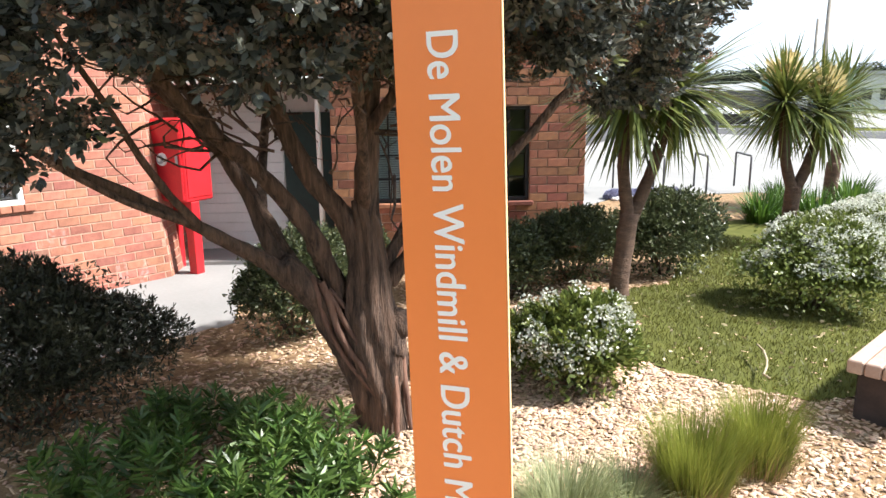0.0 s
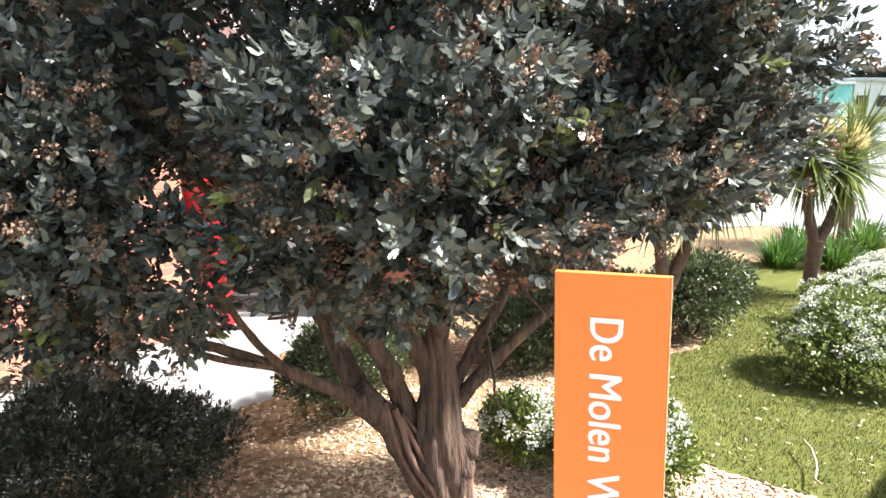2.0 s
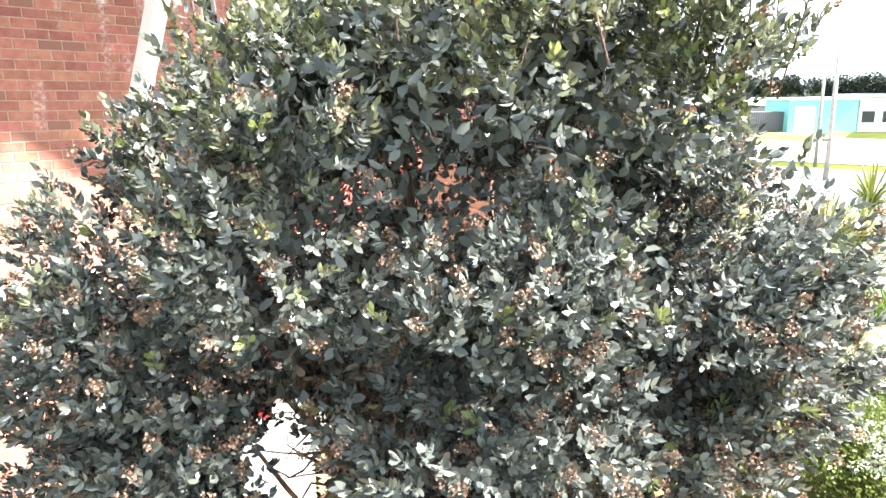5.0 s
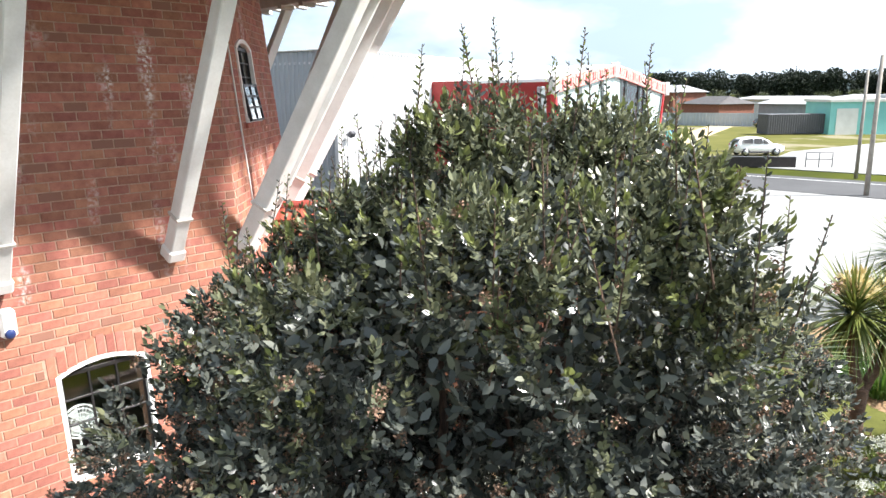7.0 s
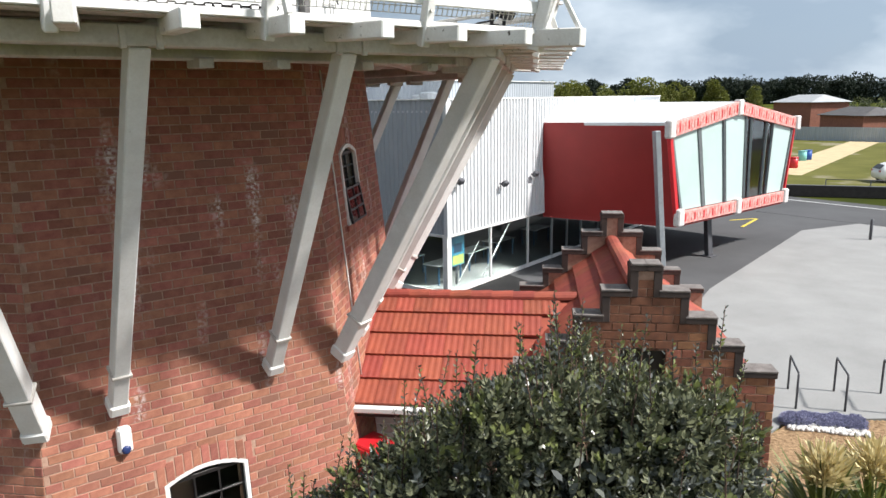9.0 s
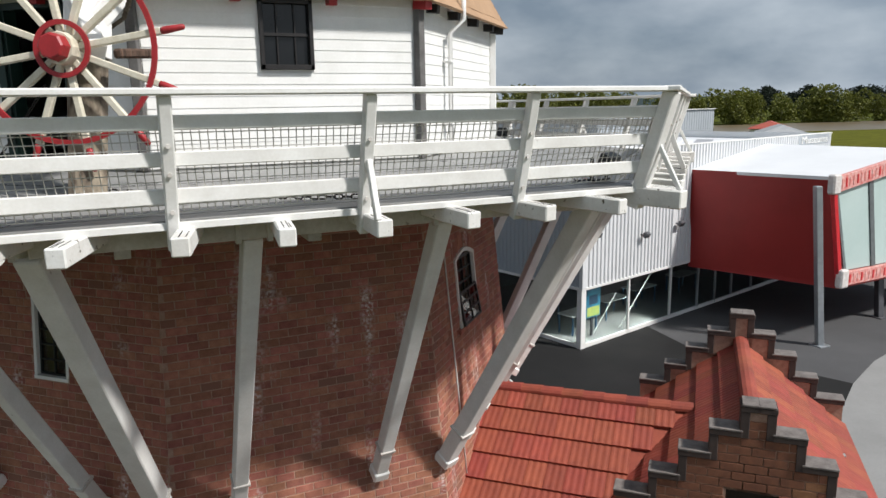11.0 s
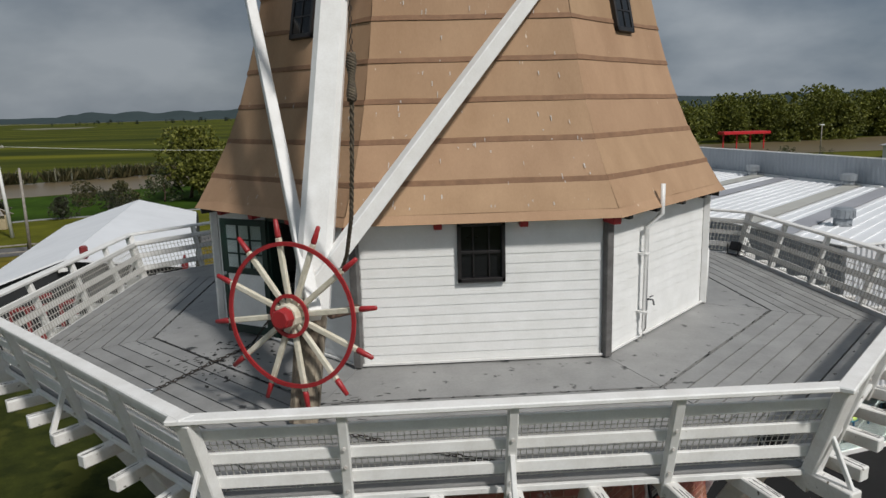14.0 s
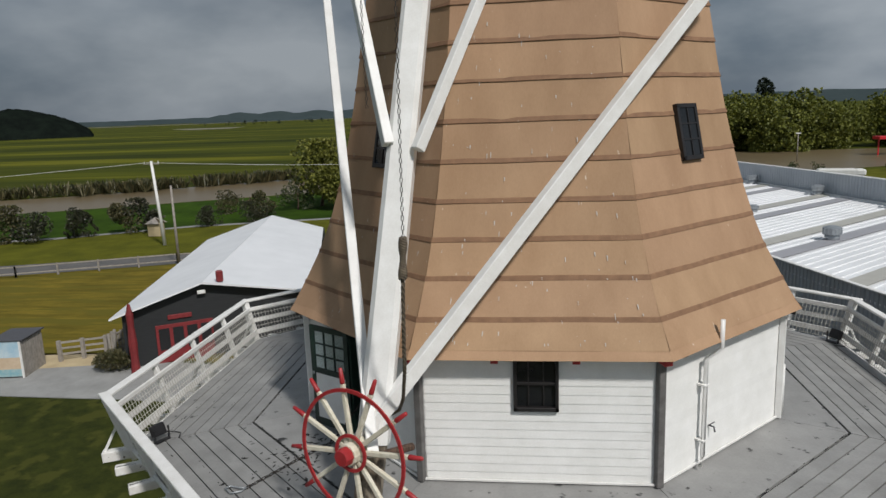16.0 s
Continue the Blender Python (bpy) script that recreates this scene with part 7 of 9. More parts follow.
    limb("limb", [(0.44, -10.16, 1.05), (0.30, -10.1, 1.45), (0.08, -9.98, 1.82), (-0.1, -9.85, 2.5), (-0.05, -9.9, 3.2), (0.0, -9.8, 4.2)], 0.085, 0.016, BARK, t, 16, 8, 0.10, 0.9)
    limb("limb", [(0.50, -10.15, 0.85), (0.60, -10.17, 1.12), (0.80, -10.23, 1.42), (1.02, -10.3, 1.75), (1.3, -10.35, 2.4), (1.5, -10.3, 3.6)], 0.062, 0.014, BARK, t, 14, 8, 0.10, 0.9)
    limb("limb", [(0.52, -10.17, 0.95), (0.62, -10.05, 1.3), (0.72, -9.95, 1.75), (0.8, -9.9, 2.4), (0.7, -9.8, 3.2)], 0.05, 0.014, BARK, t, 14, 8, 0.10, 0.9)
    limb("limb", [(0.58, -10.2, 1.0), (0.78, -10.42, 1.35), (1.15, -10.75, 1.80), (1.6, -11.0, 2.3), (2.1, -11.2, 2.65)], 0.055, 0.014, BARK, t, 14, 8, 0.10, 0.9)
    limb("limb", [(0.39, -10.2, 1.5), (0.0, -10.6, 2.2), (-0.4, -10.9, 2.9), (-0.6, -11.0, 3.6)], 0.048, 0.012, BARK, t)
    limb("limb", [(0.37, -10.3, 2.0), (0.5, -10.8, 2.6), (0.5, -11.1, 3.1), (0.6, -11.2, 3.8)], 0.045, 0.012, BARK, t)
    limb("limb", [(0.06, -9.6, 1.45), (0.5, -9.1, 2.0), (0.9, -8.8, 2.8), (1.0, -8.6, 3.6)], 0.045, 0.012, BARK, t)
    # fine crooked twigs below the crown
    for i in range(130):
        a = rs.uniform(0, 2 * math.pi)
        r = rs.uniform(0.3, 1.5)
        p = Vector((0.2 + r * math.cos(a) * 0.7, -10.05 + r * math.sin(a) * 0.7, rs.uniform(1.75, 2.7)))
        pts = [p]
        d = Vector((math.cos(a), math.sin(a), rs.uniform(-0.1, 1.0))).normalized()
        for j in range(5):
            d = (d + Vector(rs.normal(size=3)) * 0.35).normalized()
            pts.append(pts[-1] + d * 0.13)
        tube("twig", pts, [0.009, 0.008, 0.007, 0.005, 0.004, 0.002], BARK, t, seg=4)
    # crown: lobes of leafy shoots within a rounded body that leans and slopes as the tree has grown
    c0 = np.array([0.38, -10.15, 3.40])
    ax = np.array([[0.68, -0.733, 0], [0.733, 0.68, 0], [0, 0, 1.0]])
    rad = np.array([2.80, 2.05, 1.95])
    sides = np.array([(-0.578, 0.393, 0.715, 0.190), (-0.432, 0.305, 0.849, 1.505), (0.283, -0.781, 0.557, 11.833),
                      (-0.812, 0.466, 0.352, -1.441), (-0.186, 0.423, 0.887, 0.30), (-0.391, 0.544, 0.743, -1.45),
                      (0.119, 0.003, 0.993, 5.25), (0.383, -0.621, 0.684, 10.612), (-0.222, 0.587, 0.778, -1.581),
                      (0.319, 0.134, 0.938, 3.871), (0.546, -0.790, 0.280, 10.567), (-0.482, -0.218, -0.849, 1.203),
                      (-0.641, -0.117, -0.759, 0.747), (-0.364, -0.329, -0.871, 2.163), (0.246, -0.963, 0.113, 12.195),
                      (-0.278, -0.247, -0.928, 1.172), (-0.165, -0.292, -0.942, 1.400), (-0.004, 0.036, -0.999, -2.642)])

    def depth_out(p):
        """Distance outside the crown's body; negative within."""
        q = ((p - c0) @ ax.T) / rad
        q[..., 2] = np.where(q[..., 2] < 0, q[..., 2] * 0.5, q[..., 2])
        e = ((np.abs(q) ** 2.7).sum(-1) ** (1 / 2.7) - 1) * 1.9
        return np.maximum(e, (p @ sides[:, :3].T - sides[:, 3]).max(-1))

    lobes = []
    n = 130
    for i in range(n):
        d = np.array([0, 0, 1.0 - 1.80 * (i + 0.5) / n])
        th = i * 2.39996 + rs.uniform(-0.3, 0.3)
        d[:2] = math.sqrt(1 - d[2] ** 2) * np.array([math.cos(th), math.sin(th)])
        r = rs.uniform(0.28, 0.54)
        s = np.linspace(0.3, 3.0, 140)
        q = c0 + s[:, None] * d
        ok = depth_out(q) < -r * rs.uniform(0.60, 1.55)
        if ok.any():
            lobes.append((q[ok][-1], r, d, True))
    for x, y, z, r in ((-1.61, -9.71, 2.6, 0.40), (-1.69, -9.78, 2.2, 0.37), (-1.3, -9.75, 2.65, 0.38), (-1.37, -9.93, 2.33, 0.30), (-1.45, -9.9, 2.05, 0.28),
                       (-1.05, -9.85, 2.6, 0.32), (-1.92, -9.57, 2.42, 0.36), (-1.75, -9.0, 2.9, 0.45), (-1.5, -9.2, 2.6, 0.40),
                       (1.75, -10.9, 2.75, 0.40), (2.18, -11.28, 2.62, 0.34), (2.30, -11.10, 2.36, 0.30), (2.05, -10.95, 2.34, 0.30), (2.30, -11.45, 2.95, 0.36), (2.35, -11.25, 3.25, 0.36), (1.75, -11.45, 2.75, 0.34), (1.9, -10.4, 2.8, 0.42), (1.45, -11.2, 2.85, 0.36),
                       (-1.30, -11.22, 2.95, 0.36), (-1.10, -11.42, 2.68, 0.34), (-1.02, -11.25, 2.42, 0.30), (-1.28, -11.0, 2.55, 0.30), (-0.98, -11.52, 3.12, 0.34),
                       (-1.22, -11.2, 3.32, 0.32), (-0.95, -11.42, 3.55, 0.32), (-1.85, -10.2, 2.85, 0.34), (-1.65, -10.35, 2.52, 0.34), (-1.75, -9.95, 2.42, 0.34),
                       (-1.42, -10.6, 2.42, 0.28), (-1.35, -10.3, 2.2, 0.26), (-2.0, -9.9, 3.3, 0.34), (-0.62, -11.55, 2.62, 0.32), (-0.5, -11.62, 2.95, 0.34),
                       (-0.10, -11.78, 2.78, 0.34), (0.30, -11.85, 2.86, 0.36), (0.55, -11.70, 3.12, 0.32), (0.22, -12.0, 3.22, 0.34),
                       (-0.01, -11.39, 4.91, 0.26), (-0.13, -11.57, 4.66, 0.30), (-0.11, -11.75, 4.39, 0.30), (-0.07, -11.90, 4.06, 0.32), (0.06, -12.00, 3.71, 0.32), (0.70, -10.76, 4.99, 0.28), (0.63, -10.36, 4.97, 0.28), (-0.30, -10.09, 5.00, 0.28), (0.84, -10.79, 4.57, 0.30),
                       (0.0, -10.3, 5.12, 0.28), (-0.25, -10.15, 5.1, 0.26), (0.45, -10.7, 5.02, 0.28), (-0.2, -11.9, 3.4, 0.34), (-0.40, -9.55, 4.61, 0.28), (-0.60, -9.41, 4.43, 0.30), (-0.87, -9.34, 4.25, 0.30), (-1.15, -9.38, 4.16, 0.30), (-1.36, -9.36, 4.02, 0.30), (-0.98, -9.69, 4.17, 0.28)):
        p = np.array([x, y, z])
        lobes.append((p, r, unit(p - c0), False))
    P, D = [], []
    for p, r, d, cut in lobes:
        m = int(1180 * r * r)
        dirs = sphere_dirs(m * 3, rs)
        dirs = dirs[dirs @ d > -0.35][:m]
        q = p + dirs * r * rs.uniform(0.62, 1.12, (len(dirs), 1))
        if cut:
            keep = depth_out(q) < rs.uniform(-0.06, 0.10, len(q))
            q, dirs = q[keep], dirs[keep]
        P.append(q)
        D.append(unit(dirs * 0.8 + d * 0.3 + np.array([0, 0, 0.55]) + rs.normal(size=dirs.shape) * 0.2))
    P, D = np.concatenate(P), np.concatenate(D)
    # dark hollows between the leafy masses
    hollows = ((-1.04, -9.95, 2.42, 0.34, 0.28), (-1.26, -10.12, 2.42, 0.28, 0.24), (-1.36, -10.5, 2.36, 0.26, 0.20), (-0.92, -9.6, 2.48, 0.28, 0.24), (-0.50, -11.18, 4.30, 0.36, 0.30), (-0.80, -10.78, 3.85, 0.36, 0.32), (-0.30, -11.58, 3.95, 0.30, 0.26), (-1.0, -10.4, 4.62, 0.30, 0.24), (-0.70, -10.68, 4.58, 0.26, 0.22), (-1.3, -10.18, 4.25, 0.28, 0.24), (-1.17, -10.43, 3.37, 0.42, 0.4), (-1.14, -10.66, 3.01, 0.22, 0.3), (-0.4, -11.76, 3.22, 0.24, 0.24), (0.03, -11.29, 3.8, 0.3, 0.25))
    free = np.ones(len(P), bool)
    high = np.nonzero((P[:, 2] > 3.5) & (P[:, 2] < 4.5))[0]
    pits = P[rs.choice(high, 26, False)] - np.array([0, 0, 0.10])
    hollows = list(hollows) + [(*q, r, r * 0.8) for q, r in zip(pits, rs.uniform(0.20, 0.40, len(pits)))]
    for x, y, z, rx, rz in hollows:
        e = (P - np.array([x, y, z])) / np.array([rx, rx, rz])
        free &= (e ** 2).sum(1) > rs.uniform(0.7, 1.25, len(P))
    # the foliage stands in tiers, with bare gaps between them
    tier = np.array([noise.noise((q[0] * 1.75, q[1] * 1.75, q[2] * 2.7)) + 0.35 * noise.noise((q[0] * 4.5, q[1] * 4.5, q[2] * 6.0)) for q in P])
    free &= (tier > rs.uniform(-0.24, -0.14, len(P))) | (P[:, 2] < 2.95) | (P[:, 2] > 4.6)
    P, D = P[free], D[free]
    # Upper shoots get the leaf colour that holds the sunlight.
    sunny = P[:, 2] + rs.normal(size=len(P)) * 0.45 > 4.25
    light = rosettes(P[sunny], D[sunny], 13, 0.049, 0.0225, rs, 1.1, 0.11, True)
    tagged(np_quads("upper_leaves", light, LEAF_O, t, "young olive-green leaves at the top, sunlight in their colour", 6), kind="stuff")
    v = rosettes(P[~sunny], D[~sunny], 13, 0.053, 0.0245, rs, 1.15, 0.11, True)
    # shaded leaves within
    q = c0 + (sphere_dirs(40000, rs) * rs.uniform(0.3, 1.0, (40000, 1)) ** 0.5 * rad) @ ax
    q = q[(depth_out(q) < np.where(q[:, 2] > 4.0, -0.3, -0.55)) & (q[:, 2] > 2.62)]
    inner = leaf_polys(q, rs.normal(size=q.shape), rs.uniform(0.07, 0.10, len(q)), rs.uniform(0.035, 0.048, len(q)), rs)
    v = np.concatenate([v, inner])
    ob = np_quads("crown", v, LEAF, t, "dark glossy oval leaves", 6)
    ob["kind"] = "stuff"
    # pale young shoots
    w = 0.4 + np.clip(P[:, 2] - 3.6, 0, 2) * 1.2
    tuft = np.array([max(0.0, noise.noise(Vector(q) * 3.2) - 0.12) for q in P])
    w *= tuft + 0.012
    sel = rs.choice(len(P), 1300, False, w / w.sum())
    y = rosettes(P[sel] + D[sel] * 0.04, D[sel], 8, 0.055, 0.023, rs, 0.7, 0.06, True)
    top = P[(P[:, 2] > 4.35) & (depth_out(P) > -0.25)]
    top = top[rs.choice(len(top), min(170, len(top)), False)]
    ups, stems = [], bmesh.new()
    for base in top:
        h = rs.uniform(0.14, 0.48)
        lean = np.array([rs.normal() * 0.14, rs.normal() * 0.14, 1.0])
        k = int(h / 0.016)
        for j in range(k):
            ups.append((base + lean * h * j / k, j, j / k))
        add_tube(stems, [base - lean * 0.2, base + lean * h * 0.5, base + lean * h], [0.005, 0.004, 0.002], 4)
    tagged(part("stem_growth", stems, BARK, t), kind="stuff")
    UP = np.array([u[0] for u in ups])
    ang = np.array([u[1] for u in ups]) * 2.4
    taper = 1 - 0.55 * np.array([u[2] for u in ups])
    AX = np.stack([np.cos(ang) * 0.75, np.sin(ang) * 0.75, np.full(len(ang), 0.65)], 1)
    up_leaves = leaf_polys(UP, AX, rs.uniform(0.045, 0.065, len(UP)) * taper, rs.uniform(0.02, 0.026, len(UP)) * taper, rs)
    half = rs.uniform(size=len(up_leaves)) < 0.5
    ob = np_quads("new_growth", np.concatenate([y, up_leaves[half]]), LEAF_Y, t, "pale green young shoots", 6)
    ob["kind"] = "stuff"
    ob = np_quads("tip_leaves", up_leaves[~half], LEAF, t, "", 6)
    ob["kind"] = "stuff"
    # bronze bud clusters, thickest on the side over the path
    face = (D @ np.array([-0.6, -0.6, 0.2])) - np.clip(P[:, 2] - 3.5, 0, 3) * 0.9 + rs.normal(size=len(D)) * 0.3
    cand = np.argsort(-face)[:len(P) // 2]
    sel = rs.choice(cand, 2200, False)
    k = 30
    bp = np.repeat(P[sel] + D[sel] * 0.03, k, 0)
    dd = np.repeat(D[sel], k, 0)
    off = sphere_dirs(len(bp), rs) * rs.uniform(0.3, 1.0, (len(bp), 1)) * 0.034
    off = off + dd * 0.012
    b = leaf_polys(bp + off, off + rs.normal(size=off.shape) * 0.01, np.full(len(bp), 0.014), np.full(len(bp), 0.012), rs, 0.7)
    ob = np_quads("bud_growth", b, BUD, t, "bronze-brown flower bud clusters", 6)
    ob["kind"] = "stuff"


main_tree()


def bush(center, radii, material, L, W, count, label, per=9, flowers=0, base_z=None, lumps=12, seed=0, name="shrub", top_bias=0.3, ragged=0.06, blossom=None):
    rs = np.random.RandomState(seed)
    c = np.array(center, float)
    rad = np.array(radii, float)
    t = thing(name, label, "shrub", at=(center[0], center[1], bed_height(center[0], center[1])))
    d = sphere_dirs(count, rs)
    d[:, 2] = np.abs(d[:, 2]) * 1.15 - 0.15
    d = unit(d)
    bump = np.ones(count)
    for i in range(lumps):
        q = unit(rs.normal(size=3))
        bump += 0.16 * np.exp(-8 * (1 - d @ q)) - 0.03
    p = c + d * rad * (bump * rs.uniform(0.84 - ragged, 1.04 + ragged * 0.4, count))[:, None]
    D = unit(d + np.array([0, 0, top_bias]) + rs.normal(size=d.shape) * 0.2)
    v = rosettes(p, D, per, L, W, rs, 1.0, L)
    m = count // 2
    q = c + sphere_dirs(m * 3, rs) * rad * rs.uniform(0.3, 0.85, (m * 3, 1))
    v = np.concatenate([v, leaf_polys(q, rs.normal(size=q.shape), np.full(len(q), L), np.full(len(q), W * 1.3), rs)])
    floor_z = bed_height(center[0], center[1])
    v = v[v[:, :, 2].min(1) > floor_z - 0.02]
    ob = np_quads("foliage", v, material, t, "", 6)
    ob["kind"] = "stuff"
    if flowers:
        w = np.array([max(0.02, noise.noise(Vector(q) * 3.0 + Vector((seed, 0, 0))) + 0.12) for q in p])
        sel = rs.choice(count, flowers, False, w / w.sum())
        sel = sel[d[sel][:, 2] > rs.uniform(-0.15, 0.45, len(sel))]
        k = 24
        bp = np.repeat(p[sel] + D[sel] * 0.03, k, 0)
        off = sphere_dirs(len(bp), rs) * rs.uniform(0.02, 0.055, (len(bp), 1))
        f = leaf_polys(bp + off, off, np.full(len(bp), 0.022), np.full(len(bp), 0.02), rs, 0.4)
        ob = np_quads("blossom", f, blossom or FLOWER, t, "small blossoms" if blossom else "small white blossoms", 6)
        ob["kind"] = "stuff"
    for i in range(7):
        a = rs.uniform(0, 6.28)
        tube("stem", [(center[0] + 0.05 * math.cos(a), center[1] + 0.05 * math.sin(a), floor_z - 0.03), (center[0] + radii[0] * 0.5 * math.cos(a), center[1] + radii[1] * 0.5 * math.sin(a), floor_z + radii[2] * 0.9)], [0.016, 0.006], BARK, t, seg=5)
    return t


bush((-0.95, -8.2, 0.42), (1.22, 1.05, 0.84), LEAF_H, 0.050, 0.012, 4200, "dark clipped evergreen shrub with fine leaves", 9, seed=1, lumps=16, top_bias=0.7)
bush((1.42, -8.1, 0.38), (0.75, 0.7, 0.66), LEAF_B, 0.050, 0.015, 1700, "green evergreen shrub behind the tree", 9, seed=2, ragged=0.16)
bush((1.92, -10.86, 0.30), (0.62, 0.60, 0.52), LEAF_F, 0.060, 0.020, 1100, "rounded green shrub with clusters of white flowers", 10, 170, seed=3, ragged=0.1)
bush((1.75, -10.0, 0.26), (0.45, 0.45, 0.42), LEAF_F, 0.055, 0.020, 620, "small green shrub with white flowers", 9, 110, seed=4, ragged=0.1)
bush((5.45, -11.65, 0.36), (1.12, 1.05, 0.60), LEAF_F, 0.05, 0.02, 2300, "wide rounded shrub covered in white flowers", 9, 560, seed=5, lumps=18, ragged=0.1)
bush((7.6, -11.7, 0.3), (0.95, 1.2, 0.48), LEAF_F, 0.05, 0.02, 1700, "low shrub thick with white flowers", 9, 900, seed=6)
bush((9.3, -11.6, 0.28), (0.9, 0.9, 0.5), LEAF_F, 0.05, 0.02, 1300, "low shrub with white flowers by the lawn", 9, 800, seed=7)
bush((6.05, -9.75, 0.36), (1.05, 0.75, 0.72), LEAF_B, 0.055, 0.018, 2100, "dark green shrub beside the cabbage tree", 9, seed=8, ragged=0.18)
bush((4.95, -9.05, 0.34), (0.95, 0.7, 0.62), LEAF_B, 0.055, 0.018, 1700, "dark evergreen shrub against the brick shop", 9, seed=9, ragged=0.18)
bush((3.75, -8.75, 0.26), (0.95, 0.75, 0.60), LEAF_B, 0.055, 0.018, 1700, "dark evergreen shrub against the brick shop", 9, seed=10, ragged=0.18)
bush((2.6, -7.6, 0.30), (0.65, 0.6, 0.6), LEAF_B, 0.05, 0.018, 1100, "dark evergreen shrub by the doorstep", 9, seed=12, ragged=0.15)
bush((-3.6, -8.3, 0.35), (1.1, 0.9, 0.6), LEAF_H, 0.046, 0.012, 1800, "dark clipped evergreen shrub by the path", 9, seed=13, top_bias=0.7)


def leafy_patch():
    t = thing("leafy_shrub", "low fresh-green shrub with whorled narrow leaves", "shrub", at=(-0.75, -10.35, 0))
    rs = np.random.RandomState(21)
    n = 120
    x = rs.uniform(-1.55, -0.02, n)
    y = rs.uniform(-11.0, -9.15, n)
    ok = ((x + 0.8) / 0.85) ** 2 + ((y + 10.1) / 0.98) ** 2 < 1
    x, y = x[ok], y[ok]
    h = rs.uniform(0.26, 0.52, len(x)) * (1 - 0.35 * (((x + 0.8) / 0.85) ** 2 + ((y + 10.1) / 0.98) ** 2))
    z0 = np.array([bed_height(a, b) for a, b in zip(x, y)])
    lean = rs.normal(size=(len(x), 2)) * 0.12
    tops = np.stack([x + lean[:, 0], y + lean[:, 1], z0 + h], 1)
    v = []
    for lev, n_l, L in ((1.0, 15, 0.09), (0.86, 14, 0.13), (0.7, 12, 0.14), (0.5, 10, 0.13), (0.3, 7, 0.12)):
        pp = np.stack([x, y, z0], 1) * (1 - lev) + tops * lev
        v.append(rosettes(pp, np.tile([[0, 0, 1.0]], (len(pp), 1)) + rs.normal(size=(len(pp), 3)) * 0.15, n_l, L, 0.019, rs, 1.9, 0.05))
    ob = np_quads("foliage", np.concatenate(v[1:]), LEAF_S, t, "", 6)
    ob["kind"] = "stuff"
    pale = np.repeat(rs.uniform(size=len(x)) < 0.25, 15)
    np_quads("shoot_growth", v[0][pale], LEAF_G, t, "fresh yellow-green tips", 6)["kind"] = "stuff"
    np_quads("shoot_growth", v[0][~pale], LEAF_S, t, "", 6)["kind"] = "stuff"
    bm = bmesh.new()
    for i in range(len(x)):
        add_tube(bm, [(x[i], y[i], z0[i] - 0.02), tuple(tops[i])], [0.006, 0.004], 4)
    part("stem_tuft", bm, LEAF_S, t)["kind"] = "stuff"


leafy_patch()


def blades(name, label, center, spread, n, length, width, material, seed, droop=0.6, stiff=1.0, category="grass tuft", group="", base=None, parent=None):
    """A tuft of arching narrow blades, four segments each."""
    rs = np.random.RandomState(seed)
    z0 = bed_height(center[0], center[1]) if base is None else base
    t = parent or thing(name, label, category, group, at=(center[0], center[1], z0))
    a = rs.uniform(0, 2 * math.pi, n)
    r = np.sqrt(rs.uniform(0, 1, n)) * spread
    root = np.stack([center[0] + r * np.cos(a) * 0.5, center[1] + r * np.sin(a) * 0.5, np.full(n, z0 - 0.01)], 1)
    out = np.stack([np.cos(a), np.sin(a), np.zeros(n)], 1) + rs.normal(size=(n, 3)) * 0.25
    tilt = rs.uniform(0.05, 1, n)[:, None]
    d0 = unit(np.array([0, 0, 1.0]) * stiff + out * tilt * 0.55)
    L = rs.uniform(0.6, 1.05, n)[:, None] * length
    side = unit(np.cross(d0, out)) * width
    pts = []
    p, d = root, d0
    for i in range(5):
        pts.append(p)
        p = p + d * L / 4
        d = unit(d + np.array([0, 0, -1.0]) * droop * 0.25 * (0.4 + tilt) + out * 0.05)
    w = [1.0, 0.95, 0.8, 0.5, 0.05]
    V_ = np.stack([q + s * side * wi for q, wi in zip(pts, w) for s in (-1, 1)], 1)
    idx = np.array([(2 * i, 2 * i + 1, 2 * i + 3, 2 * i + 2) for i in range(4)])
    f = (np.arange(n)[:, None, None] * 10 + idx[None]).reshape(-1, 4)
    ob = np_mesh(name if parent else "blade_tuft", V_.reshape(-1, 3), f, material, t, label if parent else "")
    ob["kind"] = "stuff"
    return t


for x, y, n, seed in ((0.97, -12.10, 1700, 31), (1.52, -12.27, 1300, 32)):
    tus = blades("tussock", "upright lime-green tussock grass with a dry brown base", (x, y), 0.34, n * 3 // 2, 0.50, 0.0018, TUSS, seed, 0.45, 1.35, "tussock")
    blades("dry_base", "dry brown blades at the base", (x, y), 0.42, 620, 0.24, 0.0024, DRY, seed + 70, 0.8, 1.0, parent=tus)
blades("tussock", "pale silvery low tussock grass in the bark", (0.30, -11.70), 0.36, 1500, 0.42, 0.002, TUSS_P, 33, 1.5, 0.7, "tussock")
blades("tussock", "pale silvery low tussock grass in the bark", (0.60, -11.88), 0.24, 700, 0.34, 0.002, TUSS_P, 34, 1.5, 0.7, "tussock")
for i, (x, y) in enumerate(((10.7, -9.6), (11.6, -9.9), (12.2, -9.5), (12.9, -10.6), (13.9, -10.4), (11.2, -10.4))):
    blades("strap_lily", "clump of bright green strap-leaved lilies", (x, y), 0.55, 220, 0.75, 0.018, LEAF_G, 40 + i, 1.3, 0.8, "lily", "strap lilies by the car park")


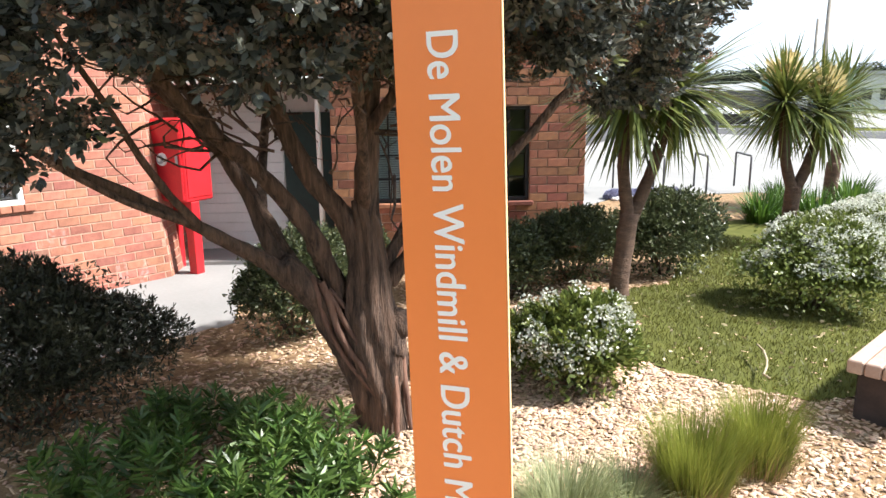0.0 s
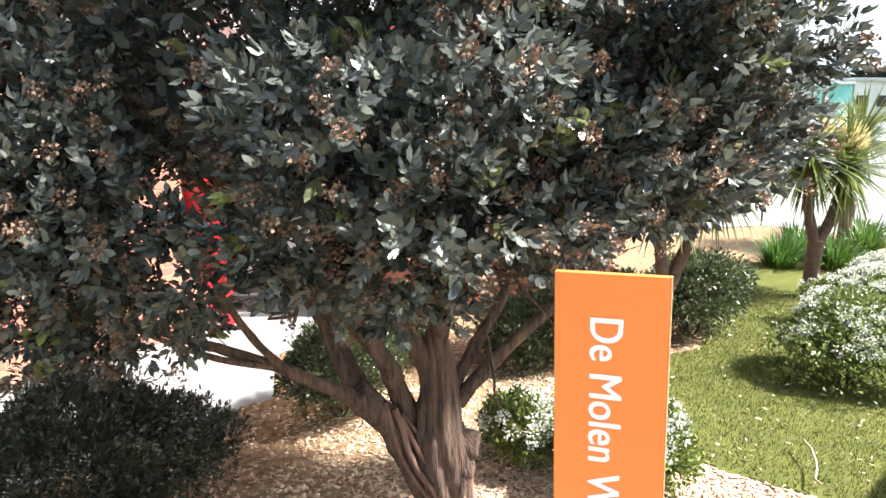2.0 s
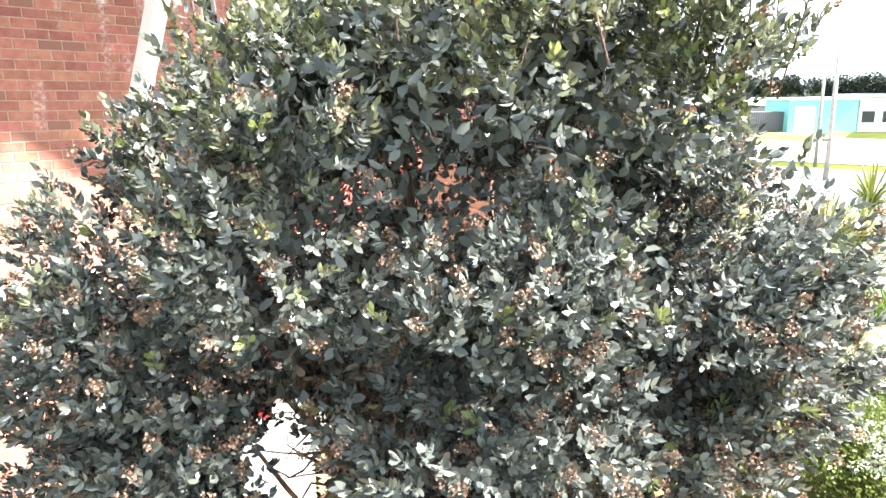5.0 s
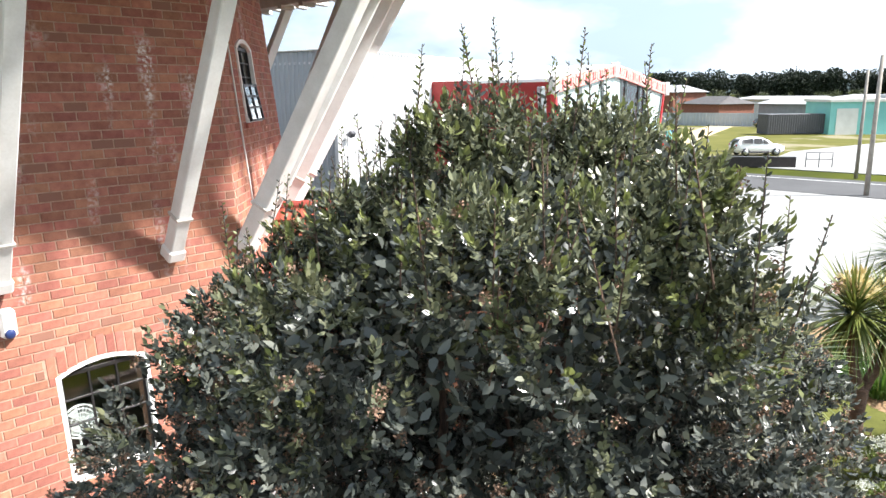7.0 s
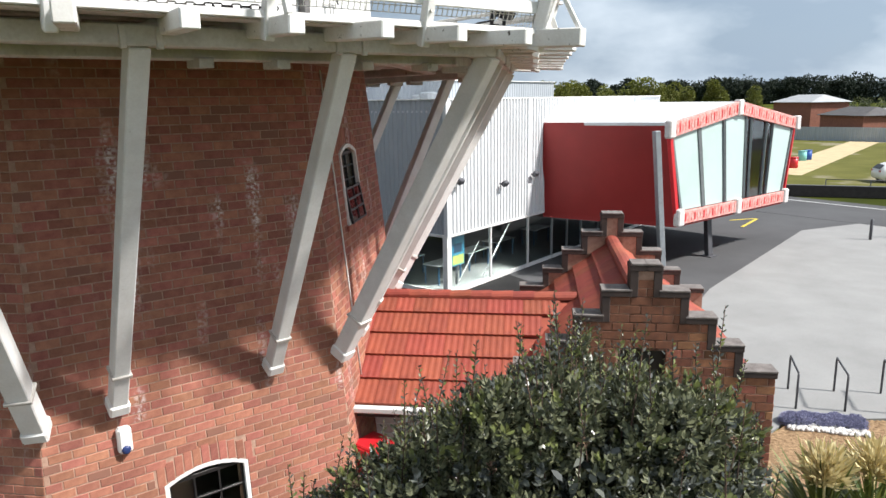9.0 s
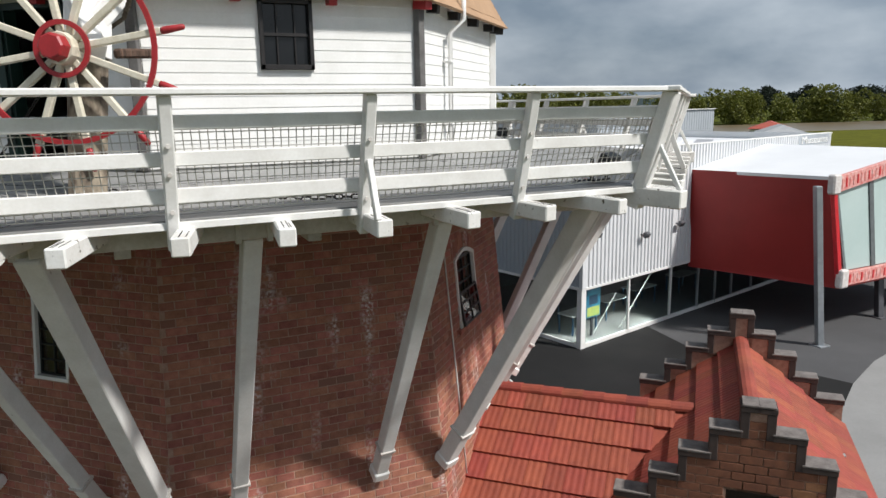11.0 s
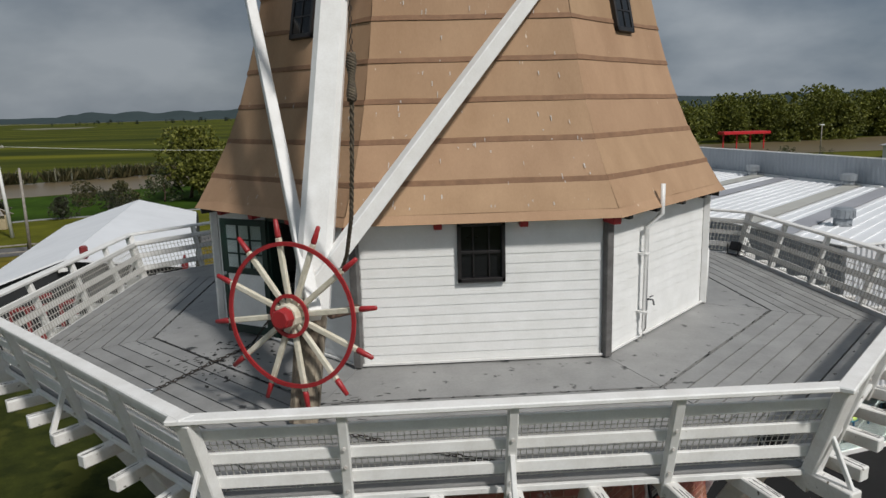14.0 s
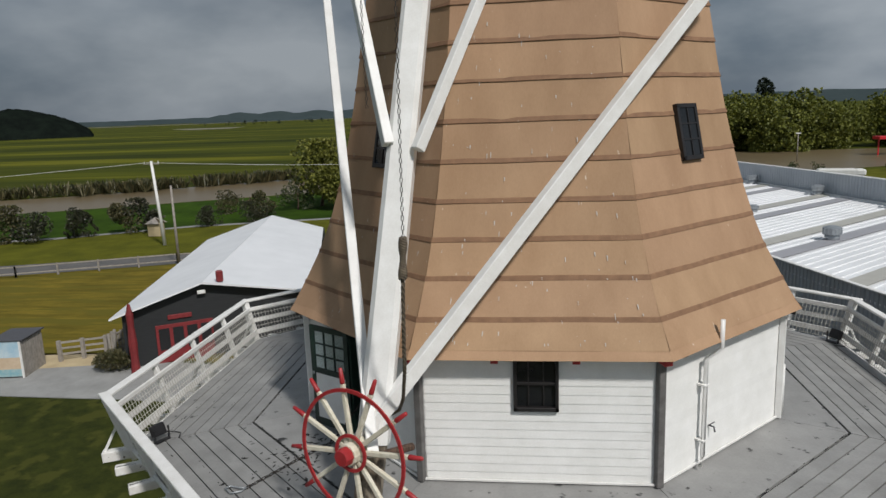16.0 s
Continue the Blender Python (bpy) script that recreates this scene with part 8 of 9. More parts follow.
def cabbage_tree(base, heads, trunk_r, label, seed, pale=0.0, n=230, leaf=0.8):
    """Forked trunks, each with a ball of sword leaves."""
    rs = np.random.RandomState(seed)
    z0 = bed_height(base[0], base[1])
    t = thing("cabbage_tree", label, "tree", "cabbage trees", at=(base[0], base[1], z0))
    mx, my = sum(h[0] for h in heads) / len(heads), sum(h[1] for h in heads) / len(heads)
    fork = Vector((base[0] + (mx - base[0]) * 0.3, base[1] + (my - base[1]) * 0.3, z0 + 0.92))
    limb("trunk", [(base[0], base[1], z0 - 0.08), (base[0], base[1], z0 + 0.15), fork], trunk_r * 1.25, trunk_r, PBARK, t, 14, 6, 0.05)
    for hx, hy, hz, r in heads:
        h = Vector((hx, hy, hz))
        limb("stem", [fork - Vector((0, 0, 0.12)), fork.lerp(h, 0.4) + (h - Vector((mx, my, hz))) * 0.3, h], trunk_r * 0.82, trunk_r * 0.6, PBARK, t, 12, 5, 0.05)
        d = sphere_dirs(n, rs)
        d[:, 2] = d[:, 2] * 0.95 + 0.12
        d = unit(d)
        L = rs.uniform(0.75, 1.05, n)[:, None] * leaf
        out = unit(d * np.array([1, 1, 0.0]) + 1e-4)
        side = unit(np.cross(d, np.array([0, 0, 1.0]) + rs.normal(size=d.shape) * 0.15)) * 0.021
        p = np.array([hx, hy, hz]) + d * 0.06
        dd = d
        pts = []
        for i in range(5):
            pts.append(p)
            p = p + dd * L / 4
            dd = unit(dd + np.array([0, 0, -0.13]))
        w = [0.6, 1.0, 0.9, 0.6, 0.04]
        V_ = np.stack([q + s * side * wi for q, wi in zip(pts, w) for s in (-1, 1)], 1)
        idx = np.array([(2 * i, 2 * i + 1, 2 * i + 3, 2 * i + 2) for i in range(4)])
        f = (np.arange(n)[:, None, None] * 10 + idx[None]).reshape(-1, 4)
        ob = np_mesh("crown", V_.reshape(-1, 3), f, PALM, t)
        ob["kind"] = "stuff"
        if pale:
            k = 520
            d = sphere_dirs(k, rs)
            d[:, 2] = np.abs(d[:, 2]) + 0.25
            tube("flower_stalk", [(hx, hy, hz), (hx + 0.02, hy + 0.03, hz + pale)], [0.03, 0.015], PALM_Y, t, seg=6)
            mid = np.array([hx + 0.02, hy + 0.03, hz + pale])
            fl = leaf_polys(mid + unit(d) * rs.uniform(0.05, 0.26, (k, 1)) * np.array([1, 1, 1.7]) - np.array([0, 0, 0.15]), unit(d) + np.array([0, 0, 0.15]), rs.uniform(0.09, 0.2, k), np.full(k, 0.03), rs)
            ob = np_quads("flower_spray", fl, PALM_Y, t, "pale cream flower spray", 6)
            ob["kind"] = "stuff"
    return t


cabbage_tree((4.5, -9.9), [(4.68, -9.85, 2.16, 1), (5.15, -10.15, 2.20, 1)], 0.098, "cabbage tree with two grey trunks, sword leaves and cream flowers", 51, pale=0.72, leaf=1.02, n=330)
cabbage_tree((8.9, -10.5), [(8.7, -10.35, 2.02, 1), (9.2, -10.75, 1.85, 1)], 0.11, "forked cabbage tree with yellowing sword leaves", 52, pale=0.35, leaf=1.02, n=300)
cabbage_tree((13.2, -10.15), [(13.35, -10.2, 2.1, 1)], 0.13, "single-stemmed cabbage tree by the car park", 53, leaf=1.05, n=300)


def chips():
    rs = np.random.RandomState(61)
    n = 62000
    x = np.concatenate([rs.uniform(-6.5, 6.2, n // 2), rs.normal(1.0, 1.8, n // 2)])
    y = np.concatenate([rs.uniform(-15.2, -7.0, n // 2), rs.normal(-11.2, 1.2, n // 2)])
    ok = np.array([in_poly(a, b, GARDEN) and not in_poly(a, b, TURF) or (rs.uniform() < 0.04 and in_poly(a, b, GARDEN)) for a, b in zip(x, y)])
    ok &= rs.uniform(size=len(x)) < 1.25 - np.hypot((x - 0.8) / 7.5, (y + 10.6) / 4.8)
    x, y = x[ok], y[ok]
    n = len(x)
    z = np.array([bed_height(a, b) for a, b in zip(x, y)]) + rs.uniform(0.002, 0.014, n)
    L, W = 0.014 + 0.055 * rs.uniform(0, 1, n) ** 1.7, 0.009 + 0.024 * rs.uniform(0, 1, n) ** 1.5
    a = rs.uniform(0, 6.28, n)
    ux = np.stack([np.cos(a), np.sin(a), rs.normal(0, 0.17, n)], 1)
    ux = unit(ux)
    uy = unit(np.cross(np.stack([rs.normal(0, 0.2, n), rs.normal(0, 0.2, n), np.ones(n)], 1), ux))
    uz = np.cross(ux, uy)
    c = np.stack([x, y, z], 1)
    T = 0.003
    corn = []
    for sx, sy, sz in ((-1, -1, 1), (1, -1, 1), (1, 1, 1), (-1, 1, 1), (-1.05, -1.05, -1), (1.05, -1.05, -1), (1.05, 1.05, -1), (-1.05, 1.05, -1)):
        corn.append(c + ux * (sx * L * 0.5)[:, None] + uy * (sy * W * 0.5)[:, None] + uz * sz * T * 0.5)
    v = np.stack(corn, 1).reshape(-1, 3)
    f = (np.arange(n)[:, None, None] * 8 + BOX_F[None]).reshape(-1, 4)
    ob = np_mesh("bark_chips", v, f, CHIP)
    tagged(ob, "pale and brown bark chips strewn over the garden bed", "bark chips", kind="stuff")


chips()


def turf_blades():
    rs = np.random.RandomState(62)
    n = 60000
    x, y = rs.uniform(2.4, 9.0, n), rs.uniform(-13.6, -9.1, n)
    ok = np.array([in_poly(a + 0.05 * math.sin(b * 9), b, TURF) for a, b in zip(x, y)])
    x, y = x[ok], y[ok]
    n = len(x)
    z = np.array([bed_height(a, b) + 0.01 for a, b in zip(x, y)])
    h = rs.uniform(0.02, 0.05, n)
    a = rs.uniform(0, 6.28, n)
    w = 0.004
    sx, sy = np.cos(a) * w, np.sin(a) * w
    lx, ly = rs.normal(0, 0.018, n), rs.normal(0, 0.018, n)
    v = np.stack([np.stack([x - sx, y - sy, z], 1), np.stack([x + sx, y + sy, z], 1), np.stack([x + lx, y + ly, z + h], 1)], 1)
    ob = np_quads("turf_blades", v, BLADE, None, "", 3)
    tagged(ob, "short mown grass blades of the garden turf", "grass", kind="stuff")


turf_blades()


def petals():
    rs = np.random.RandomState(63)
    n = 110
    x, y = rs.uniform(2.6, 6.5, n), rs.uniform(-13, -10.2, n)
    ok = np.array([in_poly(a, b, TURF) for a, b in zip(x, y)])
    x, y = x[ok], y[ok]
    z = np.array([bed_height(a, b) + 0.045 for a, b in zip(x, y)])
    v = leaf_polys(np.stack([x, y, z], 1), np.stack([rs.normal(size=len(x)), rs.normal(size=len(x)), rs.normal(size=len(x)) * 0.15], 1), rs.uniform(0.03, 0.075, len(x)), rs.uniform(0.02, 0.035, len(x)), rs)
    tagged(np_quads("fallen_leaves", v, leaf_mat("dry_leaf", (0.38, 0.30, 0.17), (0.60, 0.52, 0.36), 0.8, 0.1), None, "", 6), "pale dry leaves fallen on the turf", "leaves", kind="stuff")


petals()
CAPTOP_S = mat("dry_stick", (0.46, 0.38, 0.27), (0.30, 0.23, 0.15), 0.9, 9, 60, 0.3)
twig = thing("fallen_stick", "pale bent stick lying on the turf", "stick", at=(3.25, -11.85, 0.1))
tube("stick", [(3.34, -11.72, 0.13), (3.20, -11.81, 0.14), (3.05, -11.88, 0.12), (2.90, -11.92, 0.12), (2.76, -11.94, 0.11), (2.74, -11.99, 0.10)], 0.009, CAPTOP_S, twig, seg=6)


# ---------- sign and seat ----------
def tall_sign():
    t = thing("pillar_sign", "tall orange panel sign with white lettering", "sign", at=(-0.93, -12.0, 0))
    top_l, top_r = Vector((-1.02, -11.84, 2.475)), Vector((-0.91, -12.145, 2.475))
    x = (top_r - top_l)
    W_ = x.length
    x.normalize()
    n = Vector((x.y, -x.x, 0))
    n = -n if n.dot(Vector((-1.5, -1.3, 0))) < 0 else n
    lean = 0.030
    z = Vector((-x.x * lean, -x.y * lean, 1)).normalized()
    x = (x - z * x.dot(z)).normalized()
    m = Matrix((x, -n, z)).transposed().to_4x4()
    m.translation = top_l
    box("panel", (0, 0, -2.75), (W_, 0.022, 0), ORANGE, t, "", 0.002, m)
    box("edge", (W_ + 0.0005, -0.001, -2.75), (W_ + 0.0035, 0.012, 0.002), mat("cut_panel_edge", (0.86, 0.62, 0.34), (0.80, 0.52, 0.26), 0.5), t, "pale cut edge", 0, m)
    box("back_frame", (0.05, 0.022, -2.75), (W_ - 0.05, 0.06, -0.05), STEEL, t, "", 0.004, m)
    tx = bpy.data.curves.new("lettering", "FONT")
    tx.body = "De Molen Windmill & Dutch M"
    tx.size = 0.118
    tx.extrude = 0.0012
    tx.space_character = 1.02
    ob = bpy.data.objects.new("lettering", tx)
    scene.collection.objects.link(ob)
    bpy.context.view_layer.update()
    me = bpy.data.meshes.new_from_object(ob)
    bpy.data.objects.remove(ob)
    lb = bmesh.new()
    lb.from_mesh(me)
    # a heavier stroke: the face laid three times, a hair apart
    for k, dx in enumerate((-0.0019, 0.0019)):
        extra = bmesh.new()
        extra.from_mesh(me)
        for v in extra.verts:
            v.co += Vector((dx, dx * 0.5, 0.0003 * (k + 1)))
        tmp = bpy.data.meshes.new("stroke")
        extra.to_mesh(tmp)
        extra.free()
        lb.from_mesh(tmp)
        bpy.data.meshes.remove(tmp)
    lb.to_mesh(me)
    lb.free()
    me.materials.clear()
    me.materials.append(SIGN_W)
    lt = link_mesh("lettering", me, None, t, "white upright letters reading down the panel")
    xs = [v.co.x for v in me.vertices]
    L = max(xs) - min(xs)
    k = 1.455 / L
    # text x runs down the panel, text y points to its right edge
    tm = Matrix(((0, 1, 0), (0, 0, -1), (-1, 0, 0))).to_4x4()
    lt.matrix_basis = m @ Matrix.Translation((0.106, -0.0016, -0.125)) @ tm @ Matrix.Diagonal((k, 1.14, 1, 1))


tall_sign()


def garden_seat():
    t = thing("bench", "low timber slatted bench on concrete blocks", "bench", at=(3.1, -12.9, 0))
    c = Vector((2.50, -12.51, 0.0))
    d = Vector((0.97, -0.10, 0)).normalized()
    e = Vector((-0.10, -0.97, 0)).normalized()
    m = Matrix((d, e, Vector((0, 0, 1)))).transposed().to_4x4()
    m.translation = c
    SLAT = mat("weathered_pink_timber", (0.50, 0.36, 0.29), (0.34, 0.23, 0.18), 0.75, 3, 50, 0.25, var=0.08)
    for i in range(5):
        box("slat", (0, i * 0.105, 0.36), (1.8, i * 0.105 + 0.095, 0.45), SLAT, t, "", 0.008, m)
    for a in (0.15, 1.4):
        box("block", (a, 0.03, -0.1), (a + 0.3, 0.5, 0.36), CAPS, t, "", 0.01, m)


garden_seat()

# ---------- black hall and yard to the north-west ----------
def hall():
    t = thing("meeting_hall", "black boarded hall with a white roof and red doors", "building", at=(-19, 26, G))
    FLe, FRe = Vector((-22.3, 21.0, 3.0)), Vector((-13.6, 26.6, 3.0))
    AP = Vector((-18.69, 23.41, 4.22))
    along = Vector((-5.6, 22.5, 0))
    BLe, BRe, BAP = FLe + along, FRe + along, Vector((-24.07, 49.23, 4.22))
    ov = along.normalized() * -0.6
    panel("roof", [FLe + ov + Vector((-0.5, -0.3, -0.15)), AP + ov, BAP, BLe], ROOFW, 0.1, t, "white painted steel roof")
    panel("roof", [AP + ov, FRe + ov + Vector((0.5, 0.3, -0.15)), BRe, BAP], ROOFW, 0.1, t, "white painted steel roof")
    panel("roof", [BLe, BAP, BRe], ROOFW, 0.1, t, "white painted steel roof")
    dn = Vector((0, 0, 1))
    BW = mat("black_boards", (0.022, 0.024, 0.026), (0.014, 0.015, 0.016), 0.6, 2, 30, 0.1, stretch=(1, 1, 8))

    def g(p):
        return Vector((p.x, p.y, G))

    panel("front_wall", [g(FLe), g(FRe), FRe, AP, FLe], BW, -0.15, t)
    panel("side_wall", [g(FLe), FLe, BLe, g(BLe)], BW, 0.15, t)
    panel("side_wall", [g(FRe), g(BRe), BRe, FRe], BW, 0.15, t)
    panel("back_wall", [g(BLe), BLe, BRe, g(BRe)], BW, 0.15, t)
    fd = (FRe - FLe).normalized()
    fn = Vector((fd.y, -fd.x, 0))
    m = Matrix((fd, -fn, Vector((0, 0, 1)))).transposed().to_4x4()
    m.translation = Vector((FLe.x, FLe.y, G))
    box("double_door", (1.5, -0.06, 0.0), (4.6, 0.02, 2.2), HALLRED, t, "dark red double doors with glass", 0.01, m)
    for i in range(4):
        box("pane", (1.65 + i * 0.76, -0.075, 0.75), (2.22 + i * 0.76, -0.062, 2.0), BLACKPL, t, "", 0, m)
    box("name_board", (2.2, -0.1, 2.48), (3.5, -0.02, 2.74), HALLRED, t, "red carved board over the doors", 0.02, m)
    box("gable_mask", (5.0, -0.35, 4.3), (5.4, -0.1, 5.0), HALLRED, t, "small red carved gable figure", 0.08, m)
    box("lamp", (3.9, -0.25, 3.75), (4.35, -0.05, 3.95), PAINT, t, "white wall lamp", 0.02, m)
    for x in (0.25, 10.1):
        tt = thing("carved_post", "tall red carved post by the hall", "post", "carved posts")
        q = m @ Vector((x, -0.9, 0))
        bm = bmesh.new()
        add_tube(bm, [q, q + Vector((0, 0, 0.8)), q + Vector((0, 0, 1.7)), q + Vector((0, 0, 2.6)), q + Vector((0, 0, 3.3)), q + Vector((0.02, 0, 3.9))], [0.26, 0.2, 0.24, 0.17, 0.2, 0.06], 8)
        part("shaft", bm, HALLRED, tt)


hall()


def kiosk():
    t = thing("kiosk", "grey timber kiosk with a painted panel", "kiosk", at=(-28.3, 20.5, G))
    m = Matrix.Translation((-27.6, 19.5, G)) @ Matrix.Rotation(radians(9), 4, "Z")
    for i in range(9):
        box("board", (0.0, i * 0.24, 0), (0.05, i * 0.24 + 0.225, 2.0), mat("grey_fence_timber", (0.36, 0.33, 0.29), (0.22, 0.20, 0.175), 0.9, 4, 40, 0.3) if i == 0 else bpy.data.materials["grey_fence_timber"], t, "", 0.004, m)
    for z0, z1, word, c, d in ((1.18, 2.08, "painted blue sky panel", (0.30, 0.48, 0.60), (0.52, 0.62, 0.66)), (0.52, 1.18, "painted sand panel", (0.62, 0.50, 0.36), (0.50, 0.38, 0.26)), (0.10, 0.52, "painted teal water panel", (0.10, 0.33, 0.42), (0.42, 0.50, 0.46))):
        box("panel", (-1.6, -0.06, z0), (-0.06, -0.01, z1), mat("painted_scene", c, d, 0.6, 1.6, 9, 0), t, word, 0, m)
    box("corner_trim", (-0.07, -0.08, 0.0), (0.03, -0.005, 2.1), PAINT, t, "white corner trim", 0.004, m)
    box("roof", (-1.7, -0.1, 2.1), (0.15, 2.3, 2.16), STEEL_D, t, "", 0, m)
    box("back", (-1.6, 2.15, 0), (0.0, 2.2, 2.0), bpy.data.materials["grey_fence_timber"], t, "", 0, m)


kiosk()
FT = bpy.data.materials["grey_fence_timber"]
bush((-23.1, 20.75, G + 0.45), (1.35, 0.85, 0.75), FLAX, 0.16, 0.035, 420, "low brown-leaved shrub beside the black hall", per=9, base_z=G, lumps=10, seed=91)


def rail_fence(pts, step, h, label, rails=3, pw=0.14, group=""):
    t = thing("fence", label, "fence", group, at=(pts[0][0], pts[0][1], G))
    for (x0, y0), (x1, y1) in zip(pts, pts[1:]):
        a, b = Vector((x0, y0, G)), Vector((x1, y1, G))
        n = max(1, round((b - a).length / step))
        for i in range(n + 1):
            p = a.lerp(b, i / n)
            box("post", (-pw / 2, -pw / 2, 0), (pw / 2, pw / 2, h), FT, t, "", 0.01, Matrix.Translation(p))
        for r in range(rails):
            z = h * (0.35 + 0.55 * r / max(1, rails - 1))
            beam("rail", a + Vector((0, 0, z)), b + Vector((0, 0, z)), 0.04, 0.12, FT, t, "", 0.005)
    return t


rail_fence([(-27.2, 22.0), (-25.0, 23.1)], 1.1, 1.25, "weathered timber rail fence by the kiosk", 3, 0.2)
rail_fence([(-90, 29.0), (-46.5, 43.3), (-33.6, 48.5), (-20, 51.5)], 3.2, 1.1, "weathered post and rail fence along the paddock", 2)
rail_fence([(-24.2, 22.8), (-22.6, 26.5), (-24.8, 36)], 1.6, 1.6, "dark timber fence beside the hall", 3)


def picket_block():
    t = thing("timber_screen", "upright grey timber screen beside the hall", "fence", at=(-24.4, 22.9, G))
    for i in range(8):
        box("picket", (i * 0.17, 0, 0), (i * 0.17 + 0.15, 0.06, 1.45 + 0.1 * (i % 3)), FT, t, "", 0.006, Matrix.Translation((-24.6, 22.7, G)) @ Matrix.Rotation(radians(40), 4, "Z"))


picket_block()


def power_pole(x, y, h, r, material, label, arm=True, lean=(0, 0)):
    t = thing("power_pole", label, "pole", at=(x, y, G))
    tube("pole", [(x, y, G), (x + lean[0], y + lean[1], G + h)], [r, r * 0.7], material, t, seg=10)
    if arm:
        beam("crossarm", (x + lean[0] - 0.9, y + lean[1], G + h - 0.3), (x + lean[0] + 0.9, y + lean[1], G + h - 0.3), 0.1, 0.1, FT, t)
        for s in (-0.8, 0.0, 0.8):
            tube("insulator", [(x + lean[0] + s, y + lean[1], G + h - 0.25), (x + lean[0] + s, y + lean[1], G + h - 0.05)], 0.04, PAINT, t, seg=8)
    return t


power_pole(-40.3, 58.6, 9.3, 0.2, PAINT_OLD, "pale concrete power pole with crossarm", lean=(-0.5, 0))
power_pole(-33.3, 48.2, 7.6, 0.14, FT, "grey timber power pole by the lane", False)
power_pole(47.0, -1.7, 6.7, 0.12, FT, "tall grey timber pole by the street", False)
power_pole(39.2, -4.0, 7.2, 0.14, FT, "tall grey timber pole by the car park", False)
for i, (a, b) in enumerate((((-41.2, 58.6, 9.0), (-110, 40, 8.6)), ((-41.2, 58.6, 9.0), (10, 86, 8)))):
    t = thing("power_line", "thin overhead power line", "cable")
    a, b = Vector(a), Vector(b)
    tube("wire", [a.lerp(b, f / 10) + Vector((0, 0, -1.2 * math.sin(math.pi * f / 10))) for f in range(11)], 0.02, PAINT_OLD, t, seg=4)


# ---------- far planting ----------
def clump_tree(x, y, h, w, seed, material, name, label, group="", n=420, trunk=True, skirt=0.12, size=0.55, category="tree"):
    """A leafy tree for the middle distance: trunk, limbs and many small clumps on lobes."""
    rs = np.random.RandomState(seed)
    t = thing(name, label, category, group, at=(x, y, G))
    lob = []
    k = 9
    for i in range(k):
        a = rs.uniform(0, 6.28)
        z = rs.uniform(skirt + 0.12, 0.86)
        r = w * 0.5 * math.sin(math.pi * min(0.95, (z * 0.9 + 0.12))) * rs.uniform(0.4, 0.9)
        lob.append(np.array([x + r * math.cos(a), y + r * math.sin(a), G + h * z]))
    P, D = [], []
    for p in lob:
        d = sphere_dirs(n // k, rs)
        r = w * rs.uniform(0.16, 0.27)
        P.append(p + d * np.array([r, r, r * 1.05]) * rs.uniform(0.75, 1.1, (len(d), 1)))
        D.append(d)
    P, D = np.concatenate(P), np.concatenate(D)
    P[:, 2] = np.clip(P[:, 2], G + h * skirt * 0.5, G + h)
    s = size * h / 10.0
    v = rosettes(P, D, 5, s, s * 0.7, rs, 1.3, s * 0.5)
    ob = np_quads("crown", v, material, t, "", 6)
    ob["kind"] = "stuff"
    if trunk:
        limb("trunk", [(x, y, G - 0.1), (x + w * 0.03, y, G + h * 0.3), (x, y + w * 0.02, G + h * 0.62)], h * 0.03, h * 0.012, BARK, t, 7, 3)
        for i in range(3):
            p = lob[i]
            tube("branch", [(x, y, G + h * 0.3), tuple((p + np.array([x, y, G + h * 0.35])) / 2), tuple(p)], [h * 0.012, h * 0.009, h * 0.004], BARK, t, seg=5)
    return t


clump_tree(-31.5, 90.0, 9.9, 13.0, 71, LEAF_TL, "tree", "broad green tree on the river bank", n=1500, size=0.45)
clump_tree(-27.0, 86.0, 7.6, 8.5, 72, LEAF_TL, "tree", "rounded green tree on the river bank", n=900, size=0.5)
clump_tree(-34.0, 86.0, 4.6, 5.0, 73, LEAF_B, "tree", "dark green shrubby tree by the river path", n=500, size=0.5)
for i, (x, y, h, w) in enumerate(((-62, 62, 4.2, 5.0), (-57.5, 61.5, 3.4, 4.6), (-54.5, 64.6, 3.6, 3.6), (-50.2, 66.3, 3.8, 4.0), (-47.8, 67.6, 4.2, 4.6), (-40.8, 71.5, 2.6, 3.6), (-37.0, 80, 3.6, 4.0), (-36.0, 74.5, 2.8, 4.2), (-66, 60, 3.6, 4.4), (-44.0, 84, 3.2, 4.2))):
    clump_tree(x, y, h, w, 80 + i, LEAF_H if i % 3 else FLAX, "shrub", "dark shrub beside the riverside path", "riverside shrubs", 650, False, 0.05, 0.6, "shrub")
hut = thing("hut", "tiny tan hut by the riverside path", "hut", at=(-44.6, 64.6, G))
box("body", (-45.4, 64.2, G), (-43.9, 65.5, G + 1.5), SAND, hut, "", 0.05)
panel("roof", [(-45.6, 64.0, G + 1.5), (-43.7, 64.0, G + 1.5), (-44.6, 64.8, G + 2.2)], FT, 0.1, hut)
panel("roof", [(-43.7, 65.7, G + 1.5), (-45.6, 65.7, G + 1.5), (-44.6, 64.8, G + 2.2)], FT, 0.1, hut)
bin_t = thing("litter_bin", "small grey litter bin by the riverside path", "bin", at=(-58.6, 62.0, G))
tube("drum", [(-58.6, 62.0, G), (-58.6, 62.0, G + 1.0)], 0.32, CAPTOP, bin_t, seg=12)


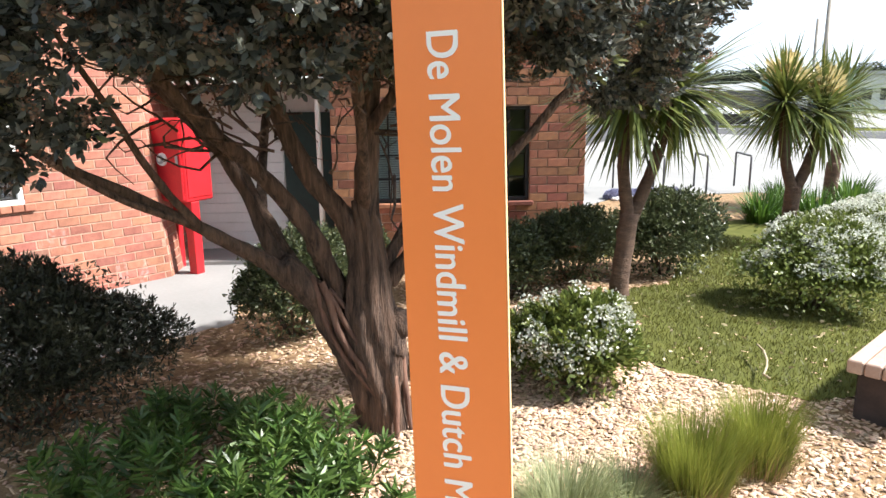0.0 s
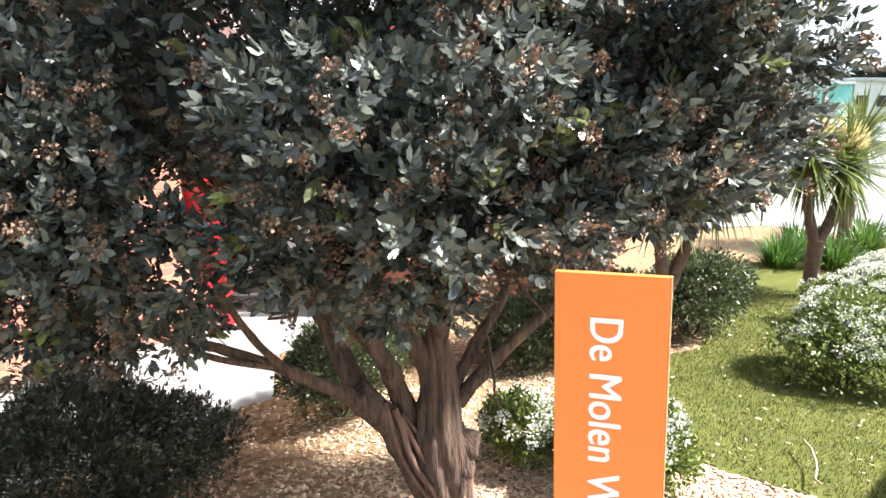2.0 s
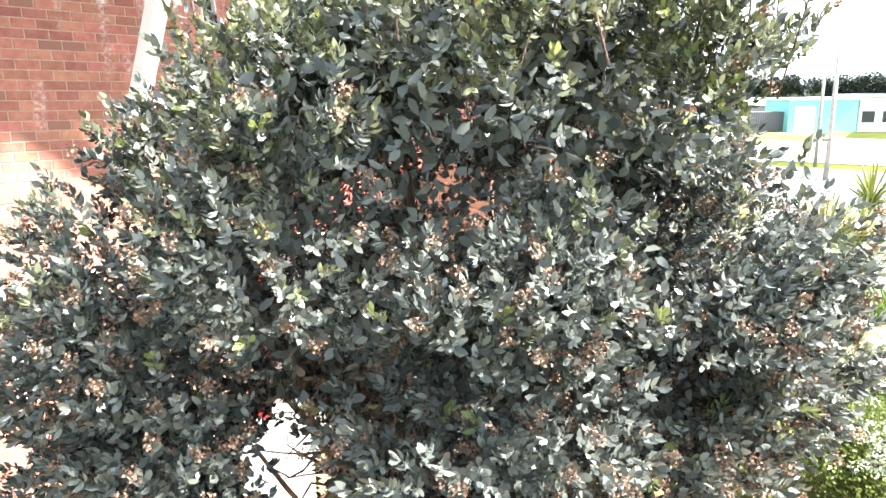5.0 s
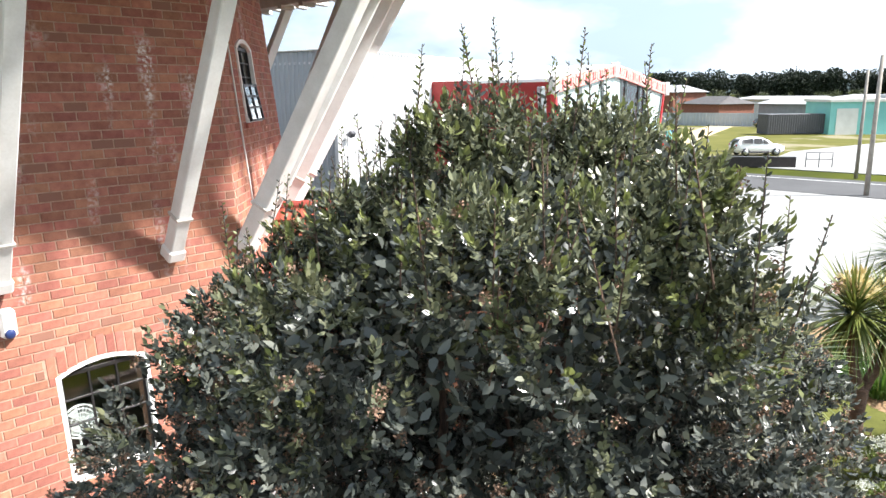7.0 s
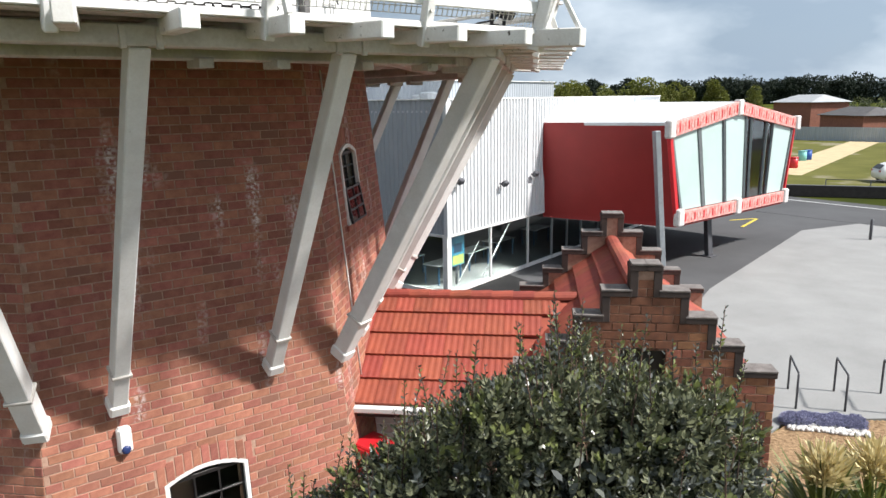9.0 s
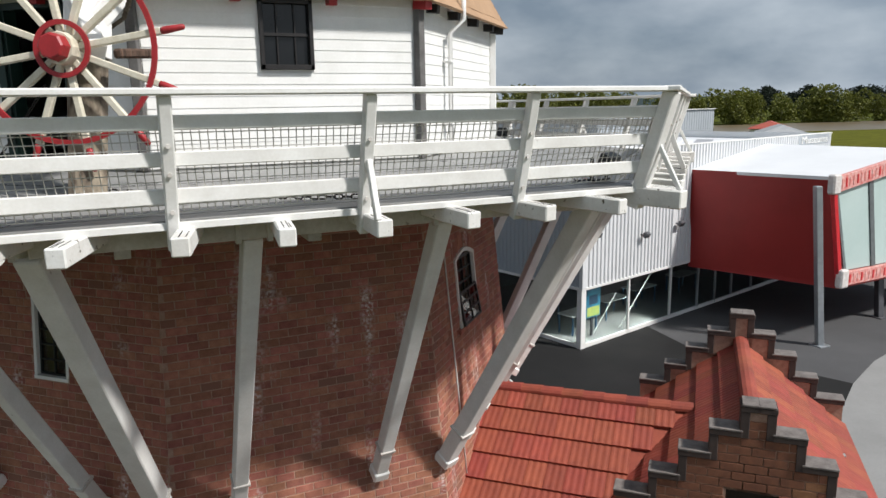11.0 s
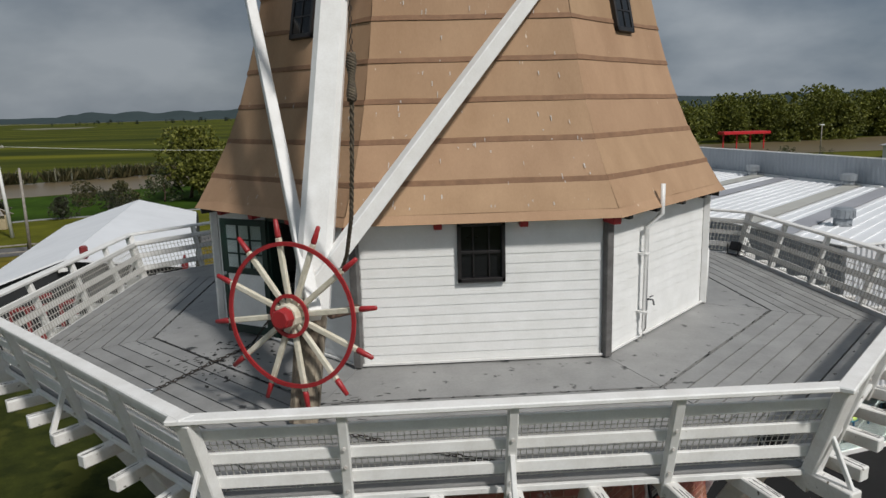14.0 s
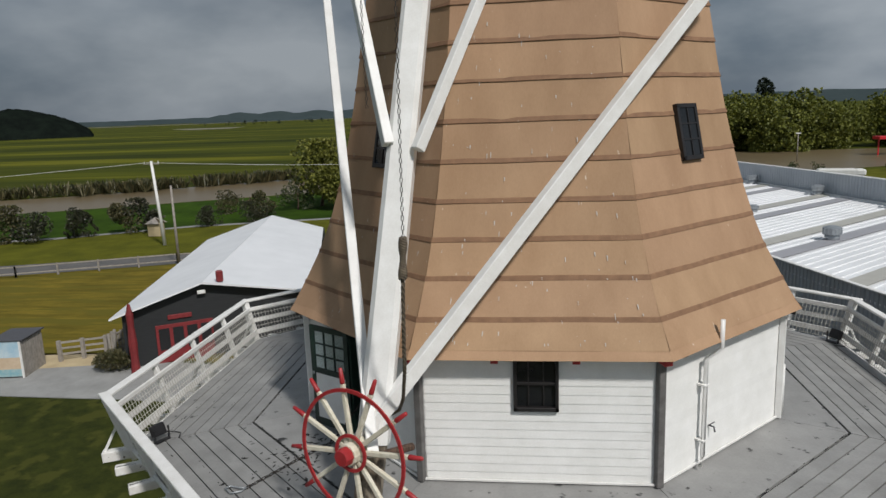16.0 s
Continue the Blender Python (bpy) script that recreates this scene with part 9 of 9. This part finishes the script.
def flax_row():
    rs = np.random.RandomState(91)
    n_c = 400
    f = np.sort(rs.uniform(0, 1, n_c))
    x = np.interp(f, [0, 0.45, 1], [-190, -86, -10])
    y = np.interp(f, [0, 0.45, 1], [70, 113.5, 161]) + rs.normal(0, 2.4, n_c)
    out = []
    m = 34
    for cx, cy in zip(x, y):
        a = rs.uniform(0, 6.28, m)
        L = rs.uniform(1.4, 3.0, m) * rs.uniform(0.8, 1.15)
        ax = np.stack([np.cos(a) * 0.55, np.sin(a) * 0.55, np.ones(m)], 1)
        root = np.stack([cx + np.cos(a) * 0.4, cy + np.sin(a) * 0.4, np.full(m, G)], 1)
        out.append(leaf_polys(root, ax, L, np.full(m, 0.26), rs))
    tagged(np_quads("flax_hedge", np.concatenate(out), FLAX, None, "", 6), "long belt of bronze-green flax along the river", "flax", kind="stuff")


flax_row()


def tree_belt(name, label, pts, count, hmin, hmax, wide, material, seed, clumps=260, size=0.9, lobe=(0.13, 0.22)):
    """A far belt of trees: one object of many leafy clumps over lobes."""
    rs = np.random.RandomState(seed)
    pts = np.array(pts, float)
    seg = np.linspace(0, 1, len(pts))
    P, D, S = [], [], []
    for f in np.sort(rs.uniform(0, 1, count)):
        x, y = np.interp(f, seg, pts[:, 0]) + rs.normal(0, wide), np.interp(f, seg, pts[:, 1]) + rs.normal(0, wide)
        h = rs.uniform(hmin, hmax)
        for j in range(7):
            z = rs.uniform(0.04, 0.84)
            a = rs.uniform(0, 6.28)
            r = h * 0.28 * rs.uniform(0.2, 1)
            c = np.array([x + r * math.cos(a), y + r * math.sin(a), G + h * z])
            d = sphere_dirs(clumps // 7, rs)
            rr = h * rs.uniform(*lobe)
            P.append(c + d * rr * rs.uniform(0.8, 1.1, (len(d), 1)))
            D.append(d)
            S.append(np.full(len(d), h))
    P, D, S = np.concatenate(P), np.concatenate(D), np.concatenate(S)
    P[:, 2] = np.maximum(P[:, 2], G + 0.3)
    n = 3
    pp, dd = np.repeat(P, n, 0), np.repeat(D, n, 0)
    s = np.repeat(S, n) * 0.055 * size * rs.uniform(0.7, 1.3, len(pp))
    v = leaf_polys(pp, unit(dd + rs.normal(size=dd.shape) * 0.7), s, s * 0.8, rs)
    ob = np_quads(name, v, material, None, "", 6)
    return tagged(ob, label, "trees", kind="stuff")


tree_belt("far_woods", "belt of yellow-green willows across the river", [(18, 212), (48, 192), (69, 188), (95, 189), (130, 197), (170, 213), (260, 200), (330, 170)], 84, 10.5, 15.0, 3.5, LEAF_T, 101, 1000, 0.85, (0.17, 0.27))
tree_belt("far_woods", "second row of green trees behind the river", [(30, 240), (70, 222), (120, 232), (220, 250), (340, 220)], 56, 11, 16, 8, LEAF_T, 102, 420, 1.1, (0.17, 0.27))
tree_belt("far_woods", "dark pine belt on the rise behind the town", [(482, 341), (525, 270), (558, 200), (572, 120), (575, 40)], 190, 17, 20.5, 5, LEAF_P, 104, 420, 0.95, (0.18, 0.26))
for x, y in ((307, 256), (319.5, 241)):
    clump_tree(x, y, 17.5, 17.0, 120, LEAF_P, "tree", "dark round-headed tree on the town skyline", "skyline trees", n=2600, size=0.42)
tree_belt("far_woods", "mixed trees behind the houses", [(214, 78), (228, 62), (240, 40), (250, -10)], 40, 3, 6, 6, LEAF_B, 105, 300, 0.8)
tree_belt("far_woods", "scattered bushes along the river reserve", [(36, 110), (60, 121), (95, 132), (170, 130)], 26, 1.2, 3.0, 2.5, LEAF_B, 106, 120, 1.2)
clump_tree(98, 300, 24, 8, 111, LEAF_P, "conifer", "tall dark conifer above the woods", n=700, size=0.35)
tree_belt("far_woods", "low scrub on the meadow skyline", [(-700, 1500), (-300, 1700), (100, 1500), (400, 1300)], 90, 6, 12, 30, LEAF_P, 107, 70, 1.8)


def ridge(name, pts, label, depth=300.0, material=None):
    """A far hill as a low lumpy ridge."""
    v, f = [], []
    n = len(pts)
    for x, y, z in pts:
        d = Vector((x, y, 0)).normalized()
        v += [(x, y, G - 1), (x + d.x * depth * 0.4, y + d.y * depth * 0.4, z), (x + d.x * depth, y + d.y * depth, z * 0.9), (x + d.x * depth * 1.5, y + d.y * depth * 1.5, G - 1)]
    for i in range(n - 1):
        for j in range(3):
            a = 4 * i + j
            f.append((a, a + 4, a + 5, a + 1))
    return tagged(raw(name, v, f, material or HILL, smooth=True), label, "hill", kind="structure")


rr = random.Random(8)


def arc(a0, a1, R, h, k=40):
    out = []
    for i in range(k + 1):
        a = radians(a0 + (a1 - a0) * i / k)
        e = min(1, i / 4, (k - i) / 4)
        out.append((-R * math.sin(a), R * math.cos(a), h * e * (0.8 + 0.25 * noise.noise((i * 0.35, R * 0.01, 0)) + 0.1 * rr.random()) + 2))
    return out


PINEHILL = mat("pine_hill", (0.011, 0.016, 0.012), (0.006, 0.008, 0.007), 1.0, 0.08, 0.4, 0.6, spec=0.0, bdist=2.0)


def wooded_hill():
    """Dark hill under a close canopy, falling steeply at its seaward end."""
    A, B = Vector((-489, 741)), Vector((-1250, 250))
    out = Vector((-0.54, 0.84))
    v, f = [], []
    n, m = 240, 36
    for i in range(n + 1):
        u = i / n
        crest = 33.0 * min(1.0, (u / 0.085) ** 0.55) * (1 + 0.05 * math.sin(u * 40) + 0.04 * math.sin(u * 17 + 1)) if u > 0 else 0.0
        for j in range(m + 1):
            w = j / m
            p = A.lerp(B, u) + out * (w * 260 - 30)
            z = crest * min(1.0, (w / 0.22) ** 0.7) * (1 - max(0.0, w - 0.7) * 2.5)
            z += min(1.0, z / 4) * (2.2 * noise.noise((p.x * 0.10, p.y * 0.10, 0)) + 1.4 * noise.noise((p.x * 0.25, p.y * 0.25, 4)))
            v.append((p.x, p.y, G - 0.5 + z))
    for i in range(n):
        for j in range(m):
            a = i * (m + 1) + j
            f.append((a, a + 1, a + m + 2, a + m + 1))
    tagged(raw("hill_pine", v, f, PINEHILL, smooth=True), "dark wooded hill beyond the meadows", "hill", kind="structure")


wooded_hill()
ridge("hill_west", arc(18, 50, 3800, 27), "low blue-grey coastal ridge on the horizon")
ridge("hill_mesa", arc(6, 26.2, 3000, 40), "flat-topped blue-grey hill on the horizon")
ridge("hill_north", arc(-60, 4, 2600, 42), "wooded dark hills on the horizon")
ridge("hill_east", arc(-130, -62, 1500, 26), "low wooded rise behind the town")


# ---------- town to the east ----------
def house(x, y, w, d, h, rot, wall, roof, label, storeys=1, rise=1.6):
    t = thing("house", label, "house", at=(x, y, G))
    m = Matrix.Translation((x, y, G)) @ Matrix.Rotation(radians(rot), 4, "Z")
    box("wall", (-w / 2, -d / 2, 0), (w / 2, d / 2, h), wall, t, "", 0, m)
    e = 0.5
    A, B, C_, D_ = [m @ Vector(q) for q in ((-w / 2 - e, -d / 2 - e, h), (w / 2 + e, -d / 2 - e, h), (w / 2 + e, d / 2 + e, h), (-w / 2 - e, d / 2 + e, h))]
    R0, R1 = m @ Vector((-w / 2 + d * 0.25, 0, h + rise)), m @ Vector((w / 2 - d * 0.25, 0, h + rise))
    panel("roof", [A, B, R1, R0], roof, 0.1, t)
    panel("roof", [C_, D_, R0, R1], roof, 0.1, t)
    panel("roof", [B, C_, R1], roof, 0.1, t)
    panel("roof", [D_, A, R0], roof, 0.1, t)
    n = max(2, int(w / 3.2))
    for s in range(storeys):
        for i in range(n):
            cx = -w / 2 + w * (i + 0.5) / n
            z = 0.9 + s * 2.6
            for yy in (-d / 2 - 0.03,):
                win = box("window", (cx - 0.75, yy - 0.03, z), (cx + 0.75, yy + 0.03, z + 1.25), PAINT, t, "", 0, m)
                box("pane", (cx - 0.65, yy - 0.05, z + 0.1), (cx - 0.03, yy - 0.032, z + 1.15), BLACKPL, win, "", 0, m)
                box("pane", (cx + 0.03, yy - 0.05, z + 0.1), (cx + 0.65, yy - 0.032, z + 1.15), BLACKPL, win, "", 0, m)
    return t


HB = mat("house_brick", (0.30, 0.12, 0.08), (0.20, 0.08, 0.055), 0.9, 3, 30, 0.2)
HW = mat("house_white", (0.70, 0.70, 0.67), (0.58, 0.58, 0.55), 0.7, 1, 20, 0.05)
HG = mat("house_grey", (0.34, 0.35, 0.36), (0.26, 0.27, 0.28), 0.7, 1, 20, 0.05)
RG = mat("grey_roof", (0.40, 0.41, 0.42), (0.30, 0.31, 0.32), 0.7, 1, 20, 0.1)
RD = mat("dark_roof", (0.09, 0.085, 0.085), (0.06, 0.055, 0.055), 0.8, 1, 20, 0.1)
RR = mat("red_far_roof", (0.42, 0.09, 0.06), (0.32, 0.07, 0.05), 0.7, 1, 20, 0.1)
RGN = mat("green_far_roof", (0.20, 0.36, 0.27), (0.14, 0.27, 0.2), 0.7, 1, 20, 0.1)
house(160, 64, 13, 9, 5.2, 62, HB, RG, "two-storey brick house with pale windows", 2)
house(150, 49, 12, 9, 2.7, 62, HB, RD, "low brick house with a dark roof")
house(158, 34, 15, 9, 2.6, 66, HG, RG, "long grey house with a pale roof")
house(172, 44, 18, 8, 3.4, 66, HW, RG, "long white building with a flat pale roof", rise=0.7)
house(178, 22, 22, 9, 3.6, 72, HW, RG, "long white building behind the lot", rise=0.7)
house(135, 12, 12, 9, 3.4, 74, HW, ROOFW, "white workshop with a bright roof", rise=0.8)
house(112, 110, 16, 9, 2.8, 35, HW, RR, "low house with a red roof by the reserve")
house(124, 122, 16, 10, 4.6, 30, HB, RGN, "large house with a green roof")
house(100, 118, 15, 8, 2.6, 35, HW, RG, "low white house with a pale roof")
house(138, 106, 12, 8, 2.7, 40, HW, RR, "low house with a red roof")
house(120, 88, 13, 8, 2.6, 45, HW, RG, "low white house with a grey roof")
TURQ = mat("turquoise_wall", (0.22, 0.55, 0.52), (0.18, 0.47, 0.45), 0.6, 0.6, 20, 0.05)
tb = thing("turquoise_building", "flat-roofed building with turquoise walls", "building", at=(84, 2, G))
TM = Matrix.Translation((98.0, 9.5, G)) @ Matrix.Rotation(radians(131), 4, "Z")
box("wall", (-4.4, -6, 0), (4.4, 0.6, 4.0), TURQ, tb, "", 0, TM)
box("roof", (-4.6, -6.2, 4.0), (4.6, 0.8, 4.35), HW, tb, "", 0, TM)
box("door", (1.0, 0.6, 0), (3.6, 0.64, 3.2), HW, tb, "white roller door", 0, TM)
wb = thing("white_building", "long low white building beside the turquoise one", "building", at=(104, -2, G))
box("wall", (-14.0, -6, 0), (-4.8, 0.3, 4.4), HW, wb, "", 0, TM)
box("roof", (-14.3, -6.2, 4.4), (-4.7, 0.6, 4.8), RG, wb, "", 0, TM)
for wx_ in (-12.5, -9.5, -6.8):
    box("window", (wx_, 0.3, 1.2), (wx_ + 1.6, 0.36, 2.6), BLACKPL, wb, "", 0, TM)
ct = thing("container", "long dark shipping container in the lot", "container", at=(93, 16.5, G))
cm = Matrix.Translation((94.5, 15.8, G)) @ Matrix.Rotation(radians(-42), 4, "Z")
cc = [tuple((cm @ Vector((x, y, 0)))[:2]) for x, y in ((-5, -1.2), (5, -1.2), (5, 1.2), (-5, 1.2))]
for a, b in zip(cc, cc[1:] + cc[:1]):
    corrugated("side", a, b, G + 0.1, G + 2.5, STEEL_D, ct, 0.3, 0.04)
box("roof", (-5, -1.2, 2.45), (5, 1.2, 2.55), STEEL_D, ct, "", 0.02, cm)
corrugated("iron_fence", (108.5, 44.0), (112.5, 22.0), G, 1.9, CORR_G, None, 0.5, 0.06)
tagged(bpy.data.objects["iron_fence"], "long grey corrugated iron fence", "fence")
wl_ = thing("low_wall", "low black timber retaining wall along the street", "wall", at=(49, 8, G))
beam("wall", (46.6, 11.9, G + 0.35), (52.0, 3.4, G + 0.35), 0.3, 0.75, mat("dark_sleeper_timber", (0.052, 0.043, 0.040), (0.032, 0.027, 0.026), 0.9, 4, 40, 0.3), wl_)
beam("cap", (46.6, 11.9, G + 0.75), (52.0, 3.4, G + 0.75), 0.34, 0.05, STEEL_D, wl_)
for i, (a, b) in enumerate((((52.3, 2.8), (53.3, 1.3)), ((49.0, 10.0), (52.0, 5.3)))):
    t = thing("hand_rail", "dark tubular hand rail beside the street", "railing", at=(a[0], a[1], G))
    A, B = Vector((*a, G)), Vector((*b, G))
    for f in (0, 0.5, 1):
        tube("post", [A.lerp(B, f), A.lerp(B, f) + Vector((0, 0, 1.1))], 0.035, STEEL_D, t, seg=6)
    for z in (0.6, 1.08):
        tube("rail", [A + Vector((0, 0, z)), B + Vector((0, 0, z))], 0.03, STEEL_D, t, seg=6)


def bike_hoop(x, y, dx, dy):
    t = thing("bike_rack", "plain grey steel bicycle hoop on concrete", "bike rack", "bicycle hoops", at=(x, y, G))
    tube("hoop", [(x, y, G), (x, y, G + 0.82), (x + dx * 0.02, y + dy * 0.02, G + 0.86), (x + dx * 0.98, y + dy * 0.98, G + 0.86), (x + dx, y + dy, G + 0.82), (x + dx, y + dy, G)], 0.025, STEEL_D, t, seg=8)


for x, y in ((12.68, -5.84), (13.38, -6.60), (14.08, -7.36), (14.78, -8.12)):
    bike_hoop(x, y, 0.95, 0.66)
for x, y in ((34.26, 1.17), (33.86, -0.6)):
    t = thing("bollard", "slim dark grey steel bollard", "bollard", "car park bollards", at=(x, y, G))
    tube("shaft", [(x, y, G), (x, y, G + 1.0), (x, y, G + 1.03)], [0.07, 0.07, 0.04], STEEL_D, t, seg=10)
for x, y, mm in ((66.0, 20.7, REDBRIGHT), (74.2, 23.8, TURQ), (75.6, 23.9, mat("blue_bin", (0.02, 0.10, 0.42), None, 0.5))):
    t = thing("drum", "painted steel drum used as a bin", "drum", at=(x, y, G))
    tube("body", [(x, y, G), (x, y, G + 1.0)], 0.42, mm, t, seg=14)
    tube("rim", [(x, y, G + 1.0), (x, y, G + 1.06)], 0.46, mm, t, seg=14)


def suv(x, y, rot, paint, label):
    """Compact crossover: a lofted body, its glass, lamps and wheels; the nose points along local +x."""
    t = thing("car", label, "car", at=(x, y, G))
    m = Matrix.Translation((x, y, G)) @ Matrix.Rotation(radians(rot), 4, "Z")
    # along the length: sill, waist, roof heights and half widths at waist and roof
    st = [(-2.12, 0.42, 0.82, 0.84, 0.70, 0.66), (-2.02, 0.32, 1.02, 1.08, 0.84, 0.70), (-1.78, 0.26, 1.06, 1.36, 0.88, 0.66), (-1.35, 0.24, 1.04, 1.54, 0.90, 0.65), (-0.5, 0.24, 1.02, 1.60, 0.91, 0.66),
          (0.15, 0.24, 1.00, 1.57, 0.91, 0.65), (0.62, 0.24, 0.99, 1.40, 0.91, 0.66), (1.08, 0.24, 0.99, 1.05, 0.90, 0.74), (1.70, 0.26, 0.90, 0.95, 0.88, 0.72), (2.05, 0.34, 0.76, 0.80, 0.80, 0.64), (2.15, 0.42, 0.62, 0.66, 0.68, 0.56)]
    rings = []
    bm = bmesh.new()
    for px_, zs, zw, zr, ww, wr in st:
        half = [(ww * 0.92, zs), (ww, zs + (zw - zs) * 0.45), (ww * 0.985, zw), (wr + (ww - wr) * 0.18, zw + (zr - zw) * 0.82), (wr * 0.8, zr)]
        rings.append([bm.verts.new(m @ Vector((px_, q, z))) for q, z in half] + [bm.verts.new(m @ Vector((px_, -q, z))) for q, z in half[::-1]])
    for p, q in zip(rings, rings[1:]):
        for i in range(10):
            bm.faces.new((p[i], p[(i + 1) % 10], q[(i + 1) % 10], q[i]))
    bm.faces.new(rings[0])
    bm.faces.new(rings[-1][::-1])
    part("body", bm, paint, t, smooth=True)

    def glass(name, quad):
        panel(name, [m @ Vector(q) for q in quad], BLACKPL, 0.012, t)

    for sg in (-1, 1):
        for a, b, za, zb in ((-1.62, -0.72, 1.36, 1.50), (-0.62, 0.10, 1.50, 1.48), (0.18, 0.70, 1.46, 1.20)):
            lo, hi = sg * 0.915, sg * 0.745
            quad = [(a, lo, 1.06), (b, lo, 1.04), (b, hi, zb), (a, hi, za)]
            glass("side_window", quad if sg < 0 else quad[::-1])
        for wx_ in (-1.32, 1.34):
            c = m @ Vector((wx_, sg * 0.84, 0.34))
            ax = (m.to_3x3() @ Vector((0, 1, 0))) * 0.11
            ty = tube("tyre", [c - ax, c + ax], 0.34, BLACKPL, t, seg=20)
            tube("rim", [c - ax * 1.06, c + ax * 1.06], 0.21, STEEL, ty, seg=14)
        box("headlight", (1.93, sg * 0.66 - 0.14, 0.68), (2.12, sg * 0.66 + 0.10, 0.80), PAINT, t, "", 0.03, m)
        box("tail_light", (-2.12, sg * 0.66 - 0.12, 0.86), (-1.98, sg * 0.66 + 0.14, 1.0), RED, t, "red tail light", 0.03, m)
        box("sill_trim", (-1.0, sg * 0.88 - 0.04, 0.22), (1.0, sg * 0.88 + 0.04, 0.36), BLACKPL, t, "black plastic sill", 0.02, m)
    glass("windscreen", [(1.12, -0.70, 1.04), (1.12, 0.70, 1.04), (0.50, 0.60, 1.47), (0.50, -0.60, 1.47)])
    glass("rear_window", [(-2.08, 0.62, 1.10), (-2.08, -0.62, 1.10), (-1.72, -0.58, 1.42), (-1.72, 0.58, 1.42)])
    box("bumper", (2.02, -0.62, 0.30), (2.18, 0.62, 0.50), BLACKPL, t, "", 0.03, m)


suv(60.5, 9.2, -45, mat("white_car_paint", (0.80, 0.80, 0.80), (0.78, 0.78, 0.78), 0.25, 2, 20, 0, coat=0.6), "white compact crossover car parked on gravel")
suv(108.0, 24.0, -45, mat("dark_car_paint", (0.03, 0.035, 0.045), None, 0.25, 2, 20, 0, coat=0.6), "dark blue four-wheel drive parked by the fence")


def campervan():
    t = thing("campervan", "white campervan parked on the river reserve", "campervan", at=(46.5, 98, G))
    m = Matrix.Translation((46.5, 98, G)) @ Matrix.Rotation(radians(-14), 4, "Z")
    box("body", (-3.2, -1.1, 0.5), (2.2, 1.1, 2.9), HW, t, "", 0.15, m)
    box("cab", (2.2, -1.0, 0.5), (3.4, 1.0, 1.7), HW, t, "", 0.2, m)
    box("luton", (1.6, -1.1, 1.9), (3.2, 1.1, 2.9), HW, t, "", 0.25, m)
    for a in (-2.4, -0.9, 0.6):
        box("side_window", (a, -1.13, 1.6), (a + 0.9, -1.1, 2.1), BLACKPL, t, "", 0.01, m)
    for a in (-1.8, 2.4):
        for s in (-1, 1):
            tube("tyre", [m @ Vector((a, s * 0.85, 0.35)), m @ Vector((a, s * 1.08, 0.35))], 0.36, BLACKPL, t, seg=14)


campervan()
for x, y in ((57.7, 147), (92, 138), (120, 130)):
    t = thing("street_lamp", "thin park lamp post by the river", "lamp", at=(x, y, G))
    tube("post", [(x, y, G), (x, y, G + 6.0)], 0.1, FT, t, seg=8)
    box("head", (x - 0.5, y - 0.2, G + 6.0), (x + 0.5, y + 0.2, G + 6.25), PAINT, t, "", 0.05)
t = thing("shelter", "red-roofed open shelter on the river reserve", "shelter", at=(86, 160, G))
box("roof", (79.5, 158.5, G + 3.6), (91.5, 162, G + 4.3), REDBRIGHT, t, "", 0.05)
for i in range(4):
    box("post", (80 + i * 3.5, 160, G), (80.25 + i * 3.5, 160.25, G + 3.6), REDBRIGHT, t)
for i, (x, y) in enumerate(((11.9, -6.1), (12.12, -6.3), (12.32, -6.56), (12.55, -6.8), (12.75, -7.05))):
    bush((x, y, -0.10), (0.32, 0.28, 0.13), LEAF_F, 0.04, 0.015, 420, "low mat of blue-purple flowers by the car park", 7, 400, seed=140 + i, name="flower_mat", blossom=LAVENDER)


def pebbles():
    rs = np.random.RandomState(150)
    bm = bmesh.new()
    for i in range(280):
        f, g = rs.uniform(0, 1), rs.uniform(-0.16, 0.16)
        x, y = 11.62 + 0.95 * f + g * 0.7, -6.2 - 1.2 * f + g * 0.6
        r = rs.uniform(0.03, 0.07)
        bmesh.ops.create_icosphere(bm, subdivisions=1, radius=r, matrix=Matrix.Translation((x, y, bed_height(x, y) + r * 0.5)) @ Matrix.Diagonal((1.2, 0.9, 0.7, 1)))
    tagged(part("pebbles", bm, CAPTOP, None, "", True), "white rounded pebbles edging the flower bed", "pebbles", kind="stuff")


pebbles()
PIPE_A, PIPE_B = Vector((7.6, 3.5, 0.74)), Vector((8.4, 1.7, 0.0))
pipe = thing("hand_rail", "white pipe hand rail sloping down to the yard", "railing", at=(7.6, 3.5, G))
tube("rail", [PIPE_A + Vector((-0.18, 0.1, -0.03)), PIPE_A, PIPE_A.lerp(PIPE_B, 0.5), PIPE_B], 0.032, PAINT, pipe, seg=10)
tube("collar", [PIPE_A.lerp(PIPE_B, 0.48), PIPE_A.lerp(PIPE_B, 0.53)], 0.042, PAINT, pipe, seg=10)
tube("post", [(7.6, 3.5, G), PIPE_A], 0.03, PAINT, pipe, seg=8)
tube("post", [(8.35, 1.8, G), PIPE_B + Vector((-0.04, 0.09, 0.02))], 0.03, PAINT, pipe, seg=8)
